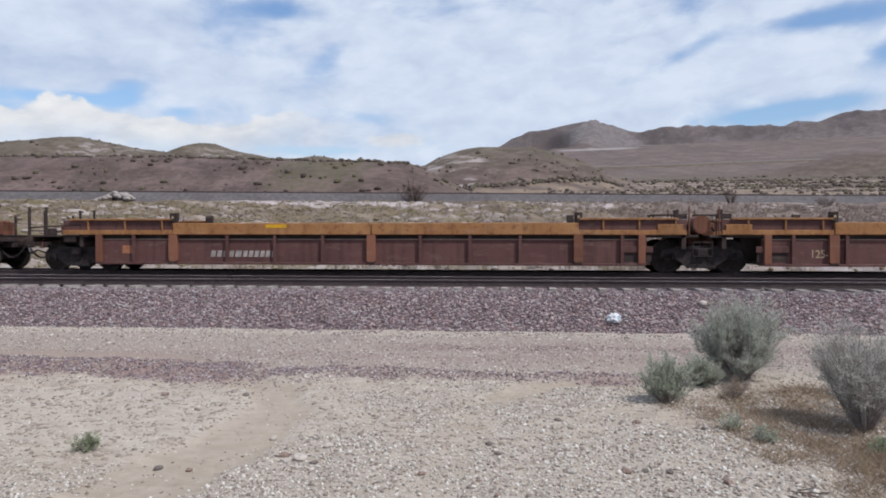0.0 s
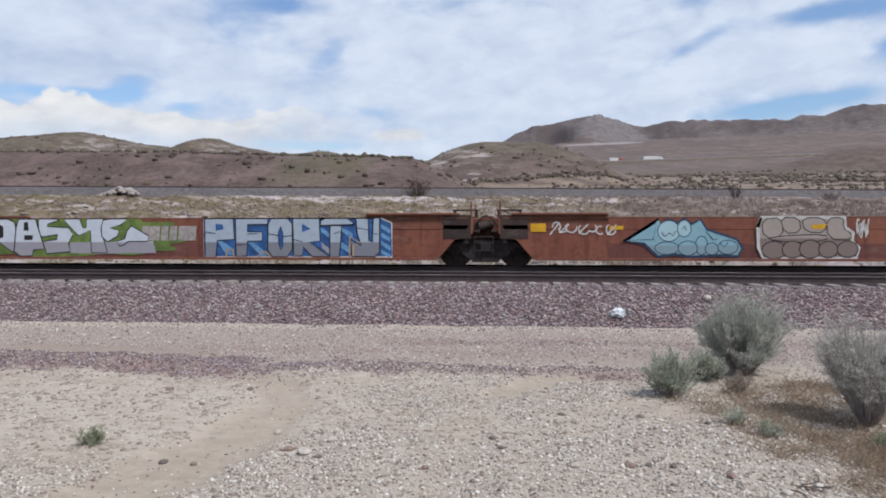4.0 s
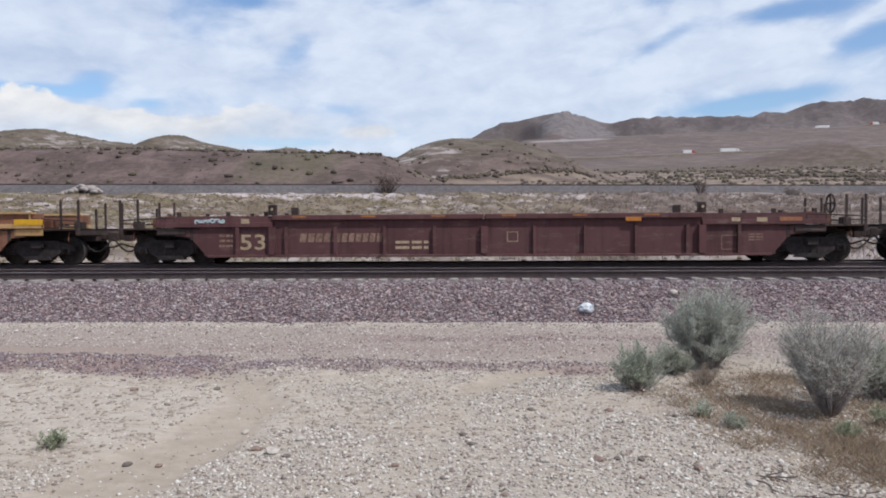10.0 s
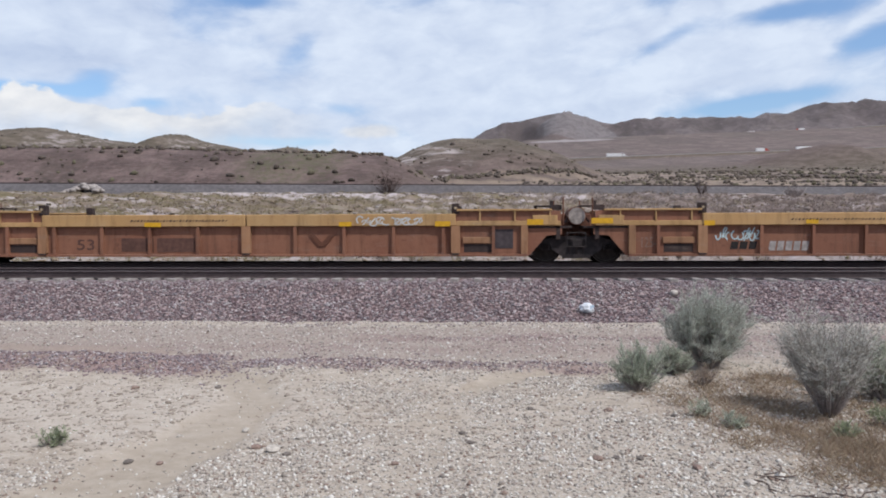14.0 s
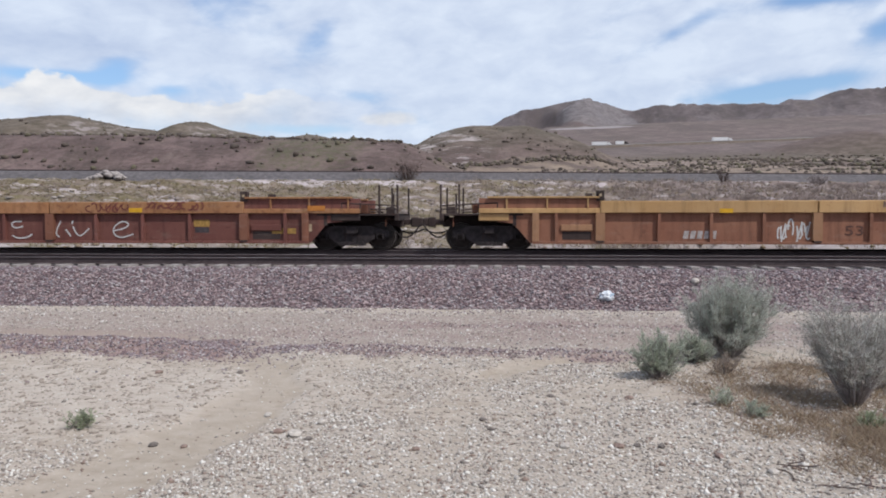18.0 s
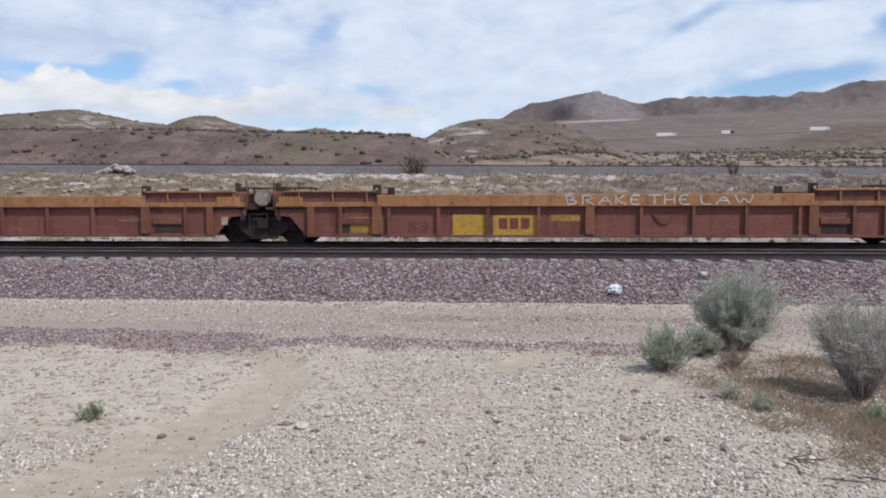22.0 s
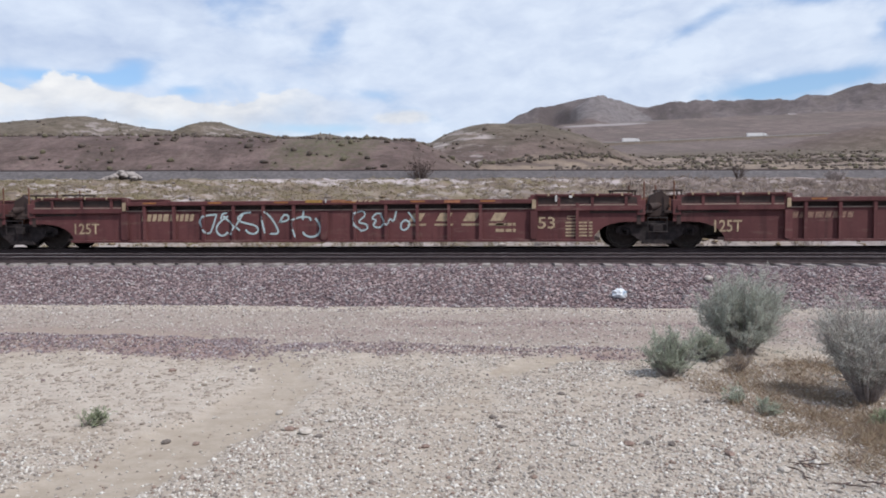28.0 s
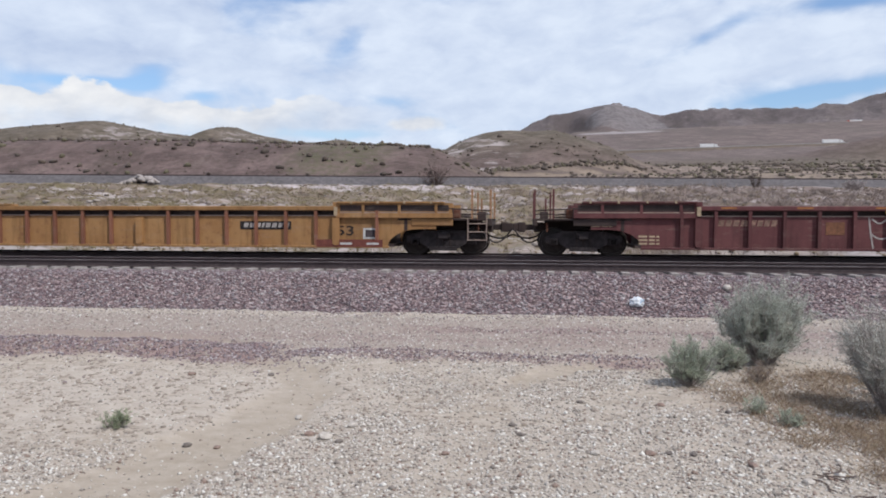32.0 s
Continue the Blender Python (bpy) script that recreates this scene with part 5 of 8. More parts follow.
            part("walkway", box(x - s * 0.3, x - s * 1.1, 0.5, 1.2, Z_END + 0.12, Z_END + 0.16), dark, car)
            for q in (0.35, 1.05):
                for v in (0.55, 1.15):
                    part("walkway_leg", rod(((x - s * q, v, Z_CHORD), (x - s * q, v, Z_END + 0.12)), r=0.025), dark, car)
    return car


NODES = [130.5 + 9.2, 120.2, 99.3, 78.4, 58.9, 38.0, 15.0, -5.9, -25.4, -46.3, -67.2, -86.7, -107.6, -128.5, -148.0, -168.9, -191.8]
STYLES = "bbsssdyyyaaammmg"
ENDS = ["AA", "CA", "AC", "AA", "CA", "CC", "AC", "AA", "CA", "AC", "AA", "CA", "AC", "AA", "CA", "CC"]
CARS = [well_car(NODES[i + 1], NODES[i], ENDS[i], STYLES[i]) for i in range(16)]

# ================= far track on its bank =================
def along_far(x, off, z):
    return (x - 0.163 * off, far_track_y(x) + 0.987 * off, z)


def build_far_track():
    prof = [(-3.4, 4.6), (-2.0, FAR_Z - 0.08), (-1.5, FAR_Z), (1.5, FAR_Z), (2.0, FAR_Z - 0.08), (4.0, 4.4)]
    bm = bmesh.new()
    xs = np.arange(-260, 261, 5.0)
    rows = [[bm.verts.new(along_far(x, o, z)) for o, z in prof] for x in xs]
    for a, b in zip(rows, rows[1:]):
        for i in range(len(prof) - 1):
            bm.faces.new((a[i], b[i], b[i + 1], a[i + 1]))
    tagged(new("far_track_bed", mesh_of("far_track_bed", bm, M["grey_bank"])), "grey ballast bank of a second railway line", "track bed", kind="structure")
    track = thing("railway_track", "distant railway track on a grey ballast bank", "railway track", kind="structure")
    for side in (-0.75, 0.75):
        bm = bmesh.new()
        for a, b in zip(xs, xs[1:]):
            p = [along_far(q, side + d, FAR_Z + h) for q in (a, b) for d, h in ((-0.05, 0.0), (0.05, 0.0), (0.035, 0.19), (-0.035, 0.19))]
            v = [bm.verts.new(q) for q in p]
            for i in range(4):
                bm.faces.new((v[i], v[(i + 1) % 4], v[4 + (i + 1) % 4], v[4 + i]))
        part("rail", bm, M["rail"], track)


M["grey_bank"] = plain("grey_bank_stone", (0.135, 0.125, 0.13), 0.95, 0, 0.3, 3.0, 0.5)
build_far_track()

# ================= bushes =================


def leaf_mat(name, colors, rough=0.75):
    mat, node = material(name)
    mix, step, nz = mixer(node)
    g = node("ShaderNodeNewGeometry")
    r = node("ShaderNodeValToRGB", ins={0: g.outputs["Random Per Island"]})
    cr = r.color_ramp
    while len(cr.elements) < len(colors):
        cr.elements.new(0.5)
    for i, c in enumerate(colors):
        cr.elements[i].position, cr.elements[i].color = i / (len(colors) - 1), rgb(c)
    finish(mat, node, r.outputs[0], rough, 0, None)
    tree = mat.node_tree
    solid = [n for n in tree.nodes if n.type == "BSDF_PRINCIPLED"][0]
    out = [n for n in tree.nodes if n.type == "OUTPUT_MATERIAL"][0]
    thin = node("ShaderNodeBsdfTranslucent", ins={"Color": r.outputs[0]})
    both = node("ShaderNodeMixShader", ins={0: 0.48, 1: solid.outputs[0], 2: thin.outputs[0]})
    tree.links.new(both.outputs[0], out.inputs[0])
    return mat


M["sage"] = leaf_mat("sage_leaf", [(0.48, 0.51, 0.43), (0.60, 0.635, 0.55), (0.54, 0.575, 0.49), (0.66, 0.69, 0.61)])
M["sage_green"] = leaf_mat("green_sage_leaf", [(0.44, 0.49, 0.38), (0.55, 0.605, 0.475), (0.49, 0.545, 0.425), (0.60, 0.65, 0.53)])
M["grey_leaf"] = leaf_mat("grey_twig_leaf", [(0.52, 0.52, 0.46), (0.63, 0.63, 0.56), (0.57, 0.565, 0.51), (0.68, 0.675, 0.62)])
M["weed"] = leaf_mat("weed_leaf", [(0.33, 0.375, 0.235), (0.46, 0.51, 0.34), (0.39, 0.435, 0.29)])
M["dry"] = leaf_mat("dead_grass", [(0.30, 0.205, 0.155), (0.44, 0.35, 0.235), (0.34, 0.25, 0.185), (0.50, 0.42, 0.31)])
M["brush"] = leaf_mat("bare_brush_twig", [(0.235, 0.185, 0.165), (0.31, 0.255, 0.225), (0.27, 0.215, 0.19), (0.37, 0.31, 0.27)])
M["tuft"] = leaf_mat("olive_grass_tuft", [(0.25, 0.215, 0.125), (0.33, 0.285, 0.175), (0.29, 0.24, 0.16), (0.40, 0.35, 0.235)])
M["twig"] = plain("grey_brown_twig", (0.38, 0.33, 0.31), 0.9, 0, 0.3, 20)
M["bare"] = plain("dark_bare_twig", (0.13, 0.095, 0.085), 0.9, 0, 0.3, 20)


def blades_mesh(name, pos, direc, length, width, mat, seed):
    """Many thin leaves, each a bent strip of two quads."""
    r = np.random.RandomState(seed)
    n = len(pos)
    d = direc / np.linalg.norm(direc, axis=1)[:, None]
    side = np.cross(d, r.normal(size=(n, 3)))
    side /= np.linalg.norm(side, axis=1)[:, None]
    L, W = length[:, None], width[:, None]
    up = np.cross(side, d)
    a0, a1 = pos - side * W * 0.35, pos + side * W * 0.35
    mid = pos + d * L * 0.55 + up * L * 0.06
    b0, b1 = mid - side * W * 0.5, mid + side * W * 0.5
    tip = pos + d * L
    v = np.stack([a0, a1, b1, b0, tip], 1).reshape(-1, 3)
    k = np.arange(n)[:, None] * 5
    me = bpy.data.meshes.new(name)
    me.vertices.add(n * 5)
    me.vertices.foreach_set("co", v.reshape(-1))
    loops = np.concatenate([k + np.array([[0, 1, 2, 3]]), k + np.array([[3, 2, 4]])], 1).reshape(-1)
    me.loops.add(n * 7)
    me.loops.foreach_set("vertex_index", loops)
    me.polygons.add(n * 2)
    me.polygons.foreach_set("loop_start", np.stack([np.arange(n) * 7, np.arange(n) * 7 + 4], 1).reshape(-1))
    me.polygons.foreach_set("loop_total", np.tile([4, 3], n))
    me.update(calc_edges=True)
    me.materials.append(mat)
    return me


def bush(label, x, y, z, wide, tall, seed, mat, leaves=9000, stems=60, leaf=0.035, fan=0.0, wood="twig", name="shrub", bare=0.0, thick=0.007):
    """A desert shrub: forking stems from one root and small narrow leaves towards the ends."""
    r = np.random.RandomState(seed)
    ob = thing(name, label, "bush", at=pose(x, y, z))
    bm = bmesh.new()
    tw_a, tw_b = [], []
    lump = [r.uniform(0, 6.28) for _ in range(6)]
    for i in range(stems):
        az = r.uniform(0, 6.283)
        rad = math.sqrt(r.uniform(0, 1))
        edge = 0.86 + 0.13 * math.sin(2 * az + lump[0]) + 0.12 * math.sin(3 * az + lump[1]) + 0.08 * math.sin(5 * az + lump[2])
        hz = tall * (0.97 * math.sqrt(max(0.0, 1 - (rad * 0.9) ** 2)) * (1 - fan) + fan * (1 - 0.25 * rad)) * r.uniform(0.78, 1.05) * (0.9 + 0.12 * math.sin(2 * az + lump[3]))
        tip = np.array([math.cos(az) * rad * wide / 2 * edge, math.sin(az) * rad * wide / 2 * edge, max(hz, 0.12 * tall)])
        root = np.array([math.cos(az) * 0.04 * wide, math.sin(az) * 0.04 * wide, -0.03])
        ctrl = root * 0.4 + tip * 0.6 + np.array([0, 0, (-0.12 + 0.2 * r.uniform()) * tall]) + r.normal(size=3) * 0.05 * wide * np.array([1, 1, 0.3])
        pts = [root * (1 - t) ** 2 + 2 * ctrl * t * (1 - t) + tip * t * t for t in np.linspace(0, 1, 6)]
        for k in range(5):
            add_rod(bm, pts[k], pts[k + 1], thick * (1.6 - 0.26 * k), 4)
        for k in range(7):
            t = r.uniform(0.30, 0.98)
            s = root * (1 - t) ** 2 + 2 * ctrl * t * (1 - t) + tip * t * t
            e = s + (r.normal(size=3) * np.array([0.11, 0.11, 0.07]) + np.array([0, 0, 0.09]) + 0.08 * tip / max(wide, tall)) * max(wide, tall) * 0.9
            e[2] = max(e[2], 0.03)
            tw_a.append(s)
            tw_b.append(e)
            add_rod(bm, s, e, thick * 0.45, 3)
    part("branchwork", bm, M[wood], ob, "grey woody stems")
    if leaves:
        a, b = np.array(tw_a), np.array(tw_b)
        idx = r.randint(0, len(a), leaves)
        t = r.uniform(bare, 1.08, leaves)[:, None]
        pos = a[idx] * (1 - t) + b[idx] * t + r.normal(size=(leaves, 3)) * 0.013 * max(wide, tall)
        pos[:, 2] = np.maximum(pos[:, 2], 0.01)
        d = (b[idx] - a[idx]) / np.linalg.norm(b[idx] - a[idx], axis=1)[:, None] + r.normal(size=(leaves, 3)) * 0.55
        me = blades_mesh("foliage", pos, d, r.uniform(0.6, 1.3, leaves) * leaf, r.uniform(0.7, 1.2, leaves) * leaf * 0.22, mat, seed + 1)
        part("foliage", me, None, ob, "narrow grey-green leaves")
    return ob


def gz(x, y):
    return float(ground_z(np.array([float(x)]), np.array([float(y)]))[0])


def bush_at(label, x, y, *a, **k):
    return bush(label, x, y, gz(x, y), *a, **k)


bush_at("large rounded grey-green sagebrush on dry grass", 3.25, 10.5, 1.38, 1.16, 41, M["sage"], leaves=52000, stems=95, leaf=0.030)
bush_at("low grey-green shrub beside a larger sagebrush", 2.62, 10.1, 0.62, 0.42, 42, M["sage_green"], leaves=9000, stems=36, leaf=0.027)
bush_at("small dense green sagebrush on pale gravel", 1.93, 9.05, 0.68, 0.56, 43, M["sage_green"], leaves=16000, stems=55, leaf=0.028)
bush_at("tall twiggy grey shrub fanning out from one root", 3.72, 7.95, 1.15, 1.20, 44, M["grey_leaf"], leaves=32000, stems=140, leaf=0.027, fan=0.7, bare=0.1, thick=0.005)
bush_at("dark green shrub behind a twiggy grey one", 4.62, 8.6, 0.85, 0.78, 45, M["sage_green"], leaves=14000, stems=55, leaf=0.028)
bush_at("little green desert weed on bare sand", -3.92, 6.5, 0.34, 0.15, 46, M["weed"], leaves=900, stems=14, leaf=0.035, name="weed", thick=0.004)
bush_at("small grey-green weed at the edge of the gravel", 2.33, 7.75, 0.26, 0.20, 47, M["sage_green"], leaves=900, stems=14, leaf=0.03, name="weed", thick=0.004)
bush_at("small grey-green weed at the edge of the gravel", 2.52, 7.35, 0.30, 0.16, 48, M["sage_green"], leaves=900, stems=14, leaf=0.03, name="weed", thick=0.004)
bush_at("bright green weed among dead grass", 3.42, 6.95, 0.26, 0.16, 49, M["weed"], leaves=900, stems=14, leaf=0.035, name="weed", thick=0.004)
bush_at("bright green weed among dead grass", 4.05, 7.45, 0.34, 0.20, 50, M["weed"], leaves=1000, stems=14, leaf=0.035, name="weed", thick=0.004)
bush_at("low dry twiggy weed under a sagebrush", 2.85, 9.45, 0.5, 0.26, 51, M["dry"], leaves=900, stems=22, leaf=0.03, name="weed", thick=0.004)
bush("large bare dark bush beside the far track", -9.4, 77.2, gz(-9.4, 77.2) - 0.1, 4.4, 2.5, 61, M["grey_leaf"], leaves=0, stems=34, wood="bare", thick=0.026, fan=0.35)
bush("bare brown bush below the far track", 24.0, 80.5, gz(24, 80.5) - 0.1, 2.6, 1.7, 62, M["grey_leaf"], leaves=0, stems=20, wood="bare", thick=0.022, fan=0.4)
bush("small bare brown bush below the far track", 33.0, 79.0, gz(33, 79) - 0.1, 2.4, 1.2, 63, M["grey_leaf"], leaves=0, stems=40, wood="twig", thick=0.03, fan=0.3)


def dead_grass():
    r = np.random.RandomState(71)
    n = 24000
    c = np.stack([r.uniform(1.9, 6.2, 500), r.uniform(5.6, 10.3, 500)], -1)
    c = c[((c[:, 0] - 4.35) / 2.3) ** 2 + ((c[:, 1] - 8.0) / 2.1) ** 2 + r.uniform(-0.35, 0.35, 500) < 1]
    c2 = np.stack([r.normal(3.5, 0.42, 60), r.normal(6.35, 0.3, 60)], -1)
    c = np.concatenate([c, c2, c2])
    i = r.randint(0, len(c), n)
    p = c[i] + r.normal(size=(n, 2)) * 0.11
    z = ground_z(p[:, 0], p[:, 1])
    d = np.concatenate([r.normal(size=(n, 2)) * 0.9, r.uniform(0.15, 1.0, (n, 1))], 1)
    me = blades_mesh("dead_grass", np.concatenate([p, z[:, None] - 0.005], 1), d, r.uniform(0.05, 0.17, n), r.uniform(0.004, 0.009, n), M["dry"], 72)
    tagged(new("dead_grass", me), "trampled reddish-brown dead grass", "dry grass", kind="stuff")


dead_grass()


def gravel():
    r = np.random.RandomState(81)
    n = 300000
    y = 4.4 + 11.2 * r.uniform(0, 1, n) ** 1.25
    x = r.uniform(-1, 1, n) * (0.7 * y + 0.6) - 0.04 * y
    dens = 0.10 + 0.80 * stony_cover(x, y) + 0.16 * waves(x, y, 84, 0.7, 2)
    dens = dens * (1 - 0.75 * trail_cover(x, y))
    keep = r.uniform(0, 1, n) < np.clip(dens, 0.03, 1.0) * 0.62
    x, y = x[keep], y[keep]
    rich = stony_cover(x, y)
    size = 0.008 + 0.011 * r.uniform(0, 1, len(x)) ** 2.0 + (0.006 + 0.014 * rich) * r.uniform(0, 1, len(x)) ** 6 + 0.018 * r.uniform(0, 1, len(x)) ** 40
    size = size * (0.8 + 0.03 * y)
    ob = scatter_mesh("gravel", np.stack([x, y, ground_z(x, y) + size * 0.12], -1), size, M["gravel"], 85, (0.4, 0.85), 0)
    tagged(ob, "pale loose gravel scattered over packed sand", "gravel", kind="stuff")
    # crumbled clods of dry soil left of the trail
    n = 20000
    y = 4.6 + 6.0 * r.uniform(0, 1, n) ** 1.1
    x = r.uniform(-1, 1, n) * (0.7 * y + 0.6) - 0.04 * y
    ok = (r.uniform(0, 1, n) < 0.45 + 0.6 * waves(x, y, 87, 0.8, 3)) & (stony_cover(x, y) < 0.5) & (trail_cover(x, y) < 0.4)
    x, y = x[ok], y[ok]
    size = 0.014 + 0.030 * r.uniform(0, 1, len(x)) ** 3
    ob = scatter_mesh("soil_clods", np.stack([x, y, ground_z(x, y)], -1), size, M["clod"], 88, (0.3, 0.6), 1)
    tagged(ob, "crumbled clods of dry tan soil", "soil", kind="stuff")
    # ballast spilled into windrows along the service road
    pts = []
    for cx, cy, rx, ry, m in ((-8.2, 10.3, 5.0, 0.75, 15000), (-0.8, 10.55, 3.4, 0.45, 4200), (2.4, 13.3, 5.6, 0.6, 3200), (-5, 15.15, 16, 0.35, 1500), (6, 15.15, 10, 0.35, 900), (-4, 12.2, 12, 1.3, 3800)):
        a = np.stack([cx + rx * r.uniform(-1.1, 1.1, m), cy + ry * r.normal(size=m)], -1)
        c = windrow_cover(a[:, 0], a[:, 1])
        pts.append(a[r.uniform(0, 1, m) < (c + 0.06 if cy < 14.5 else np.ones(m))])
    p = np.concatenate(pts)
    p = p[np.abs(p[:, 0]) < 2 + 0.75 * p[:, 1]]
    s = r.uniform(0.009, 0.026, len(p)) * np.where((p[:, 1] > 11.8) & (p[:, 1] < 14.6), 0.72, 1.0)
    ob = scatter_mesh("spilled_ballast", np.stack([p[:, 0], p[:, 1], ground_z(p[:, 0], p[:, 1]) + s * 0.2], -1), s, M["ballast"], 86, (0.5, 0.85), 1)
    tagged(ob, "purple ballast stones spilled in a low windrow", "ballast", kind="stuff")


gravel()


def stone(x, y, s, seed, mat, label, squash=0.62):
    r = random.Random(seed)
    bm = bmesh.new()
    bmesh.ops.create_icosphere(bm, subdivisions=2, radius=s)
    for v in bm.verts:
        n = noise.noise(v.co * (1.7 / s) + Vector((seed, 0, 0)))
        v.co *= 1 + 0.28 * n
        v.co.x *= 1.25
        v.co.z *= squash
    ob = new("stone", mesh_of("stone", bm, mat))
    ob.matrix_basis = pose(x, y, gz(x, y) + s * squash * 0.45, r.uniform(-10, 10), r.uniform(-10, 10), r.uniform(0, 360))
    return tagged(ob, label, "stone", "cobbles on the gravel")


M["pale_stone"] = plain("pale_grey_cobble", (0.50, 0.46, 0.41), 0.9, 0, 0.2, 30, 0.5)
M["red_stone"] = plain("reddish_brown_cobble", (0.27, 0.195, 0.165), 0.9, 0, 0.3, 30, 0.5)
M["dark_stone"] = plain("dark_grey_cobble", (0.18, 0.155, 0.14), 0.9, 0, 0.3, 30, 0.5)
for k, (sx, sy, ss, sm) in enumerate([(-1.85, 6.47, 0.075, "pale_stone"), (-2.04, 6.58, 0.05, "red_stone"), (-1.68, 6.82, 0.05, "pale_stone"), (-1.70, 6.36, 0.04, "dark_stone"), (-1.95, 6.40, 0.04, "pale_stone"),
                                      (1.02, 6.34, 0.045, "red_stone"), (1.18, 6.36, 0.035, "dark_stone"), (1.38, 6.33, 0.035, "dark_stone"), (0.55, 6.22, 0.045, "pale_stone"), (2.05, 6.28, 0.045, "pale_stone"),
                                      (1.78, 6.05, 0.045, "red_stone"), (1.38, 7.9, 0.05, "red_stone"), (-3.05, 6.2, 0.045, "dark_stone"), (-2.75, 6.15, 0.035, "red_stone"), (3.1, 5.62, 0.055, "pale_stone"), (3.35, 5.5, 0.06, "pale_stone"),
                                      (-0.16, 7.11, 0.04, "dark_stone"), (-0.08, 6.73, 0.04, "dark_stone"), (2.05, 7.75, 0.045, "dark_stone"), (-0.71, 6.1, 0.035, "red_stone"), (-2.35, 7.25, 0.05, "pale_stone"), (0.55, 8.0, 0.04, "dark_stone"),
                                      (-4.3, 8.95, 0.05, "red_stone"), (-3.3, 9.1, 0.045, "dark_stone"), (2.1, 5.75, 0.05, "pale_stone")]):
    stone(sx, sy, ss * 0.85, 90 + k, M[sm], {"pale_stone": "pale grey cobble on the gravel", "red_stone": "reddish-brown cobble on the gravel", "dark_stone": "dark grey cobble on packed sand"}[sm])
ob = stone(4.35, 16.6, 0.09, 140, M["pale_stone"], "pale boulder lying on the ballast slope", 0.8)
ob.location.z = float(bed_z(16.6)) + 0.05


def fallen_branch(x, y, seed, n, size):
    r = random.Random(seed)
    ob = thing("fallen_branch", "heap of dry grey broken twigs on gravel", "branch", at=pose(x, y, gz(x, y)))
    for i in range(n):
        a = r.uniform(-0.9, 0.7) + (3.14 if r.random() < 0.3 else 0)
        p = Vector((r.uniform(-0.2, 0.2), r.uniform(-0.12, 0.12), 0.012 + 0.006 * i))
        spans = []
        for k in range(4):
            q = p + Vector((math.cos(a), math.sin(a), 0)) * size * r.uniform(0.12, 0.3) + Vector((0, 0, r.uniform(-0.005, 0.012)))
            spans.append((p, q))
            p, a = q, a + r.uniform(-0.9, 0.9)
        part("twig", rod(*spans, r=0.0055, sides=5), M["bare"], ob)


fallen_branch(2.2, 5.8, 3, 4, 0.30)
fallen_branch(2.62, 5.5, 4, 5, 0.26)


def plastic_bag(x, y):
    bm = bmesh.new()
    bmesh.ops.create_icosphere(bm, subdivisions=4, radius=0.135)
    for v in bm.verts:
        d = v.co.normalized()
        a = noise.noise(d * 2.2 + Vector((3, 0, 0))) * 0.35 + abs(noise.noise(d * 5.0)) * 0.35 - abs(noise.noise(d * 9.0 + Vector((0, 5, 0)))) * 0.16
        v.co = v.co * (1 + a)
        v.co.x *= 1.05
        v.co.z = max(v.co.z * 0.85, -0.075)
    for f in bm.faces:
        f.smooth = True
    mat, node = material("thin_white_plastic")
    mix, step, nz = mixer(node)
    ob_c = node("ShaderNodeTexCoord").outputs["Object"]
    c = mix(step(nz(ob_c, 7, 3), 0.52, 0.62), (0.72, 0.76, 0.80), (0.30, 0.42, 0.55))
    finish(mat, node, c, 0.35, 0, nz(ob_c, 25, 5), 0.6, 0.02, 0.5)
    ob = new("plastic_bag", mesh_of("plastic_bag", bm, mat))
    ob.matrix_basis = pose(x, y, float(bed_z(y)) + 0.085, 0, 0, 20)
    tagged(ob, "crumpled white and blue plastic bag on the ballast", "plastic bag")


plastic_bag(2.33, 15.95)

# ================= scrub and rocks on the slopes =================
M["scrub"] = stones_mat("scrub_clump", [(0.275, 0.21, 0.135), (0.315, 0.245, 0.165), (0.245, 0.19, 0.12), (0.37, 0.30, 0.22), (0.25, 0.21, 0.125), (0.24, 0.175, 0.135)])
M["hillscrub"] = stones_mat("hill_scrub", [(0.13, 0.105, 0.088), (0.16, 0.13, 0.105), (0.11, 0.09, 0.077), (0.15, 0.135, 0.09)])
M["outcrop"] = stones_mat("pale_outcrop", [(0.42, 0.37, 0.33), (0.36, 0.31, 0.28), (0.48, 0.435, 0.40), (0.30, 0.255, 0.23)])


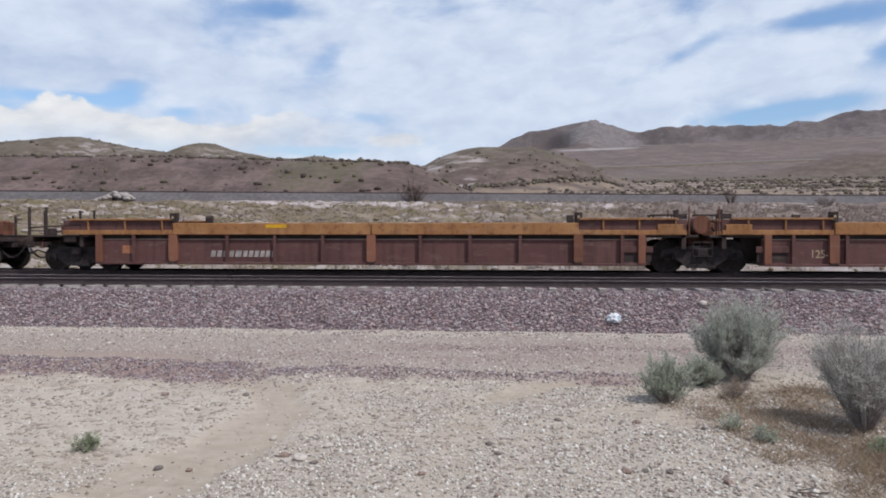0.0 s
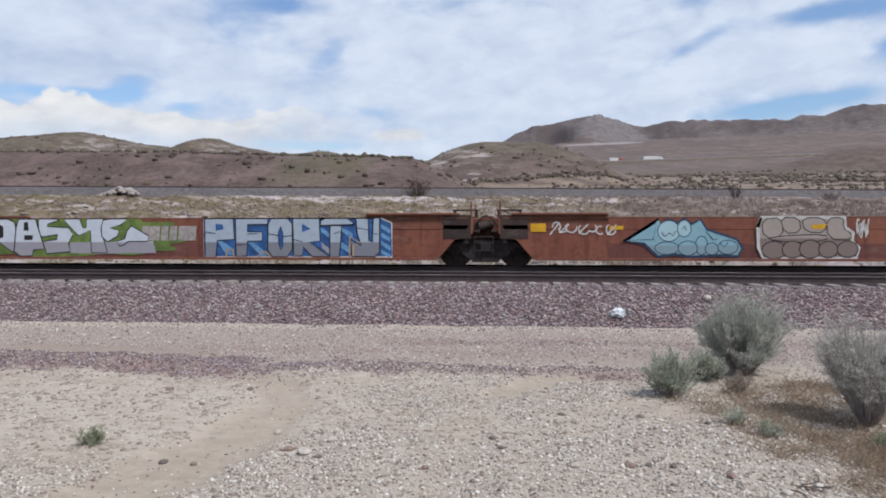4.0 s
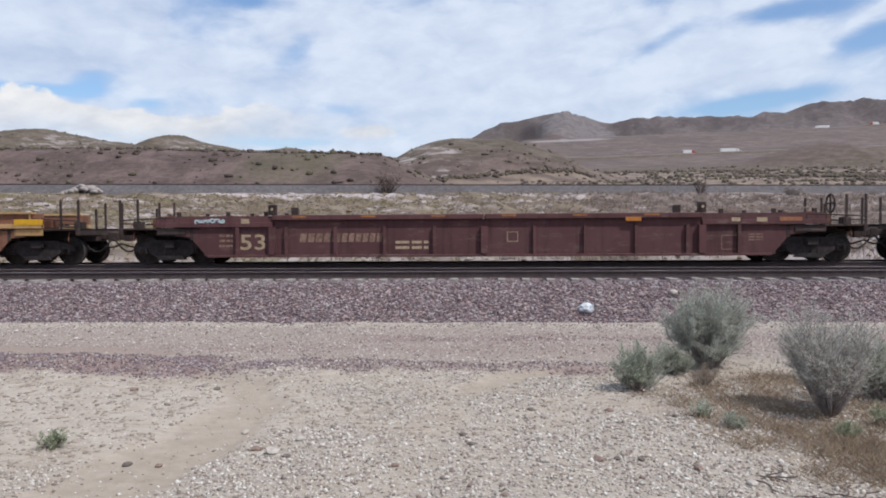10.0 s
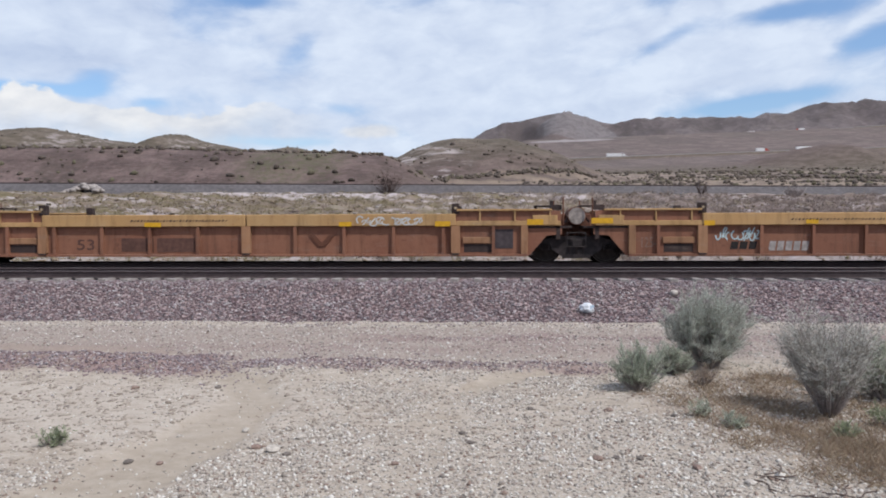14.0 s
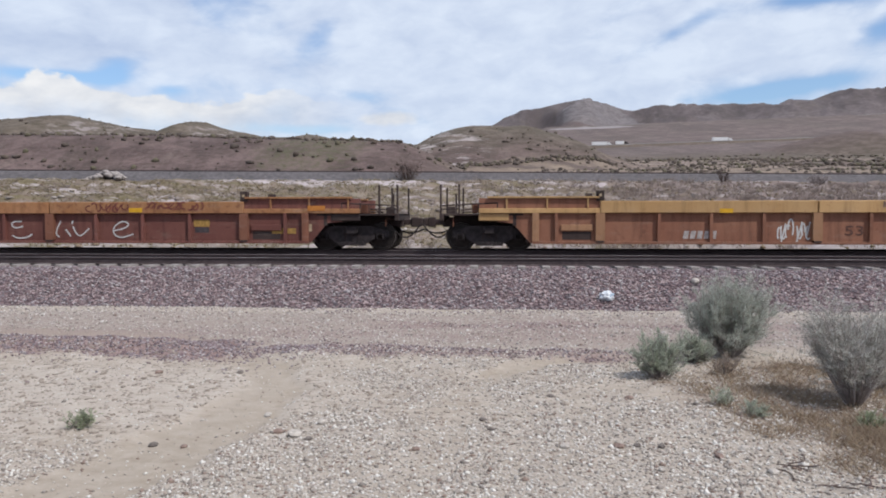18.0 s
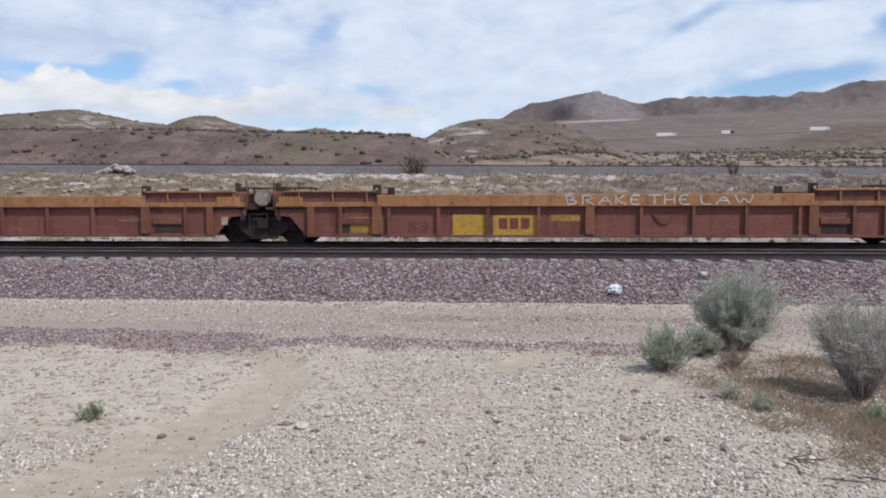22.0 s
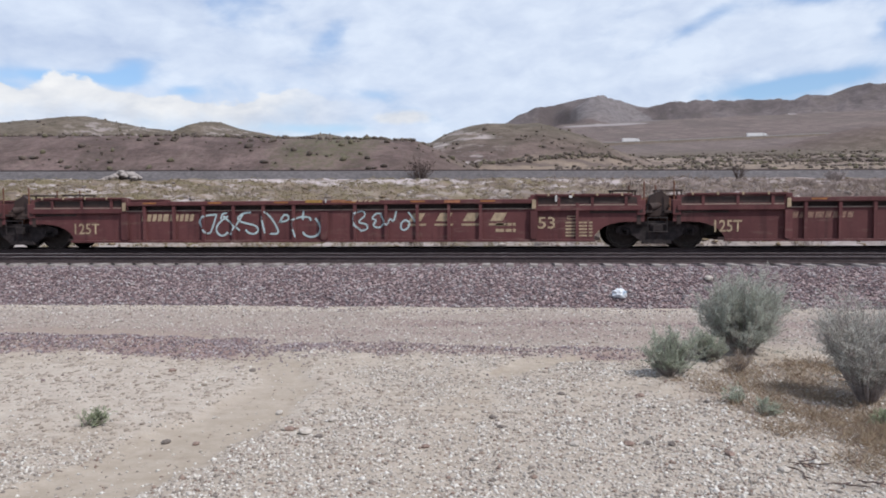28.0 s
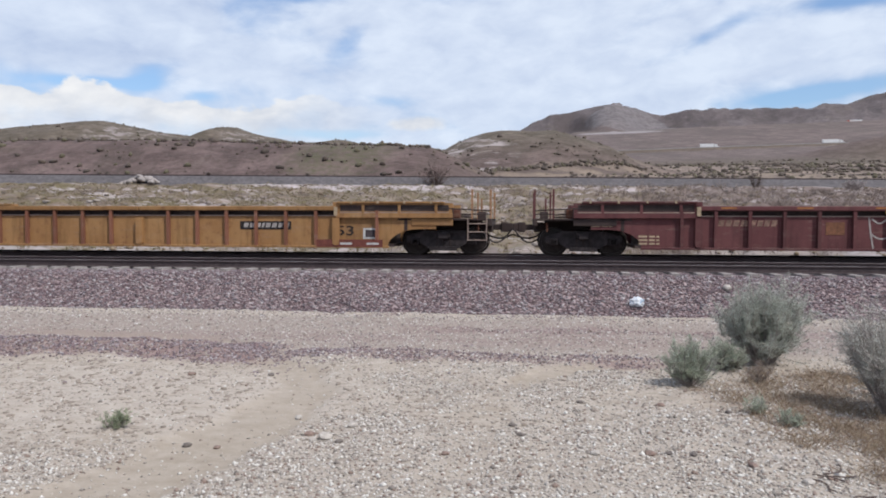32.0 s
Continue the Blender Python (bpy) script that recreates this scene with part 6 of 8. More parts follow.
def slope_cover():
    r = np.random.RandomState(101)
    n = 30000
    y = 28 + 56 * r.uniform(0, 1, n) ** 0.8
    x = r.uniform(-1, 1, n) * (0.72 * y) - 0.045 * y
    ok = (y < far_track_y(x) - 4.2)
    dens = 0.5 + 0.5 * waves(x, y, 103, 7, 3) + 0.25 * smooth(0, -25, x)
    ok &= r.uniform(0, 1, n) < np.clip(dens, 0.06, 1)
    x, y = x[ok], y[ok]
    s = r.uniform(0.05, 0.15, len(x)) * (1 + 1.2 * r.uniform(0, 1, len(x)) ** 10)
    ob = scatter_mesh("scrub", np.stack([x, y, ground_z(x, y) + s * 0.15], -1), s, M["scrub"], 104, (0.3, 0.6), 0)
    tagged(ob, "dry tan and olive scrub covering the slope", "scrub", kind="stuff")
    # dry tufts to the left, bare purple-brown brush to the right
    for name, count, side, tall, wide, mat, label in (("grass_tufts", 2600, -1, 0.34, 0.20, "tuft", "olive and straw-coloured grass tufts on the slope"), ("bare_brush", 1500, 1, 0.75, 0.30, "brush", "bare purple-brown brush on the slope")):
        y = 30 + 50 * r.uniform(0, 1, count * 3) ** 0.75
        x = r.uniform(-1, 1, count * 3) * (0.70 * y) - 0.045 * y
        ok = (y < far_track_y(x) - 4.4) & (r.uniform(0, 1, count * 3) < np.clip(0.35 + 0.6 * waves(x, y, 111, 9, 3) + side * np.clip((x - 4) / 30, -0.6, 0.6), 0.02, 1))
        x, y = x[ok], y[ok]
        i = r.randint(0, len(x), count * 16)
        p = np.stack([x[i] + r.normal(size=len(i)) * wide, y[i] + r.normal(size=len(i)) * wide], -1)
        d = np.concatenate([r.normal(size=(len(i), 2)) * 0.55, r.uniform(0.5, 1.0, (len(i), 1))], 1)
        z = ground_z(p[:, 0], p[:, 1])
        me = blades_mesh(name, np.concatenate([p, z[:, None] - 0.03], 1), d, r.uniform(0.5, 1.1, len(i)) * tall, r.uniform(0.02, 0.04, len(i)), M[mat], 112)
        tagged(new(name, me), label, "brush", kind="stuff")
    n = 5000
    y = 32 + 48 * r.uniform(0, 1, n) ** 0.7
    x = r.uniform(-1, 1, n) * (0.72 * y) - 0.045 * y
    ok = (y < far_track_y(x) - 3.6) & (waves(x, y, 105, 8, 3) > 0.12)
    x, y = x[ok], y[ok]
    s = 0.07 + 0.4 * r.uniform(0, 1, len(x)) ** 2.2
    ob = scatter_mesh("rocks", np.stack([x, y, ground_z(x, y) + s * 0.05], -1), s, M["outcrop"], 106, (0.25, 0.55), 1)
    tagged(ob, "pale weathered rocks breaking through the slope", "rocks", kind="stuff")
    # dark bushes dotted over the hills
    n = 60000
    y = 95 + 440 * r.uniform(0, 1, n) ** 1.2
    x = r.uniform(-1, 1, n) * (0.74 * y) - 0.045 * y
    right = smooth(5, 40, x)
    dens = 0.09 + 0.12 * waves(x, y, 107, 30, 3) + right * (0.55 * np.clip(waves(x * 0.35, y, 108, 34, 3) * 2.4 - 0.9, -0.6, 1) - 0.08)
    ok = (y > far_track_y(x) + 9) & (r.uniform(0, 1, n) < np.clip(dens, 0.03, 1))
    x, y = x[ok], y[ok]
    # a dark line of brush along the bench where the two left hills meet, one at the foot of the middle hill, and thickets on the plain
    bx = r.uniform(-125, -16, 420)
    lx = r.uniform(-14, 34, 420)
    cx, cy = r.uniform(20, 175, (44, 1)), r.uniform(140, 420, (44, 1))
    tx, ty = r.normal(0, 1, (44, 45)), r.normal(0, 1, (44, 45))
    x = np.concatenate([x, bx, lx, (cx + 11 * tx).ravel()])
    y = np.concatenate([y, 149 + 0.02 * bx + r.normal(0, 2.5, 420), np.interp(lx, [-14, -7, 8, 34], [186, 193, 197, 214]) + r.normal(0, 1.2, 420), (cy + 5 * ty).ravel()])
    far_left = (y > 230) & (x < 20)
    ok = ~far_left | (r.uniform(0, 1, len(x)) < 0.35)
    x, y = x[ok], y[ok]
    s = (0.25 + 0.6 * r.uniform(0, 1, len(x)) ** 2) * (1 + 0.7 * ((y > 250) & (x > 60)))
    ob = scatter_mesh("hill_bushes", np.stack([x, y, ground_z(x, y) + s * 0.25], -1), s, M["hillscrub"], 109, (0.5, 0.95), 1)
    tagged(ob, "dark low bushes dotted over the brown hills", "bushes", kind="stuff")


slope_cover()


M["heap"] = plain("pale_broken_rock", (0.37, 0.335, 0.315), 0.9, 0, 0.25, 3.0, 0.5)


def heap_spot(r):
    x, y = r.uniform(-1.7, 1.7), r.uniform(-0.7, 0.7)
    return x, y, max(0.0, (1 - abs(x - 0.4) / 2.1) * (1 - abs(y) / 0.9)) * 0.9


def boulder_heap(x, y):
    ob = thing("boulder_heap", "heap of pale broken rock beside the far track", "rocks", at=pose(x, y, gz(x, y)))
    r = random.Random(6)
    for i in range(60):
        s = r.uniform(0.12, 0.42)
        bm = bmesh.new()
        bmesh.ops.create_icosphere(bm, subdivisions=2, radius=s)
        for v in bm.verts:
            v.co *= 1 + 0.35 * noise.noise(v.co * 2 + Vector((i * 7, 0, 0)))
            v.co.z *= 0.7
        part("boulder", bm, M["heap"], ob, at=pose(*heap_spot(r)))


boulder_heap(-39.8, 72.5)

# ================= two roads across the mountain side, with lorries =================
M["road"] = plain("pale_road", (0.24, 0.22, 0.20), 0.9, 0, 0.1, 0.5)
M["guard"] = plain("galvanised_guard_rail", (0.36, 0.35, 0.34), 0.7, 0.2, 0.1, 0.5)
M["road_bank"] = plain("brown_road_bank", (0.155, 0.122, 0.098), 0.95, 0, 0.3, 0.3)
M["lorry_white"] = plain("white_lorry_paint", (0.80, 0.80, 0.80), 0.5, 0, 0.06, 1.0)
M["lorry_dark"] = plain("dark_rubber", (0.03, 0.03, 0.03), 0.8)
M["lorry_red"] = plain("red_lorry_paint", (0.45, 0.10, 0.08), 0.5, 0, 0.1, 1.0)


def road_low(x):
    return 71.2 + 0.0285 * (x - 106.5)


def road_high(x):
    return 136.0 + 0.058 * (min(x, 620) - 378) + 0.03 * max(0.0, x - 620)


def build_road(y, level, x0, x1, label):
    bm = bmesh.new()
    xs = np.linspace(x0, x1, 60)
    prof = [(-14, -4.5), (-6.5, -0.9), (-5.5, 0), (5.5, 0.0), (6, -0.3), (14, -4.5)]
    rows = [[bm.verts.new((x, y + o, level(x) + z)) for o, z in prof] for x in xs]
    for a, b in zip(rows, rows[1:]):
        for i in range(len(prof) - 1):
            bm.faces.new((a[i], b[i], b[i + 1], a[i + 1]))
    me = mesh_of("highway", bm, M["road"])
    me.materials.append(M["road_bank"])
    for p in me.polygons:
        p.material_index = 0 if p.normal.z > 0.995 else 1
    road = tagged(new("highway", me), label, "road", kind="structure")
    rail = bmesh.new()
    for a, b in zip(xs, xs[1:]):
        v = [rail.verts.new((q, y - 5.4 + d, level(q) + h)) for q in (a, b) for d, h in ((0, 0), (0.3, 0), (0.3, 0.75), (0, 0.75))]
        for i in range(4):
            rail.faces.new((v[i], v[(i + 1) % 4], v[4 + (i + 1) % 4], v[4 + i]))
    part("guard_rail", rail, M["guard"], road, "pale guard rail along the highway")
    return road


build_road(750, road_low, -330, 900, "pale highway cut across the lower mountain slope")
build_road(1100, road_high, -600, 1700, "pale highway high on the mountain slope")


def lorry(x, y, z, face, colour, label, length=15.0):
    ob = thing("lorry", label, "lorry", "lorries on the highways", at=pose(x, y, z, 0, 0, 0 if face > 0 else 180))
    part("trailer", box(-length / 2, length / 2, -1.3, 1.3, 1.1, 4.2, 0.06), M["lorry_white"], ob, "white box trailer")
    cab = prism([(length / 2 + 0.8, 0.6), (length / 2 + 5.2, 0.6), (length / 2 + 5.2, 1.7), (length / 2 + 3.6, 1.9), (length / 2 + 3.2, 3.2), (length / 2 + 2.4, 3.8), (length / 2 + 0.8, 3.9)], -1.2, 1.2)
    part("cab", cab, M[colour], ob)
    for q in (-length / 2 + 1.2, -length / 2 + 2.5, length / 2 + 0.2, length / 2 + 1.4, length / 2 + 4.4):
        part("wheel", rod(((q, -1.25, 0.52), (q, 1.25, 0.52)), r=0.52, sides=14), M["lorry_dark"], ob)
    return ob


# position on the road at 13 s, speed, which road
LORRIES = []
for x13, v, low, colour, ln in ((305, 18.1, True, "lorry_white", 15), (263, 17.5, True, "lorry_red", 8), (115.6, 20.8, True, "lorry_white", 15), (34, 13.6, True, "lorry_white", 15), (5, 23.4, True, "lorry_dark", 8), (-108, 15.0, True, "lorry_white", 13),
                              (428, -25.5, False, "lorry_white", 16), (838, -29.0, False, "lorry_white", 16), (975, -27.0, False, "lorry_red", 16), (497, -27.0, False, "lorry_red", 8)):
    yy, level = (750, road_low) if low else (1100, road_high)
    o = lorry(x13 - 13 * v, yy, level(x13 - 13 * v), 1 if v > 0 else -1, colour, "white articulated lorry on the distant highway" if ln > 12 else "short white lorry on the distant highway", ln)
    LORRIES.append((o, x13, v, yy, level))

# ================= paint on the cars: graffiti, numbers, plates, tape =================


def two_tone(name, top, low, level):
    """Spray paint that changes from one colour to another at a height."""
    mat, node = material(name)
    mix, step, nz = mixer(node)
    p = node("ShaderNodeNewGeometry").outputs["Position"]
    z = node("ShaderNodeSeparateXYZ", ins={0: p}).outputs[2]
    ob = node("ShaderNodeTexCoord").outputs["Object"]
    n = nz(ob, 6, 5, 0.65)
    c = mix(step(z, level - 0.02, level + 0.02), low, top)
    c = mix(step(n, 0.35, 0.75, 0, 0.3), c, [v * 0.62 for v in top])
    return finish(mat, node, c, 0.7, 0, n, 0.1, 0.01)


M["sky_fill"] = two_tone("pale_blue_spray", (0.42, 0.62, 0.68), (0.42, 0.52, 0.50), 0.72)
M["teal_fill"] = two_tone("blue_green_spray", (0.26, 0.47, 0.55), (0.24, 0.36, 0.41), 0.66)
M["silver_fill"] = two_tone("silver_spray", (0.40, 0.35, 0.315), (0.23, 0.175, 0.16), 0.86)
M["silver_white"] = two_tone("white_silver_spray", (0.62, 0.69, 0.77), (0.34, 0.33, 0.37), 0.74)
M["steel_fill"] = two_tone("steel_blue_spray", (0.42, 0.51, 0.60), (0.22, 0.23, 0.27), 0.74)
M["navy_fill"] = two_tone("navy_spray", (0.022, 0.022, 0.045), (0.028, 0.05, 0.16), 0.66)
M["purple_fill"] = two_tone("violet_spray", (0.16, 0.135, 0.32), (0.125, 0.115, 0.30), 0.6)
M["green_fill"] = plain("leaf_green_spray", (0.16, 0.24, 0.06), 0.7, 0, 0.35, 4)
M["blue_fill"] = plain("bright_blue_spray", (0.045, 0.15, 0.42), 0.7, 0, 0.5, 3.5)
M["green_white"] = plain("mint_spray", (0.42, 0.52, 0.36), 0.7, 0, 0.2)
M["teal_white"] = plain("pale_aqua_spray", (0.50, 0.64, 0.66), 0.7, 0, 0.2)
M["stencil"] = plain("worn_white_stencil", (0.42, 0.385, 0.365), 0.85, 0, 0.3)
M["sky_stripe"] = plain("light_blue_spray", (0.16, 0.36, 0.60), 0.7, 0, 0.3)
M["ink"] = plain("black_spray", (0.02, 0.02, 0.022), 0.7, 0, 0.3)
M["navy"] = plain("dark_blue_spray", (0.03, 0.06, 0.12), 0.7, 0, 0.3)
M["faded_orange"] = plain("faded_orange_plate", (0.40, 0.17, 0.09), 0.8, 0, 0.25)
M["orange_tape"] = plain("orange_reflective_tape", (0.52, 0.20, 0.04), 0.6, 0, 0.2)
M["cream_dim"] = plain("worn_cream_paint", (0.27, 0.17, 0.13), 0.85, 0, 0.4, 12)
M["yellow_dim"] = plain("worn_yellow_stencil", (0.40, 0.24, 0.07), 0.85, 0, 0.3, 12)
M["yellow_faint"] = plain("faint_ochre_square", (0.22, 0.10, 0.055), 0.85, 0, 0.3, 12)
M["yellow_panel"] = plain("yellow_logo_panel", (0.50, 0.31, 0.06), 0.8, 0, 0.25, 6)
M["red_mark"] = plain("brown_red_paint", (0.19, 0.06, 0.045), 0.8, 0, 0.25)
M["slate"] = plain("dark_repaint", (0.075, 0.06, 0.065), 0.85, 0, 0.25)
M["panel_shadow"] = plain("brown_repaint", (0.13, 0.065, 0.05), 0.85, 0, 0.25)


def fitted(name, words, x0, x1, z0, z1, mat, fat=0.0, shear=0.0, gap=1.0):
    """Lettering scaled to fill a box."""
    me = text_mesh(name, words, 1.0, mat, fat=fat, shear=shear, gap=gap)
    co = np.array([v.co[:] for v in me.vertices])
    lo, hi = co.min(0), co.max(0)
    sx, sz = (x1 - x0) / (hi[0] - lo[0]), (z1 - z0) / (hi[2] - lo[2])
    me.transform(Matrix.Translation((x0, 0, z0)) @ Matrix.Diagonal((sx, 1, sz, 1)) @ Matrix.Translation((-lo[0], 0, -lo[2])))
    return me


def ribbon(car, lines, width, mat, y, name="graffiti", label=""):
    """Spray-can strokes: flat ribbons along polylines, each stroke a piece of its own."""
    first = None
    for k, pts in enumerate(lines):
        bm = bmesh.new()
        pts = [Vector((p[0], 0, p[1])) for p in pts]
        vs = []
        for i, p in enumerate(pts):
            d = (pts[min(i + 1, len(pts) - 1)] - pts[max(i - 1, 0)])
            d.normalize()
            n = Vector((-d.z, 0, d.x)) * width / 2
            vs.append((bm.verts.new(p + n + Vector((0, y - 0.0004 * k, 0))), bm.verts.new(p - n + Vector((0, y - 0.0004 * k, 0)))))
        for a, b in zip(vs, vs[1:]):
            bm.faces.new((a[0], a[1], b[1], b[0]))
        bmesh.ops.recalc_face_normals(bm, faces=bm.faces[:])
        ob = part(name if first is None else "stroke", bm, M[mat], first or car, label if first is None else "")
        first = first or ob
    return first


def blob_outline(x0, x1, z0, z1, lobes, seed, n=90, depth=0.12):
    r = random.Random(seed)
    ph = r.uniform(0, 6)
    out = []
    for i in range(n):
        a = 6.28319 * i / n
        k = 1 - depth + depth * abs(math.sin(lobes * a / 2 + ph)) + 0.04 * math.sin(3 * a + ph)
        c, s = math.cos(a), math.sin(a)
        c, s = math.copysign(abs(c) ** 0.6, c), math.copysign(abs(s) ** 0.6, s)
        out.append(((x0 + x1) / 2 + (x1 - x0) / 2 * c * k, min(max((z0 + z1) / 2 + (z1 - z0) / 2 * s * k, 0.27), 1.45)))
    return out


def sheet(car, outline, mat, y, name="graffiti", label=""):
    bm = bmesh.new()
    f = bm.faces.new([bm.verts.new((x, y, z)) for x, z in outline])
    f.normal_update()
    bmesh.ops.triangulate(bm, faces=[f])
    return part(name, bm, M[mat], car, label)


def in_box(lines, x0, x1, z0, z1):
    return [[(x0 + (x1 - x0) * u, z0 + (z1 - z0) * v) for u, v in line] for line in lines]


def arc(cx, cz, rx, rz, a0, a1, n=10):
    return [(cx + rx * math.cos(radians(a0 + (a1 - a0) * i / n)), cz + rz * math.sin(radians(a0 + (a1 - a0) * i / n))) for i in range(n + 1)]


def scribble(x0, x1, z0, z1, n, seed):
    r = random.Random(seed)
    lines = []
    for i in range(n):
        u = x0 + (x1 - x0) * (i + 0.5) / n
        w = (x1 - x0) / n * 1.15
        a = r.uniform(0, 360)
        lines.append(arc(u + r.uniform(-0.2, 0.2) * w, (z0 + z1) / 2 + r.uniform(-0.15, 0.15) * (z1 - z0), w * r.uniform(0.35, 0.6), (z1 - z0) * r.uniform(0.25, 0.45), a, a + r.uniform(150, 300), 9))
        if r.random() < 0.6:
            lines.append([(u - w * 0.4, z0 + r.uniform(0, 0.3) * (z1 - z0)), (u + w * 0.45, z1 - r.uniform(0, 0.25) * (z1 - z0))])
    return lines


LAYER = {}


def shape(car, pts, fill, edge="", rim=0.03, soft=0, label="part of a sprayed graffiti piece"):
    """One filled form of a graffiti piece on a smooth car side, with its outline."""
    for _ in range(soft):
        pts = [q for a, b in zip(pts, pts[1:] + pts[:1]) for q in ((0.75 * a[0] + 0.25 * b[0], 0.75 * a[1] + 0.25 * b[1]), (0.25 * a[0] + 0.75 * b[0], 0.25 * a[1] + 0.75 * b[1]))]
    LAYER[car.name] = LAYER.get(car.name, 0) + 1
    y = -1.408 - 0.0009 * LAYER[car.name]
    ob = sheet(car, pts, fill, y, "graffiti", label)
    if edge:
        ribbon(ob, [pts + pts[:2]], rim, edge, y - 0.0004, "graffiti_outline")


def oval(cx, cz, rx, rz, n=18):
    return [(cx + rx * math.cos(6.28319 * i / n), cz + rz * math.sin(6.28319 * i / n)) for i in range(n)]


def stroke(car, lines, width, mat):
    LAYER[car.name] = LAYER.get(car.name, 0) + 1
    ribbon(car, lines, width, mat, -1.408 - 0.0009 * LAYER[car.name], label="sprayed line")


# spray-painted signs, letter by letter, on grids of their own
SCRIPT = [[(205, 100), (150, 105), (115, 130), (120, 165), (165, 228), (190, 160), (205, 100)], [(265, 110), (215, 150), (200, 190), (215, 220), (240, 228), (265, 205)], [(228, 128), (235, 95), (260, 92)], [(240, 110), (325, 195)], [(345, 95), (275, 220)]]
SCRIPT += [[(385, 88), (335, 95), (310, 130), (345, 150), (410, 165), (425, 195), (400, 218), (370, 210), (355, 190)], [(440, 110), (460, 212)], [(455, 85), (490, 120), (535, 215), (480, 215)], [(530, 150), (555, 100), (580, 110), (575, 140), (530, 145)]]
SCRIPT += [[(600, 130), (595, 170), (615, 235)], [(600, 135), (640, 115), (690, 120), (690, 140)], [(655, 80), (650, 135)], [(715, 125), (742, 175), (735, 215), (700, 238), (660, 225), (650, 205)]]
TAG_B = [[(925, 105), (920, 160), (965, 205)], [(925, 115), (970, 95), (990, 120), (940, 160), (990, 165), (1000, 190), (965, 205), (925, 170)], [(1070, 115), (1040, 110), (1015, 140), (1045, 145), (1020, 175), (1055, 190), (1080, 165)]]
TAG_B += [[(1065, 120), (1095, 185), (1110, 135), (1130, 160), (1145, 100)], [(1190, 145), (1165, 165), (1170, 200), (1200, 195), (1215, 160), (1190, 145)], [(1205, 105), (1240, 155)]]
FREDS = [[(425, 155), (435, 230), (450, 310)], [(440, 165), (480, 192), (515, 168)], [(440, 240), (480, 265), (530, 255)], [(550, 245), (575, 175), (610, 285)], [(575, 180), (640, 155), (672, 185), (660, 225), (620, 250), (600, 235)], [(625, 250), (725, 280)]]
FREDS += [[(745, 200), (790, 235), (815, 225), (815, 195)], [(800, 155), (765, 175), (755, 215), (790, 255), (840, 275), (875, 250), (870, 210)], [(845, 195), (885, 180)], [(860, 190), (935, 280)], [(912, 258), (945, 275)]]
FREDS += [[(960, 240), (1010, 230), (1060, 205), (1105, 185), (1135, 185)], [(1105, 190), (1105, 245), (1060, 275), (985, 285)], [(1050, 180), (1100, 185)]]
GLYPHS = [[(888, 120), (900, 142)], [(920, 120), (937, 128), (925, 142)], [(885, 165), (905, 182), (935, 180), (958, 162)], [(1070, 110), (1050, 150), (1062, 175), (1085, 178)], [(1090, 155), (1105, 145), (1130, 165), (1150, 170), (1168, 150)], [(1075, 125), (1100, 115)]]
GLYPHS += [[(1280, 108), (1245, 108), (1235, 125), (1255, 140), (1285, 130)], [(1240, 172), (1260, 185), (1300, 182), (1322, 165)], [(1440, 108), (1422, 145), (1420, 170), (1435, 178)], [(1460, 145), (1480, 175)], [(1490, 130), (1500, 160), (1520, 178), (1555, 140)], [(1490, 105), (1485, 120)]]
GLYPHS += [[(1655, 150), (1700, 140), (1720, 120), (1695, 105), (1660, 125), (1650, 160), (1680, 185), (1735, 165)]]
CASMO = [[(48 + 33 * math.cos(0.45 * k), 120 + 32 * math.sin(0.45 * k)) for k in range(15)], [(35, 105), (38, 140)], [(40, 105), (60, 110), (60, 125), (42, 130)], [(140, 155), (155, 115), (165, 82), (180, 115), (192, 155)], [(150, 130), (185, 130)]]
CASMO += [[(285, 95), (260, 88), (240, 105), (250, 125), (280, 135), (288, 155), (270, 170), (245, 155)], [(360, 85), (370, 160)], [(362, 90), (380, 70), (395, 100), (385, 155)], [(395, 85), (405, 160)], [(400, 90), (420, 85), (432, 120), (430, 160)]]
CASMO += [[(525, 85), (490, 90), (485, 115), (500, 130), (520, 110), (500, 95)], [(470, 120), (468, 150), (490, 170), (515, 165), (525, 140), (510, 125)], [(545, 70), (538, 95), (550, 105), (540, 120), (552, 140)]]
TRIOX = [[(920, 68), (965, 65)], [(945, 66), (935, 100)], [(972, 70), (962, 100)], [(972, 70), (995, 72), (990, 85), (968, 88)], [(975, 88), (1000, 102)], [(1010, 70), (1005, 100)], [(1030, 70), (1022, 100), (1045, 100)]]
TRIOX += [[(1070 + 16 * math.cos(0.5 * k), 84 + 14 * math.sin(0.5 * k)) for k in range(14)], [(1080, 95), (1095, 104)], [(1100, 68), (1140, 102)], [(1150, 68), (1095, 104)], [(1150, 70), (1175, 68)]]
BRAKE = [[(0, 0), (2, 10)], [(0, 0), (7, 1), (7, 4), (1, 5), (9, 6), (9, 9), (2, 10)], [(14, 0), (14, 10)], [(14, 0), (22, 1), (21, 5), (15, 5), (23, 10)], [(27, 10), (32, 0), (37, 10)], [(29, 6), (35, 6)], [(41, 0), (41, 10)], [(48, 0), (41, 5), (49, 10)], [(60, 0), (53, 0), (53, 10), (60, 10)], [(53, 5), (58, 5)]]
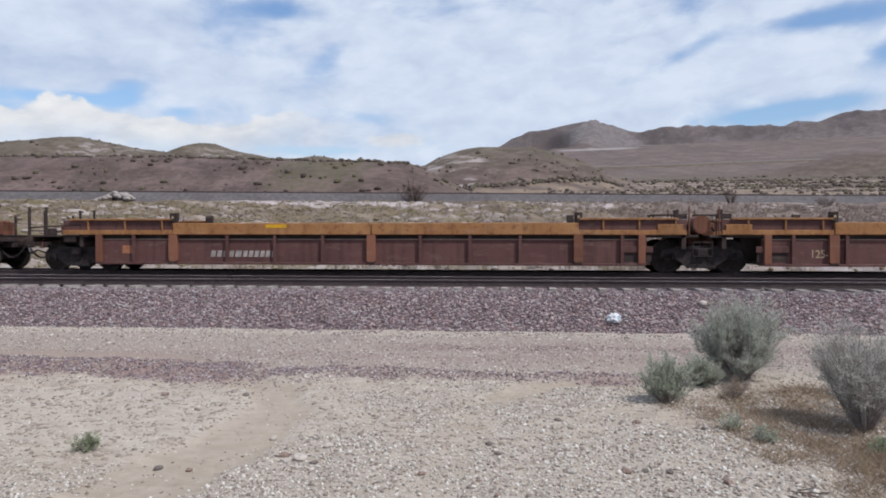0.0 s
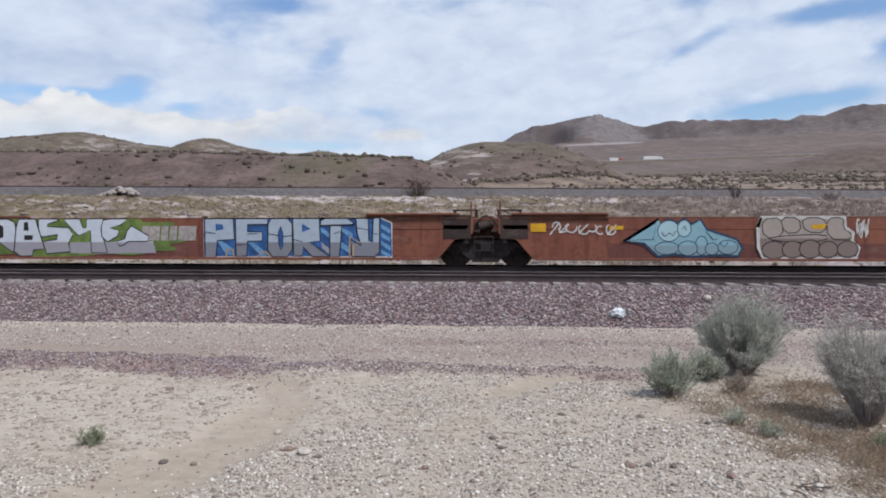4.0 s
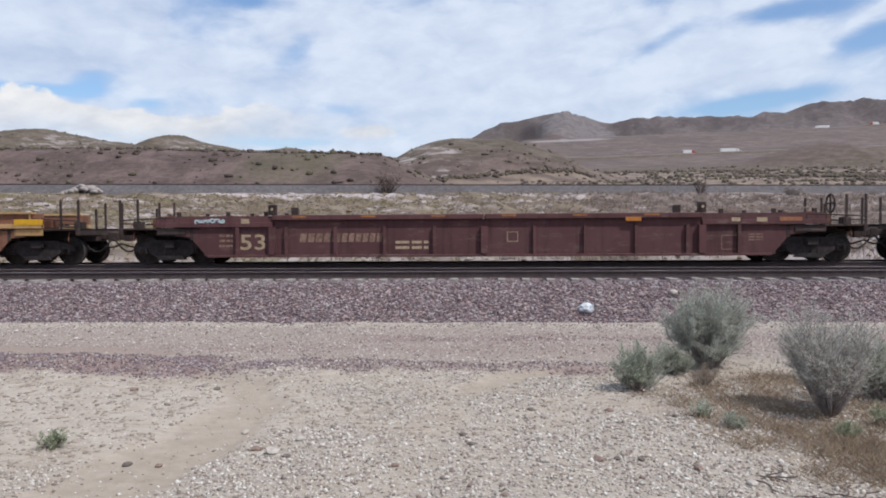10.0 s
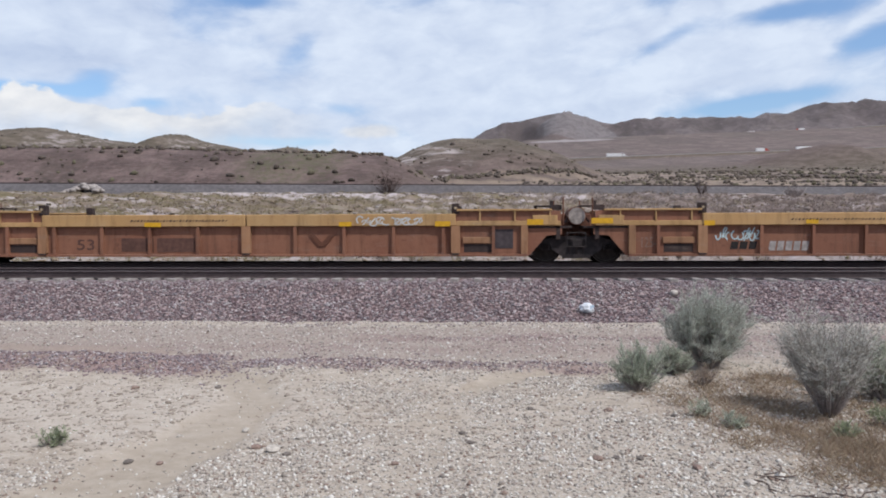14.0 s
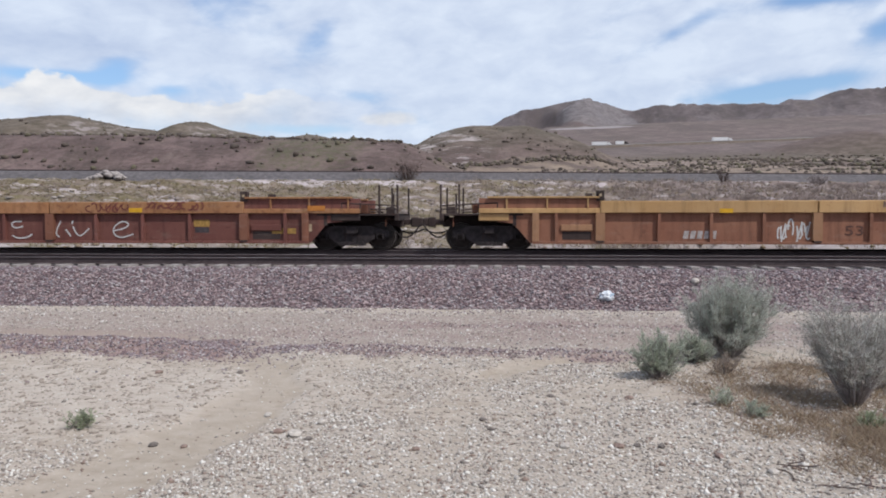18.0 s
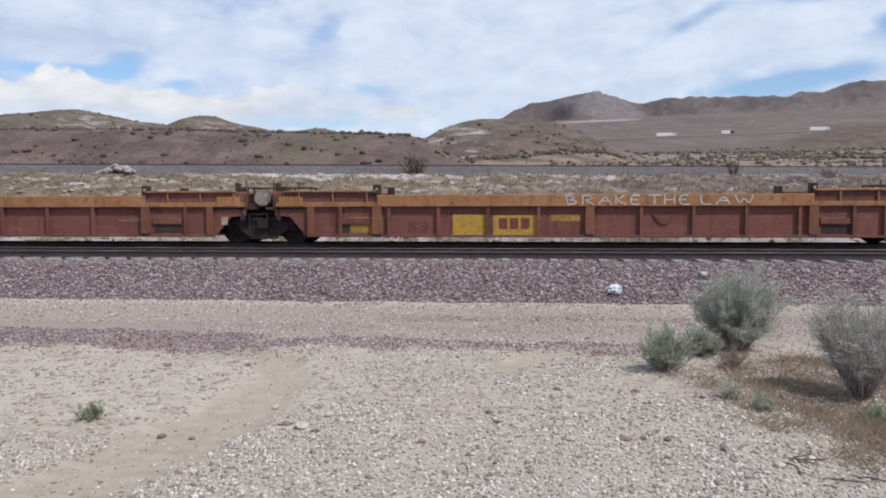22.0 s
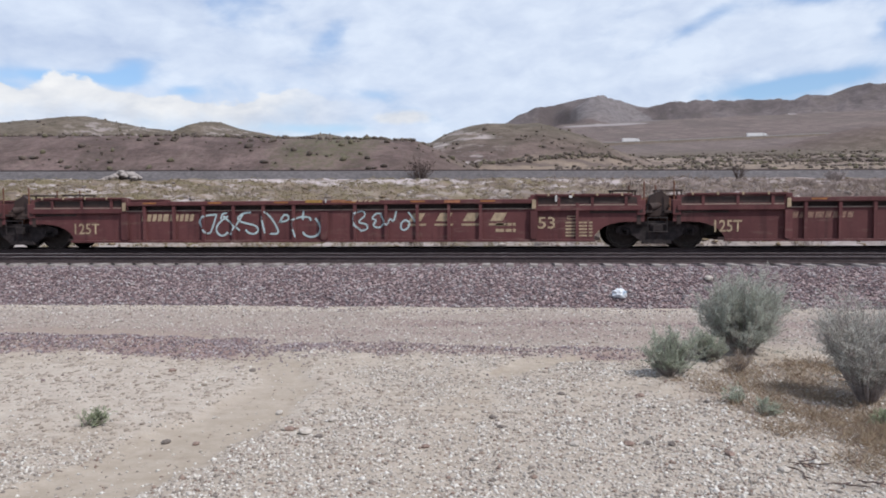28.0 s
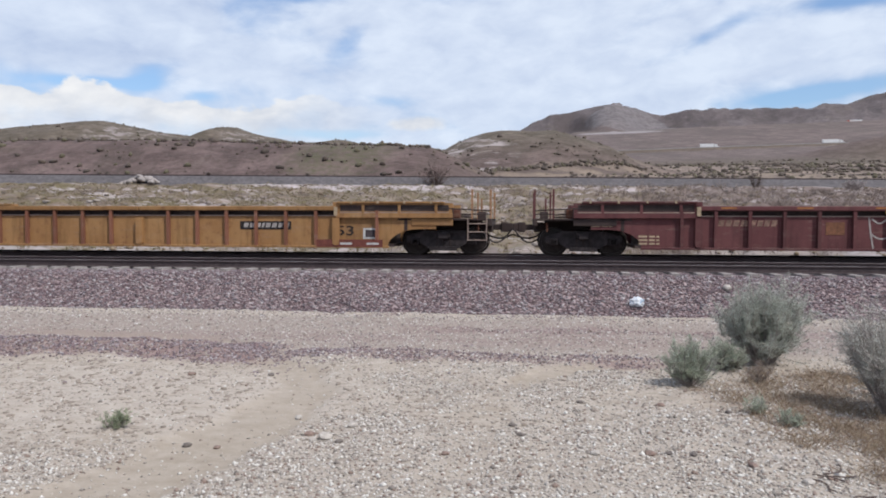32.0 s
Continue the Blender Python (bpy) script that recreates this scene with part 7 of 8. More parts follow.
BRAKE += [[(67, 0), (77, 0)], [(72, 0), (72, 10)], [(80, 0), (80, 10)], [(88, 0), (88, 10)], [(80, 5), (88, 5)], [(99, 0), (92, 0), (92, 10), (100, 10)], [(92, 5), (97, 5)], [(109, 0), (109, 10), (118, 10)], [(121, 10), (127, 0), (132, 10)], [(123, 6), (130, 6)], [(136, 0), (139, 10), (143, 3), (147, 10), (150, 0)]]


def soft_line(line, times=2):
    for _ in range(times):
        line = [line[0]] + [q for a, b in zip(line, line[1:]) for q in ((0.75 * a[0] + 0.25 * b[0], 0.75 * a[1] + 0.25 * b[1]), (0.25 * a[0] + 0.75 * b[0], 0.25 * a[1] + 0.75 * b[1]))] + [line[-1]]
    return line


def boxed(lines):
    """A drawing brought into the unit box, with its z upwards."""
    xs, ys = [p[0] for q in lines for p in q], [p[1] for q in lines for p in q]
    return [[((p[0] - min(xs)) / (max(xs) - min(xs)), (max(ys) - p[1]) / (max(ys) - min(ys))) for p in soft_line(q, 0 if len(q) < 3 else 2)] for q in lines]



def over_posts(car, lines, width, mat, y, label):
    """Strokes sprayed along a ribbed side: they run over the posts as well as the panels."""
    posts = POSTS.get(car.name, ()) if y > -1.37 else ()
    flat, raised = [], []
    for pts in lines:
        fine = []
        for a, b in zip(pts, pts[1:]):
            n = max(1, int(math.hypot(b[0] - a[0], b[1] - a[1]) / 0.03))
            fine += [(a[0] + (b[0] - a[0]) * k / n, a[1] + (b[1] - a[1]) * k / n) for k in range(n)]
        fine.append(pts[-1])
        run, last = [], None
        for q in fine:
            on = any(abs(q[0] - v) < 0.045 for v in posts)
            if last is not None and on != last:
                (raised if last else flat).append(run + [q])
                run = []
            run.append(q)
            last = on
        (raised if last else flat).append(run)
    first = ribbon(car, [r for r in flat if len(r) > 1], width, mat, y, label=label)
    raised = [r for r in raised if len(r) > 1]
    if raised:
        ribbon(first, raised, width, mat, -1.4525, "stroke")


COUNT = [0]


def mark(car, kind, x0, x1, z0, z1, y, *rest):
    """One marking on the near side of a car, in a box along x and z, on the surface y."""
    COUNT[0] += 1
    k = COUNT[0]
    if kind == "txt":
        part("lettering", fitted("lettering", rest[0], x0, x1, z0, z1, M[rest[1]], 0.012), None, car, "stencilled lettering", at=pose(0, y, 0))
    elif kind == "bars":
        w = rest[1]
        gap = 0.05
        unit = (x1 - x0 - gap * (len(w) - 1)) / sum(w)
        bars(car, x0, z0, z1 - z0, [q * unit for q in w], rest[0], y, gap)
    elif kind == "patch":
        patch(car, x0, x1, z0, z1, rest[0], y, "tape" if "tape" in rest[0] or rest[0] == "yellow" else "marking")
    elif kind == "cloud":
        sheet(car, blob_outline(x0, x1, z0 + 0.02, z1 - 0.02, 11, 3, 110, 0.16), rest[0], y + 0.001, "graffiti", "green graffiti cloud")
    elif kind == "scrib":
        ribbon(car, scribble(x0, x1, z0, z1, rest[1], k), 0.042, rest[0], y, label="small spray-painted tag")
    elif kind == "hand":
        lines, width, mat, label = rest
        over_posts(car, in_box(boxed(lines), x0, x1, z0, z1), width, mat, y, label)
    elif kind == "lines":
        n = rest[1]
        h = (z1 - z0) / (2 * n - 0.5)
        for q in range(n):
            za = z0 + 2 * q * h
            cuts = [0, 0.42, 0.5, 0.8, 0.86, 1.0] if n > 1 else [0, 0.15, 0.2, 0.38, 0.42, 0.66, 0.7, 1.0]
            for a, b in zip(cuts[::2], cuts[1::2]):
                patch(car, x0 + (x1 - x0) * a, x0 + (x1 - x0) * b, za, za + h, rest[0], y, "data_line")
    elif kind == "frame":
        w = 0.025
        ribbon(car, [[(x0, z0), (x1, z0), (x1, z1), (x0, z1), (x0, z0)]], w, rest[0], y, "marking")
    elif kind == "vee":
        part("hook", prism([(x0, z1), (x0 + 0.16, z1), ((x0 + x1) / 2, z0 + 0.1), (x1 - 0.16, z1), (x1, z1), ((x0 + x1) / 2 + 0.1, z0), ((x0 + x1) / 2 - 0.1, z0)], y - 0.03, y + 0.005), M["end_rust"], car, "welded V-shaped plate")
    elif kind == "logo":
        w = (x1 - x0) / 3
        for q in range(3):
            patch(car, x0 + q * w, x0 + (q + 0.8) * w, z0, z1, rest[0], y, "logo_bar", "plain brown-red bar on yellow")
    elif kind == "wordmark":
        w = (x1 - x0) / 4
        for q in range(4):
            bm = bmesh.new()
            a = x0 + q * w
            zt = z1
            zm = z0 + 0.35 * (z1 - z0)
            bm.faces.new([bm.verts.new(v) for v in ((a, y, zm), (a + 0.45 * w, y, zm), (a + 0.62 * w, y, zt), (a + 0.17 * w, y, zt))])
            bm.faces.new([bm.verts.new(v) for v in ((a - 0.05 * w, y, z0), (a + 0.62 * w, y, z0), (a + 0.66 * w, y, z0 + 0.06), (a - 0.05 * w, y, z0 + 0.06))])
            part("emblem_bar", bm, M[rest[0]], car, "slanted cream emblem bars")


mark(CARS[2], 'scrib', -0.1, 0.24, 0.85, 1.45, -1.408, 'white', 4)
mark(CARS[5], 'scrib', -8.59, -7.69, 1.23, 1.36, -1.452, 'teal_white', 7)
mark(CARS[5], 'patch', -7.17, -6.93, 1.22, 1.36, -1.452, 'cream')
mark(CARS[5], 'patch', 4.06, 4.51, 1.23, 1.35, -1.478, 'orange_tape')
mark(CARS[5], 'patch', 7.07, 7.31, 1.2, 1.31, -1.452, 'cream')
mark(CARS[5], 'patch', 7.78, 8.07, 1.19, 1.31, -1.452, 'cream')
mark(CARS[5], 'patch', 8.42, 9.05, 1.21, 1.32, -1.452, 'faded_orange')
mark(CARS[13], 'patch', -0.56, -0.04, 1.4, 1.48, -1.478, 'yellow_dim')
mark(CARS[13], 'patch', 0.04, 0.09, 1.4, 1.52, -1.478, 'white')
mark(CARS[13], 'patch', 0.23, 0.66, 1.4, 1.48, -1.478, 'faded_orange')
mark(CARS[13], 'bars', 0.86, 1.65, 1.42, 1.47, -1.478, 'cream', [0.2, 0.2, 0.1, 0.2, 0.2])
mark(CARS[13], 'patch', 3.59, 4.06, 1.37, 1.45, -1.478, 'faded_orange')
mark(CARS[13], 'patch', 6.8, 6.86, 1.38, 1.56, -1.478, 'white')
mark(CARS[13], 'patch', 7.2, 7.29, 1.49, 1.56, -1.478, 'white')
mark(CARS[12], 'patch', -2.82, -2.28, 1.49, 1.57, -1.478, 'yellow_dim')
mark(CARS[14], 'patch', -0.24, 0.27, 1.27, 1.36, -1.478, 'yellow_dim')
mark(CARS[14], 'patch', 4.06, 4.46, 1.27, 1.35, -1.478, 'faded_orange')
mark(CARS[0], 'txt', -6.77, -6.14, 0.46, 0.69, -1.357, '125-T', 'cream')
mark(CARS[1], 'bars', -4.07, -2.07, 0.45, 0.64, -1.357, 'stencil', [0.22, 0.22, 0.22, 0.22, 0.3, 0.2, 0.2, 0.2, 0.2, 0.2, 0.2])
mark(CARS[1], 'patch', -6.84, -6.44, 0.55, 0.79, -1.357, 'faded_orange')
mark(CARS[1], 'patch', -2.34, -1.69, 1.32, 1.42, -1.478, 'yellow')
mark(CARS[2], 'bars', 0.79, 3.61, 0.79, 1.07, -1.408, 'stencil', [0.2, 0.2, 0.2, 0.2, 0.3, 0.2, 0.2, 0.2, 0.2, 0.2, 0.2])
mark(CARS[2], 'scrib', -8.59, -6.69, 0.95, 1.33, -1.408, 'white', 7)
mark(CARS[2], 'patch', -9.14, -8.7, 1.05, 1.29, -1.408, 'yellow')
mark(CARS[2], 'patch', -6.88, -6.49, 1.11, 1.22, -1.408, 'yellow')
mark(CARS[2], 'patch', -1.36, -0.92, 1.15, 1.3, -1.408, 'yellow')
mark(CARS[2], 'patch', 7.99, 8.53, 1.14, 1.44, -1.408, 'cream')
mark(CARS[3], 'cloud', -6.55, 0.67, 0.27, 1.54, -1.408, 'green_fill')
mark(CARS[3], 'bars', -0.71, 0.99, 0.79, 1.23, -1.408, 'stencil', [0.5, 0.2, 0.2, 0.5])
mark(CARS[3], 'scrib', -7.59, -6.31, 0.95, 1.35, -1.408, 'white', 6)
mark(CARS[3], 'txt', -8.82, -8.23, 1.27, 1.43, -1.408, '125 T', 'white')
mark(CARS[3], 'patch', -7.96, -7.55, 1.1, 1.23, -1.408, 'orange_tape')
mark(CARS[4], 'bars', -3.55, -0.83, 0.83, 1.08, -1.408, 'stencil', [0.2, 0.2, 0.2, 0.2, 0.3, 0.2, 0.2, 0.2, 0.2, 0.2, 0.2])
mark(CARS[4], 'scrib', -0.02, 0.93, 1.21, 1.44, -1.408, 'white', 6)
mark(CARS[4], 'scrib', -2.39, -1.17, 1.28, 1.58, -1.408, 'green_white', 6)
mark(CARS[4], 'scrib', 1.2, 1.63, 0.51, 0.96, -1.408, 'white', 5)
mark(CARS[4], 'scrib', 7.76, 8.35, 0.38, 0.79, -1.408, 'white', 5)
mark(CARS[4], 'txt', -6.55, -5.89, 0.6, 1.02, -1.408, '53', 'panel_shadow')
mark(CARS[4], 'patch', 9.12, 9.6, 0.85, 1.06, -1.408, 'orange_tape')
mark(CARS[4], 'patch', -5.32, -5.01, 1.15, 1.29, -1.408, 'orange_tape')
mark(CARS[5], 'txt', -7.24, -6.48, 0.44, 0.9, -1.357, '53', 'cream')
mark(CARS[5], 'bars', -5.46, -3.02, 0.66, 0.92, -1.357, 'cream_dim', [0.24, 0.24, 0.24, 0.24, 0.3, 0.2, 0.2, 0.2, 0.2, 0.2, 0.2])
mark(CARS[5], 'lines', -2.61, -1.64, 0.45, 0.73, -1.357, 'cream', 2)
mark(CARS[5], 'frame', 0.67, 0.97, 0.66, 0.93, -1.357, 'cream')
mark(CARS[5], 'lines', -7.87, -7.46, 0.52, 0.94, -1.357, 'cream_dim', 3)
mark(CARS[5], 'frame', 6.82, 7.27, 0.4, 0.8, -1.357, 'cream_dim')
mark(CARS[5], 'lines', 7.58, 7.98, 0.65, 0.87, -1.357, 'cream_dim', 3)
mark(CARS[6], 'scrib', -6.49, -5.25, 0.65, 1.04, -1.357, 'teal_white', 8)
mark(CARS[6], 'bars', -6.1, -5.37, 0.42, 0.64, -1.357, 'black', [0.2, 0.2, 0.2])
mark(CARS[6], 'bars', -5.01, -3.91, 0.38, 0.65, -1.357, 'stencil', [0.2, 0.2, 0.2, 0.2, 0.2])
mark(CARS[6], 'txt', -0.45, 0.09, 0.44, 0.76, -1.357, '53', 'panel_shadow')
mark(CARS[6], 'patch', 4.35, 4.65, 0.4, 0.79, -1.357, 'yellow_dim')
mark(CARS[6], 'patch', 1.97, 2.33, 0.73, 0.95, -1.357, 'white')
mark(CARS[6], 'patch', 6.13, 6.88, 0.33, 0.67, -1.357, 'yellow_dim')
mark(CARS[6], 'txt', -8.62, -8.02, 0.47, 0.78, -1.357, '125-T', 'cream_dim')
mark(CARS[6], 'bars', -4.44, -1.56, 1.25, 1.3, -1.478, 'end_dark', [0.2, 0.12, 0.2, 0.2, 0.1, 0.2, 0.12, 0.2, 0.2, 0.1, 0.2, 0.12, 0.2, 0.2, 0.1, 0.2, 0.12, 0.2, 0.2, 0.1, 0.2, 0.12, 0.2, 0.2, 0.1, 0.2, 0.12, 0.2, 0.2, 0.1])
mark(CARS[6], 'patch', -4.01, -3.67, 1.15, 1.27, -1.478, 'yellow')
mark(CARS[6], 'patch', 1.65, 1.98, 1.15, 1.26, -1.478, 'yellow')
mark(CARS[6], 'patch', 4.58, 4.94, 1.12, 1.25, -1.478, 'yellow')
mark(CARS[6], 'patch', -6.87, -6.56, 1.11, 1.25, -1.478, 'yellow')
mark(CARS[6], 'patch', 7.87, 8.76, 1.22, 1.39, -1.452, 'yellow')
mark(CARS[6], 'patch', -10.07, -9.45, 1.17, 1.33, -1.452, 'yellow')
mark(CARS[7], 'txt', -5.19, -4.65, 0.42, 0.74, -1.357, '53', 'panel_shadow')
mark(CARS[7], 'patch', -3.82, -2.84, 0.37, 0.77, -1.357, 'panel_shadow')
mark(CARS[7], 'patch', -2.73, -1.58, 0.36, 0.77, -1.357, 'panel_shadow')
mark(CARS[7], 'vee', 1.88, 2.62, 0.53, 0.86, -1.357, '')
mark(CARS[7], 'scrib', 3.28, 5.21, 1.14, 1.38, -1.478, 'white', 10)
mark(CARS[7], 'bars', -3.49, -0.59, 1.26, 1.31, -1.478, 'end_dark', [0.2, 0.12, 0.2, 0.2, 0.1, 0.2, 0.12, 0.2, 0.2, 0.1, 0.2, 0.12, 0.2, 0.2, 0.1, 0.2, 0.12, 0.2, 0.2, 0.1, 0.2, 0.12, 0.2, 0.2, 0.1, 0.2, 0.12, 0.2, 0.2, 0.1])
mark(CARS[7], 'patch', -3.06, -2.55, 1.11, 1.24, -1.478, 'yellow')
mark(CARS[7], 'patch', 2.78, 3.15, 1.11, 1.24, -1.478, 'yellow')
mark(CARS[7], 'patch', 5.6, 6.05, 1.1, 1.25, -1.478, 'yellow')
mark(CARS[7], 'patch', 8.28, 8.75, 1.14, 1.3, -1.452, 'yellow')
mark(CARS[7], 'patch', 7.28, 7.88, 0.45, 1.01, -1.357, 'slate')
mark(CARS[8], 'scrib', -0.22, 0.68, 0.29, 0.89, -1.357, 'white', 8)
mark(CARS[8], 'bars', -2.85, -1.93, 0.38, 0.6, -1.357, 'stencil', [0.2, 0.2, 0.2, 0.2, 0.2])
mark(CARS[8], 'txt', 1.63, 2.14, 0.47, 0.75, -1.357, '53', 'panel_shadow')
mark(CARS[8], 'patch', 2.6, 3.71, 1.28, 1.43, -1.478, 'cream_dim')
mark(CARS[8], 'patch', -1.86, -1.48, 1.12, 1.24, -1.478, 'yellow')
mark(CARS[8], 'patch', 6.81, 7.09, 1.13, 1.27, -1.478, 'yellow')
mark(CARS[8], 'patch', 9.35, 9.73, 1.16, 1.32, -1.452, 'yellow')
mark(CARS[9], 'hand', -4.86, 1.75, 0.36, 0.90, -1.357, GLYPHS, 0.042, 'white', "white spray-painted signs")
mark(CARS[9], 'patch', 3.63, 4.12, 0.72, 0.92, -1.357, 'yellow_dim')
mark(CARS[9], 'patch', 3.66, 4.1, 0.54, 0.7, -1.357, 'slate')
mark(CARS[9], 'patch', -3.23, -2.71, 0.69, 0.86, -1.357, 'yellow_dim')
mark(CARS[9], 'scrib', 0.34, 1.6, 1.15, 1.44, -1.478, 'red_mark', 8)
mark(CARS[9], 'scrib', 2.18, 3.98, 1.21, 1.44, -1.478, 'red_mark', 10)
mark(CARS[9], 'patch', 1.68, 2.09, 1.15, 1.28, -1.478, 'yellow')
mark(CARS[9], 'patch', 6.03, 6.76, 0.51, 0.67, -1.357, 'yellow_dim')
mark(CARS[9], 'patch', 7.03, 7.24, 0.58, 0.79, -1.357, 'cream')
mark(CARS[9], 'patch', 7.14, 7.66, 1.19, 1.34, -1.452, 'orange_tape')
mark(CARS[10], 'patch', -3.96, -2.92, 0.24, 0.88, -1.357, 'yellow_panel')
mark(CARS[10], 'patch', -2.78, -1.5, 0.22, 0.86, -1.357, 'yellow_panel')
mark(CARS[10], 'logo', -2.62, -1.66, 0.46, 0.78, -1.36, 'red_mark')
mark(CARS[10], 'patch', -1.11, -0.27, 0.69, 0.87, -1.357, 'yellow_dim')
mark(CARS[10], 'hand', -0.7, 4.53, 1.17, 1.43, -1.478, BRAKE, 0.034, 'white', "thin hand-painted words")
mark(CARS[10], 'vee', 1.77, 2.43, 0.61, 0.89, -1.357, '')
mark(CARS[10], 'txt', -5.3, -4.69, 0.39, 0.66, -1.357, '53', 'panel_shadow')
mark(CARS[10], 'patch', -7.02, -6.05, 0.34, 0.81, -1.357, 'yellow_dim')
mark(CARS[10], 'patch', 8.12, 8.32, 0.37, 0.58, -1.357, 'cream')
mark(CARS[11], 'hand', -3.77, -1.75, 1.15, 1.45, -1.478, TRIOX, 0.06, 'teal_white', "pale aqua graffiti tag on the top chord")
mark(CARS[11], 'bars', -2.88, -1.78, 0.39, 0.66, -1.357, 'panel_shadow', [0.2, 0.2, 0.2, 0.2, 0.2, 0.2, 0.2, 0.2])
mark(CARS[11], 'patch', -1.36, -0.5, 0.75, 0.9, -1.357, 'cream')
mark(CARS[11], 'txt', 1.67, 2.17, 0.48, 0.74, -1.357, '53', 'panel_shadow')
mark(CARS[11], 'patch', -2.97, -1.74, 0.31, 0.76, -1.354, 'slate')
mark(CARS[11], 'patch', -7.09, -6.88, 0.56, 0.79, -1.357, 'cream')
mark(CARS[11], 'patch', 6.02, 6.87, 0.68, 0.76, -1.357, 'cream_dim')
mark(CARS[11], 'patch', 9.24, 9.44, 0.58, 0.82, -1.357, 'cream')
mark(CARS[12], 'hand', -4.02, 1.05, 0.36, 1.17, -1.357, CASMO, 0.06, 'teal_white', "pale spray-painted letters and a heart")
mark(CARS[12], 'wordmark', 1.24, 4.55, 0.74, 1.11, -1.357, 'cream')
mark(CARS[12], 'txt', 5.24, 5.75, 0.6, 0.98, -1.357, '53', 'cream')
mark(CARS[12], 'bars', -6.8, -5.15, 0.88, 1.05, -1.357, 'cream_dim', [0.22, 0.22, 0.22, 0.3, 0.2, 0.2, 0.2, 0.2])
mark(CARS[12], 'lines', 4.02, 4.65, 0.52, 0.78, -1.357, 'cream', 2)
mark(CARS[12], 'txt', -8.9, -8.14, 0.49, 0.83, -1.357, '125T', 'cream')
mark(CARS[12], 'patch', 7.05, 7.24, 0.62, 0.85, -1.357, 'cream')
mark(CARS[13], 'hand', -3.88, -0.12, 0.36, 1.17, -1.357, SCRIPT, 0.055, 'teal_white', "looping pale aqua graffiti script")
mark(CARS[13], 'hand', 0.85, 2.72, 0.54, 1.17, -1.357, TAG_B, 0.05, 'teal_white', "small pale aqua graffiti tag")
mark(CARS[13], 'wordmark', 2.53, 5.73, 0.7, 1.07, -1.357, 'cream')
mark(CARS[13], 'txt', 6.32, 6.81, 0.6, 0.94, -1.357, '53', 'cream')
mark(CARS[13], 'txt', -7.87, -7.07, 0.48, 0.81, -1.357, '125T', 'cream')
mark(CARS[13], 'bars', -5.71, -4.08, 0.87, 1.08, -1.357, 'cream', [0.22, 0.22, 0.22, 0.22, 0.3, 0.2, 0.2, 0.2, 0.2, 0.2])
mark(CARS[13], 'lines', 5.09, 5.67, 0.51, 0.82, -1.357, 'cream', 2)
mark(CARS[13], 'lines', 7.11, 7.88, 0.37, 0.82, -1.357, 'cream', 5)
mark(CARS[13], 'frame', 7.17, 7.38, 0.88, 0.96, -1.357, 'cream')
mark(CARS[14], 'hand', -0.62, 3.0, 0.29, 1.17, -1.357, FREDS, 0.045, 'stencil', "thin white spray-painted tag")
mark(CARS[14], 'wordmark', 3.3, 6.73, 0.72, 1.08, -1.357, 'cream')
mark(CARS[14], 'txt', 7.35, 7.84, 0.58, 0.92, -1.357, '53', 'cream')
mark(CARS[14], 'bars', -4.66, -3.08, 0.9, 1.07, -1.357, 'cream_dim', [0.22, 0.22, 0.22, 0.3, 0.2, 0.2, 0.2, 0.2])
mark(CARS[14], 'lines', 6.13, 6.7, 0.51, 0.84, -1.357, 'cream', 2)
mark(CARS[14], 'patch', -1.75, -1.25, 0.67, 1.02, -1.357, 'yellow_faint')
mark(CARS[14], 'patch', 9.14, 9.34, 0.62, 0.86, -1.357, 'cream')
mark(CARS[14], 'lines', -8.19, -7.6, 0.87, 1.0, -1.357, 'cream', 2)
mark(CARS[14], 'lines', -6.85, -6.27, 0.37, 0.65, -1.357, 'cream', 3)
mark(CARS[15], 'txt', 6.2, 6.72, 0.59, 0.88, -1.357, '53', 'black')
mark(CARS[15], 'patch', 3.2, 4.8, 0.76, 1.01, -1.357, 'black')
mark(CARS[15], 'bars', 3.3, 4.71, 0.82, 0.96, -1.36, 'stencil', [0.2, 0.2, 0.2, 0.1, 0.2, 0.2, 0.2, 0.2])
mark(CARS[15], 'patch', 7.01, 7.48, 0.49, 0.81, -1.357, 'white')
mark(CARS[15], 'patch', 7.08, 7.41, 0.54, 0.76, -1.36, 'slate')
mark(CARS[15], 'patch', 5.61, 7.62, 0.25, 0.47, -1.456, 'red_mark')
mark(CARS[15], 'patch', 6.33, 6.69, 0.32, 0.38, -1.46, 'white')
mark(CARS[15], 'patch', 7.14, 7.5, 0.32, 0.38, -1.46, 'white')
shape(CARS[4], [(1.79, 0.85), (1.93, 0.99), (2.1, 1.01), (2.29, 1.26), (2.38, 1.45), (7.14, 1.45), (7.19, 1.26), (7.78, 1.26), (7.72, 0.28), (2.59, 0.28), (2.46, 0.46), (2.21, 0.63), (1.93, 0.57), (1.79, 0.74)], 'white', 'slate', 0.02, 0)
shape(CARS[4], oval(2.0, 0.84, 0.08, 0.11), 'navy_fill', '', 0.03)
shape(CARS[4], [(2.43, 1.45), (2.99, 1.45), (2.93, 1.15), (2.87, 1.04), (2.7, 1.2), (2.51, 0.96), (2.79, 0.74), (2.92, 0.68), (2.85, 0.28), (2.62, 0.28), (2.57, 0.54), (2.18, 0.82), (2.32, 1.21)], 'navy_fill', 'white', 0.035, 0)
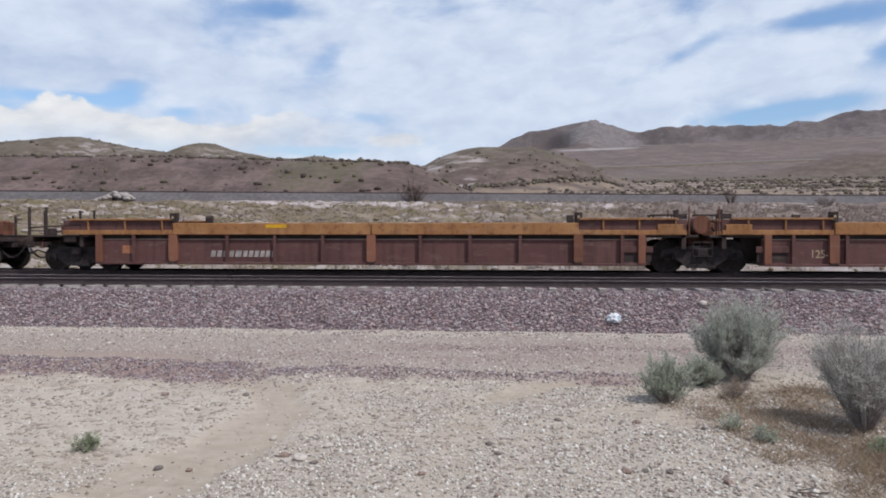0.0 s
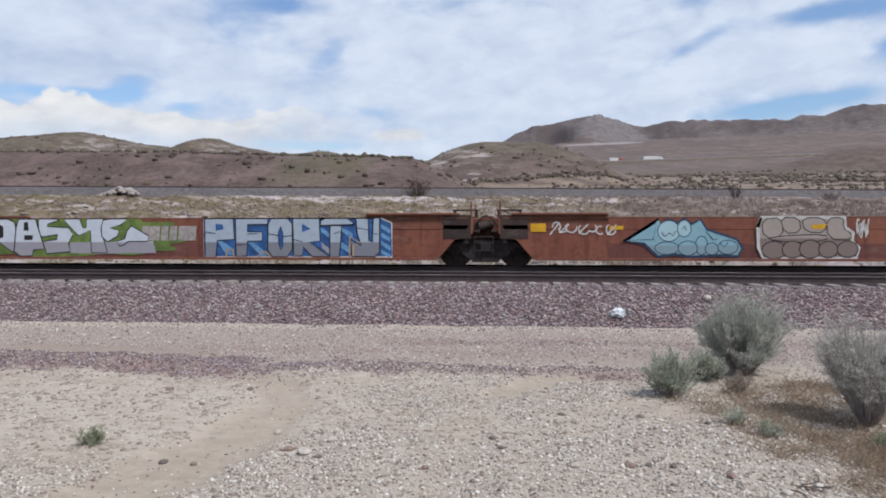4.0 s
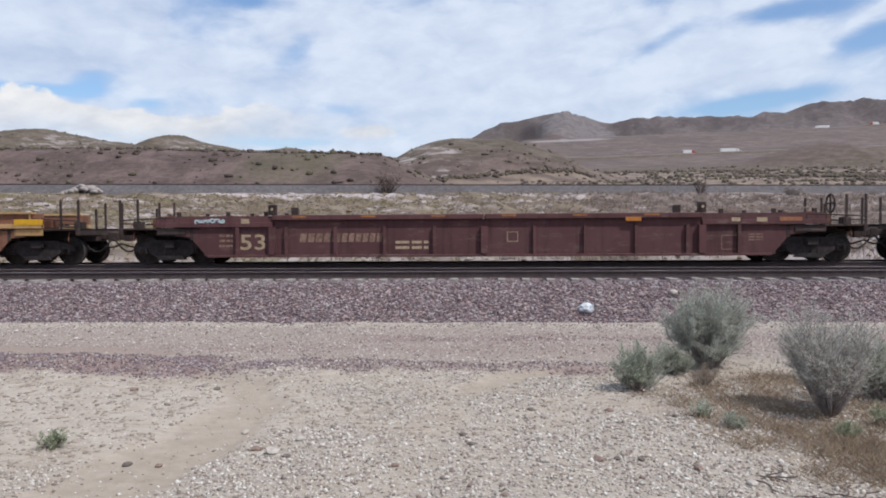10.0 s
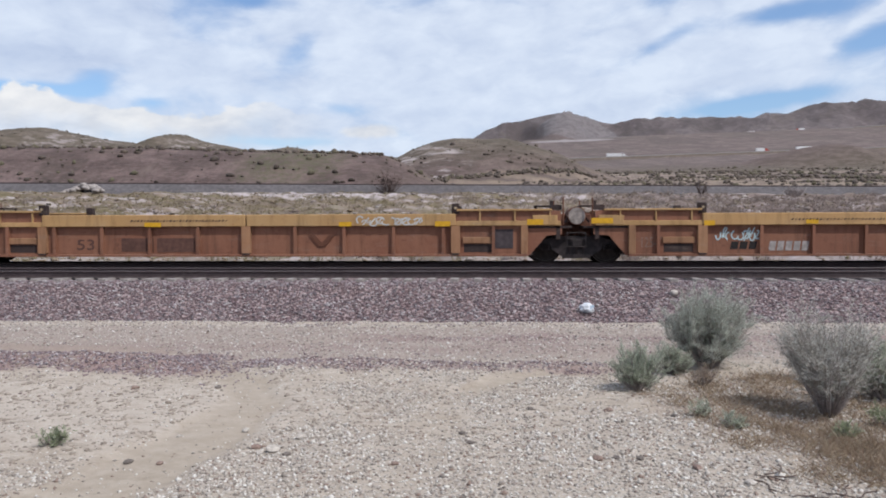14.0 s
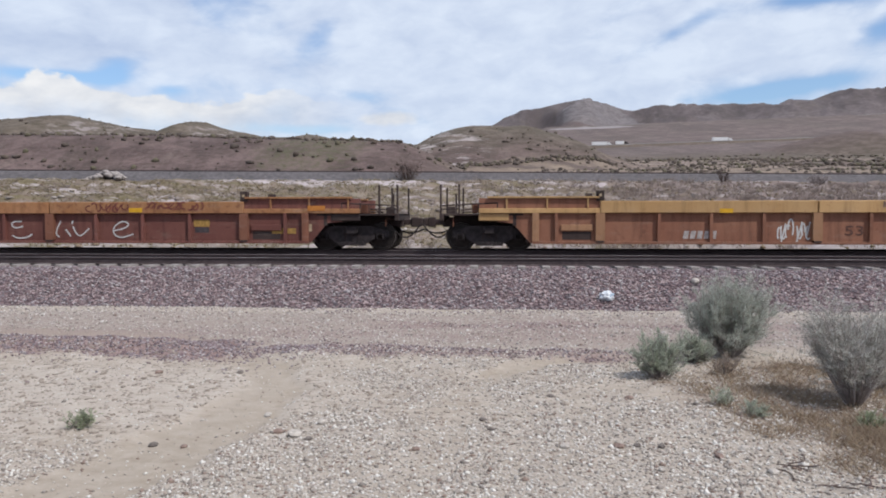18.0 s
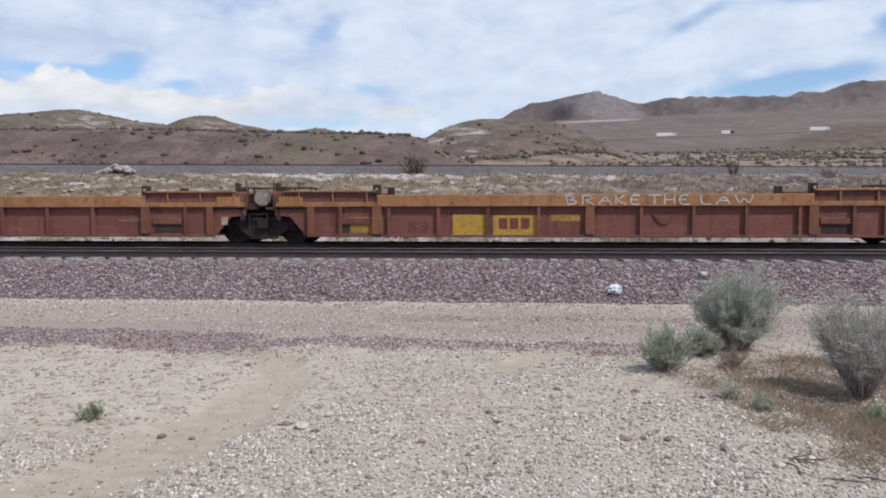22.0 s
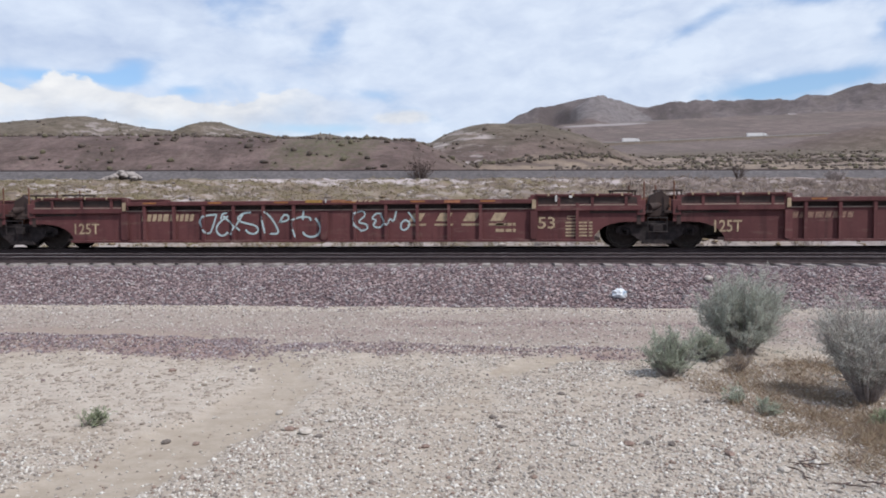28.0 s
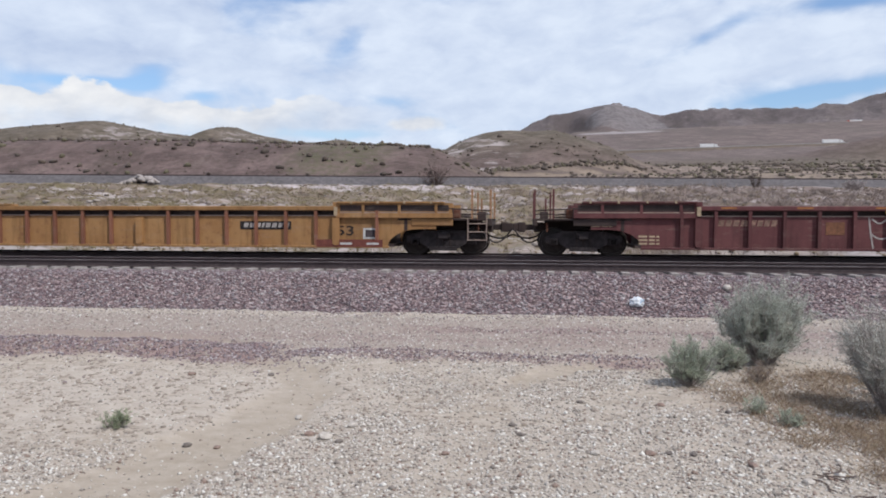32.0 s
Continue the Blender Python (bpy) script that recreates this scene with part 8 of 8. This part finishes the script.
shape(CARS[4], [(3.03, 1.45), (3.4, 1.45), (3.27, 0.87), (3.36, 0.81), (3.49, 1.45), (3.78, 1.45), (3.71, 0.28), (3.08, 0.28), (3.01, 0.43), (3.04, 1.15), (2.95, 1.26)], 'navy_fill', 'white', 0.035, 0)
shape(CARS[4], [(3.85, 1.45), (4.2, 1.45), (4.13, 0.85), (4.28, 0.82), (4.36, 1.09), (4.5, 0.98), (4.52, 0.28), (4.2, 0.28), (4.07, 0.54), (3.78, 0.54)], 'navy_fill', 'white', 0.035, 0)
shape(CARS[4], [(4.3, 1.45), (5.1, 1.45), (5.32, 1.09), (5.23, 0.82), (4.93, 0.73), (5.02, 0.28), (4.58, 0.28), (4.57, 1.2), (4.36, 1.21)], 'navy_fill', 'white', 0.035, 0)
shape(CARS[4], [(4.82, 1.28), (5.02, 0.98), (4.8, 0.84)], 'white', '', 0.03, 0)
shape(CARS[4], [(5.24, 1.45), (5.67, 1.45), (5.94, 1.14), (5.78, 0.79), (5.94, 0.28), (5.25, 0.28), (5.32, 0.73), (5.4, 1.09)], 'navy_fill', 'white', 0.035, 0)
shape(CARS[4], [(5.5, 1.27), (5.66, 1.04), (5.49, 0.87)], 'white', '', 0.03, 0)
shape(CARS[4], [(5.53, 0.72), (5.71, 0.67), (5.69, 0.37), (5.59, 0.34)], 'white', '', 0.03, 0)
shape(CARS[4], [(5.95, 1.45), (6.17, 1.45), (6.13, 1.21), (5.9, 1.21)], 'navy_fill', 'white', 0.035, 0)
shape(CARS[4], [(6.13, 1.12), (6.43, 1.12), (6.5, 0.71), (6.48, 0.28), (5.99, 0.28), (5.94, 0.57), (6.16, 0.6)], 'navy_fill', 'white', 0.035, 0)
shape(CARS[4], [(6.35, 1.45), (7.09, 1.45), (7.08, 1.17), (6.86, 1.14), (7.0, 0.82), (7.03, 0.28), (6.55, 0.28), (6.62, 1.14), (6.31, 1.19)], 'navy_fill', 'white', 0.035, 0)
shape(CARS[4], [(6.95, 1.03), (7.22, 1.03), (7.27, 0.6), (7.46, 1.22), (7.73, 1.22), (7.67, 0.28), (7.08, 0.28)], 'navy_fill', 'white', 0.035, 0)
stroke(CARS[4], [[(2.1, 1.45), (1.99, 1.32), (1.82, 1.45)], [(1.74, 1.45), (1.88, 1.34), (2.1, 1.34)], [(1.88, 1.26), (1.99, 1.15)]], 0.05, 'white')
shape(CARS[4], oval(2.03, 1.21, 0.09, 0.09), 'cream', '', 0.03)
shape(CARS[4], oval(7.89, 0.88, 0.08, 0.09), 'cream', '', 0.03)
shape(CARS[4], oval(8.01, 0.99, 0.04, 0.05), 'cream', '', 0.03)
stroke(CARS[4], [[(7.78, 0.71), (8.21, 0.7)], [(7.78, 0.6), (8.24, 0.59)], [(7.81, 0.49), (8.29, 0.48)], [(7.84, 0.42), (8.27, 0.41)]], 0.05, 'sky_stripe')
stroke(CARS[4], [[(7.19, 1.39), (7.35, 1.28), (7.46, 1.44), (7.67, 1.41)], [(7.3, 1.44), (7.57, 1.33)]], 0.045, 'green_white')
shape(CARS[4], [(-4.89, 1.45), (-4.52, 1.45), (-4.15, 1.45), (-3.61, 1.45), (-3.57, 1.19), (-3.77, 1.02), (-3.81, 0.74), (-3.27, 0.7), (-3.23, 0.36), (-5.24, 0.33), (-5.19, 0.67), (-4.74, 0.8), (-4.78, 1.11)], 'purple_fill', 'green_white', 0.09, 1)
stroke(CARS[4], [[(-4.66, 0.81), (-4.6, 1.28), (-4.49, 1.33), (-4.43, 1.22), (-4.44, 0.81)], [(-4.4, 0.81), (-4.34, 1.24), (-4.23, 1.27), (-4.18, 1.16), (-4.2, 0.81)], [(-4.09, 0.82), (-4.05, 1.08), (-3.94, 1.13), (-3.86, 1.05), (-3.87, 0.81)], [(-4.53, 0.68), (-3.87, 0.67)], [(-4.44, 0.57), (-4.42, 0.39), (-4.16, 0.42)], [(-4.1, 0.37), (-4.04, 0.57), (-3.9, 0.54), (-3.87, 0.37)]], 0.032, 'teal_white')
shape(CARS[4], oval(-3.27, 1.26, 0.27, 0.19), 'green_white', '', 0.03)
shape(CARS[4], oval(-3.26, 1.26, 0.17, 0.15), 'green_fill', '', 0.03)
shape(CARS[4], oval(-3.25, 1.27, 0.11, 0.08), 'teal_white', '', 0.03)
stroke(CARS[4], [[(-5.47, 1.08), (-5.3, 1.13), (-5.13, 1.05), (-5.3, 0.91), (-5.45, 0.97), (-5.24, 1.05)], [(-5.19, 0.82), (-5.01, 1.11)], [(-5.34, 0.37), (-5.25, 0.6), (-5.16, 0.63)]], 0.06, 'green_white')
shape(CARS[4], oval(-5.68, 0.68, 0.05, 0.05), 'green_white', '', 0.03)
shape(CARS[4], oval(-5.8, 0.59, 0.05, 0.04), 'green_white', '', 0.03)
shape(CARS[4], oval(-5.67, 0.49, 0.05, 0.04), 'green_white', '', 0.03)
shape(CARS[4], oval(-3.04, 0.68, 0.04, 0.05), 'green_white', '', 0.03)
shape(CARS[4], oval(-2.93, 0.6, 0.04, 0.04), 'green_white', '', 0.03)
shape(CARS[4], oval(-3.05, 0.52, 0.05, 0.04), 'green_white', '', 0.03)
shape(CARS[4], oval(-2.84, 0.7, 0.04, 0.04), 'green_white', '', 0.03)
shape(CARS[4], oval(-2.78, 1.33, 0.04, 0.04), 'green_white', '', 0.03)
shape(CARS[4], oval(-2.76, 1.19, 0.05, 0.04), 'green_white', '', 0.03)
shape(CARS[4], oval(-2.93, 0.82, 0.05, 0.05), 'green_white', '', 0.03)
shape(CARS[3], [(-2.99, 0.73), (-0.34, 0.76), (-0.25, 0.41), (-1.77, 0.39), (-2.99, 0.4)], 'silver_white', '', 0.03, 0)
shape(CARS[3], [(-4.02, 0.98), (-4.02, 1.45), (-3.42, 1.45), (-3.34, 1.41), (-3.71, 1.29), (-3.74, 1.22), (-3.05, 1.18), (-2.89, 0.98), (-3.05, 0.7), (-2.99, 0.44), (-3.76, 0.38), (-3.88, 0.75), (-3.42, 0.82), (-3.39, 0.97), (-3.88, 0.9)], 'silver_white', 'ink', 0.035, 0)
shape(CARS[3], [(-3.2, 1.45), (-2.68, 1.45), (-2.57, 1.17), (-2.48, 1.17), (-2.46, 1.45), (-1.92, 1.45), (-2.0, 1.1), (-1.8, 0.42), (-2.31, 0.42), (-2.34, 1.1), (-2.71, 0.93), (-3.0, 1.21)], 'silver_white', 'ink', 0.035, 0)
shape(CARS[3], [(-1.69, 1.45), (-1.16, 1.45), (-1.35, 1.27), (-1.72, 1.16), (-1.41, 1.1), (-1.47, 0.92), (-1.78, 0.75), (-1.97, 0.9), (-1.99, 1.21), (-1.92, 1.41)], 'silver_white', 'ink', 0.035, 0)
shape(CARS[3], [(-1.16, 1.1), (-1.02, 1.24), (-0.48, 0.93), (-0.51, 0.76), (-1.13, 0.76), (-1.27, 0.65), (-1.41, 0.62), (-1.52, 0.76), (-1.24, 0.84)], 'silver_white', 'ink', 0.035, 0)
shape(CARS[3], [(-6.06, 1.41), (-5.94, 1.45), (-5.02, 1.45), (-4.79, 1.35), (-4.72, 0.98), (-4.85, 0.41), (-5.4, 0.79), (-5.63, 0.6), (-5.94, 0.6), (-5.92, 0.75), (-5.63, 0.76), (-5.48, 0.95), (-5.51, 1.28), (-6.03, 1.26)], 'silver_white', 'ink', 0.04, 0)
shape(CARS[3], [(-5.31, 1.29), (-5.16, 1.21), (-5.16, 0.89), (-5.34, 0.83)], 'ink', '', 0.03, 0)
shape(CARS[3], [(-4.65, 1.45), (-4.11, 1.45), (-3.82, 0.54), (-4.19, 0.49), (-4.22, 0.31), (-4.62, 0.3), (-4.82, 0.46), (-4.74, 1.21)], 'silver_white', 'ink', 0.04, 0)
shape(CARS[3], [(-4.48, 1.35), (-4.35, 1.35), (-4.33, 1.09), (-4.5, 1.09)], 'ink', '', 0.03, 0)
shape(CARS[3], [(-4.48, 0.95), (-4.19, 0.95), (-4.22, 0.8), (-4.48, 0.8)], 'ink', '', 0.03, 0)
stroke(CARS[3], [[(-6.29, 0.8), (-6.18, 0.57)]], 0.05, 'white')
shape(CARS[3], [(1.07, 1.45), (1.28, 1.45), (1.29, 0.29), (1.13, 0.29)], 'red_mark', '', 0.03, 0)
shape(CARS[3], [(1.25, 1.45), (6.68, 1.45), (6.99, 1.31), (7.0, 0.31), (1.26, 0.29)], 'blue_fill', 'white', 0.045, 0)
shape(CARS[3], [(6.67, 1.28), (6.94, 1.13), (6.94, 1.0), (6.67, 1.16)], 'sky_stripe', '', 0.03, 0)
shape(CARS[3], [(6.67, 1.03), (6.94, 0.88), (6.95, 0.75), (6.67, 0.91)], 'sky_stripe', '', 0.03, 0)
shape(CARS[3], [(6.68, 0.78), (6.95, 0.63), (6.95, 0.5), (6.68, 0.66)], 'sky_stripe', '', 0.03, 0)
shape(CARS[3], [(6.68, 0.53), (6.95, 0.38), (6.95, 0.28), (6.68, 0.41)], 'sky_stripe', '', 0.03, 0)
shape(CARS[3], [(1.68, 0.77), (1.84, 0.77), (2.19, 0.53), (2.19, 0.36), (1.96, 0.36)], 'sky_stripe', '', 0.03, 0)
shape(CARS[3], [(2.62, 0.74), (2.78, 0.74), (3.2, 0.44), (3.2, 0.32), (3.04, 0.32)], 'sky_stripe', '', 0.03, 0)
shape(CARS[3], [(4.86, 1.19), (5.13, 1.0), (5.13, 0.86), (4.87, 1.05)], 'sky_stripe', '', 0.03, 0)
shape(CARS[3], [(5.49, 1.2), (5.82, 1.0), (5.82, 0.83), (5.49, 1.06)], 'sky_stripe', '', 0.03, 0)
shape(CARS[3], [(5.44, 0.78), (5.74, 0.58), (5.75, 0.39), (5.42, 0.61)], 'sky_stripe', '', 0.03, 0)
shape(CARS[3], [(4.87, 0.75), (5.12, 0.55), (5.12, 0.38), (4.9, 0.55)], 'silver_white', '', 0.03, 0)
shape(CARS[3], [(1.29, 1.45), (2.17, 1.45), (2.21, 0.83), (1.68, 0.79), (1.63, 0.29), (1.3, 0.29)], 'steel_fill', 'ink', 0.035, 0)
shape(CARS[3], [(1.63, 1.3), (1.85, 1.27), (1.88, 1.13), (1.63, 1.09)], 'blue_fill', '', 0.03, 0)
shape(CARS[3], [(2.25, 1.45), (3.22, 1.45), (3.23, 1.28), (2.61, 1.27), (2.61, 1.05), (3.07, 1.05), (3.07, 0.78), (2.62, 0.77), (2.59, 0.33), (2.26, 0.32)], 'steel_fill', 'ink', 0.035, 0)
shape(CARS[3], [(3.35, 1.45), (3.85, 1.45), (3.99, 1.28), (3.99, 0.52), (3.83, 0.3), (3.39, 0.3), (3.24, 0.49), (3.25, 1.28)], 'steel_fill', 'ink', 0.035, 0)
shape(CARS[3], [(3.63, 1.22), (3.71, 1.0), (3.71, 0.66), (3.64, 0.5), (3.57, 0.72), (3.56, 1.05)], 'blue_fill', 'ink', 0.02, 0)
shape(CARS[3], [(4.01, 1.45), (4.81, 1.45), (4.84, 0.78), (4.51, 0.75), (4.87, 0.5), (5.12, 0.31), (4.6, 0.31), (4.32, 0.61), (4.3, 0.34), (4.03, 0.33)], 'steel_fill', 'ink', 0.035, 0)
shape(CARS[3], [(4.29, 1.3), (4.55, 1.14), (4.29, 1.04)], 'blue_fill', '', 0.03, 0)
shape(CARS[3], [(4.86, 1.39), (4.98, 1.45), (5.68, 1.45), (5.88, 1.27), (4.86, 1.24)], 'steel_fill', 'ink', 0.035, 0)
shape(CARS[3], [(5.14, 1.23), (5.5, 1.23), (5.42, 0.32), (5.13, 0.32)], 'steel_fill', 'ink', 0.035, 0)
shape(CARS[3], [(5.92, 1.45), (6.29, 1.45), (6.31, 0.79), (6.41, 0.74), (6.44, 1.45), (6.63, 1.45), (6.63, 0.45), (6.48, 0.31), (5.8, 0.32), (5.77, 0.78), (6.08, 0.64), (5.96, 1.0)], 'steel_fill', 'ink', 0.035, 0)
stroke(CARS[3], [[(1.3, 1.05), (1.63, 1.0)], [(2.28, 0.66), (2.6, 0.67)], [(2.61, 0.99), (2.95, 1.0)], [(4.02, 0.83), (4.3, 0.75)], [(5.93, 1.17), (6.28, 1.11)], [(6.44, 1.0), (6.63, 0.98)], [(3.25, 1.0), (3.56, 0.94)], [(3.71, 0.91), (3.98, 0.94)], [(5.25, 1.0), (5.47, 1.06)]], 0.02, 'ink')
stroke(CARS[3], [[(1.96, 0.28), (1.97, 0.52), (2.18, 0.52), (2.19, 0.29)], [(2.95, 0.29), (3.03, 0.46), (3.2, 0.45), (3.33, 0.28)], [(5.73, 0.31), (5.74, 0.92), (6.04, 0.72), (5.85, 0.64), (5.83, 0.33)]], 0.05, 'cream')
BUBBLE = [[[(296, 97), (330, 88), (372, 93)], [(347, 95), (352, 130), (347, 186)]], [[(402, 85), (386, 110), (388, 182)], [(392, 98), (418, 95)], [(390, 135), (411, 132)], [(388, 180), (410, 178)]],
          [[(422, 184), (428, 100), (445, 84), (460, 100), (464, 184)], [(430, 145), (455, 145)]], [[(480, 184), (478, 95), (503, 90), (510, 112), (484, 132), (510, 184)]], [[(552, 75), (522, 86), (527, 110), (566, 122), (566, 155), (544, 186), (524, 178)]]]


def bubble(x, z):
    return 3.84 + 0.00895 * (x - 275), 1.46 - 0.00846 * (z - 65)


shape(CARS[2], oval(*bubble(302, 98), 0.22, 0.24), "sky_fill", "ink", 0.04)
for strokes in BUBBLE:
    strokes = [[bubble(*q) for q in soft_line(p)] for p in strokes]
    for width, paint in ((0.27, "ink"), (0.19, "sky_fill")):
        stroke(CARS[2], strokes, width, paint)
shape(CARS[2], [(5.21, 1.29), (5.71, 1.29), (5.59, 1.17), (5.3, 1.18)], 'yellow', '', 0.03, 0)
shape(CARS[2], [(-6.49, 0.77), (-5.51, 1.41), (-5.45, 1.26), (-5.24, 1.4), (-4.95, 1.3), (-4.81, 1.43), (-4.58, 1.27), (-4.34, 1.4), (-4.15, 1.11), (-3.33, 0.83), (-3.18, 0.58), (-3.3, 0.35), (-3.8, 0.38), (-4.24, 0.35), (-4.62, 0.33), (-5.01, 0.4), (-5.52, 0.34), (-5.91, 0.71)], 'teal_fill', 'navy', 0.07, 0)
shape(CARS[2], oval(-5.22, 1.07, 0.31, 0.3), 'sky_fill', 'navy', 0.025)
shape(CARS[2], oval(-4.79, 1.14, 0.19, 0.24), 'sky_fill', 'navy', 0.025)
shape(CARS[2], oval(-5.27, 0.58, 0.34, 0.18), 'teal_fill', 'navy', 0.025)
shape(CARS[2], oval(-4.31, 0.66, 0.17, 0.27), 'teal_fill', 'navy', 0.025)
shape(CARS[2], oval(-4.02, 0.56, 0.19, 0.17), 'teal_fill', 'navy', 0.025)
shape(CARS[2], oval(-3.58, 0.61, 0.28, 0.2), 'teal_fill', 'navy', 0.025)
shape(CARS[2], oval(-4.69, 0.58, 0.27, 0.21), 'teal_fill', 'navy', 0.025)
shape(CARS[2], [(-6.38, 0.8), (-5.58, 1.31), (-5.65, 0.83)], 'teal_fill', 'navy', 0.025, 0)
stroke(CARS[2], [[(-5.43, 1.05), (-5.33, 0.92), (-5.21, 1.02), (-5.09, 0.93), (-5.03, 1.07)], [(-4.85, 1.12), (-4.79, 1.21), (-4.73, 1.09)], [(-4.18, 1.06), (-3.99, 0.82), (-3.86, 0.85)], [(-3.8, 0.73), (-3.67, 0.61), (-3.58, 0.76)]], 0.025, 'navy')
shape(CARS[2], [(-2.76, 1.17), (-2.67, 1.45), (-2.17, 1.45), (-1.64, 1.45), (-0.92, 1.45), (-0.4, 1.45), (-0.4, 1.17), (-0.18, 1.02), (-0.21, 0.78), (-0.02, 0.6), (-0.08, 0.31), (-2.6, 0.28), (-2.74, 0.59)], 'silver_fill', 'white', 0.09, 0)
shape(CARS[2], [(-2.67, 1.41), (-2.11, 1.45), (-2.07, 0.91), (-2.6, 0.86)], 'silver_fill', 'ink', 0.028, 1)
shape(CARS[2], [(-2.16, 1.45), (-1.64, 1.45), (-1.59, 1.03), (-2.04, 1.0)], 'silver_fill', 'ink', 0.028, 1)
shape(CARS[2], [(-1.59, 1.44), (-0.92, 1.44), (-0.92, 1.02), (-1.48, 1.04)], 'silver_fill', 'ink', 0.028, 1)
shape(CARS[2], [(-0.91, 1.43), (-0.43, 1.45), (-0.46, 1.14), (-0.24, 1.02), (-0.25, 0.81), (-0.86, 0.84)], 'silver_fill', 'ink', 0.028, 1)
shape(CARS[2], [(-2.6, 0.84), (-2.04, 0.94), (-0.92, 0.98), (-0.86, 0.8), (-1.72, 0.73)], 'silver_fill', 'ink', 0.028, 1)
shape(CARS[2], oval(-2.32, 0.53, 0.33, 0.25), 'silver_fill', 'ink', 0.028)
shape(CARS[2], oval(-1.82, 0.55, 0.28, 0.24), 'silver_fill', 'ink', 0.028)
shape(CARS[2], oval(-1.34, 0.56, 0.29, 0.26), 'silver_fill', 'ink', 0.028)
shape(CARS[2], oval(-0.85, 0.55, 0.26, 0.23), 'silver_fill', 'ink', 0.028)
shape(CARS[2], oval(-0.33, 0.56, 0.28, 0.23), 'silver_fill', 'ink', 0.028)
shape(CARS[2], [(-1.33, 1.24), (-0.89, 1.27), (-0.98, 1.12), (-1.26, 1.13)], 'yellow', '', 0.03, 0)


# ================= what moves =================
def motions():
    for car in CARS:
        rows = [(t, pose(car["rail"] + travelled(t), TRACK_Y, 0)) for t in range(0, 33, 2)]
        walk(car, rows)
    for w, x, r in WHEELS:
        rows = []
        for k in range(0, 481):
            t = k / 15
            rows.append((t, pose(x, 0, r, 0, math.degrees((travelled(t) / r) % 6.283185307), 0)))
        walk(w, rows)
    for o, x13, v, y, level in LORRIES:
        turn = 0 if v > 0 else 180
        walk(o, [(t, pose(x13 + (t - 13) * v, y, level(x13 + (t - 13) * v), 0, 0, turn)) for t in (0, 8, 16, 24, 32)])


motions()
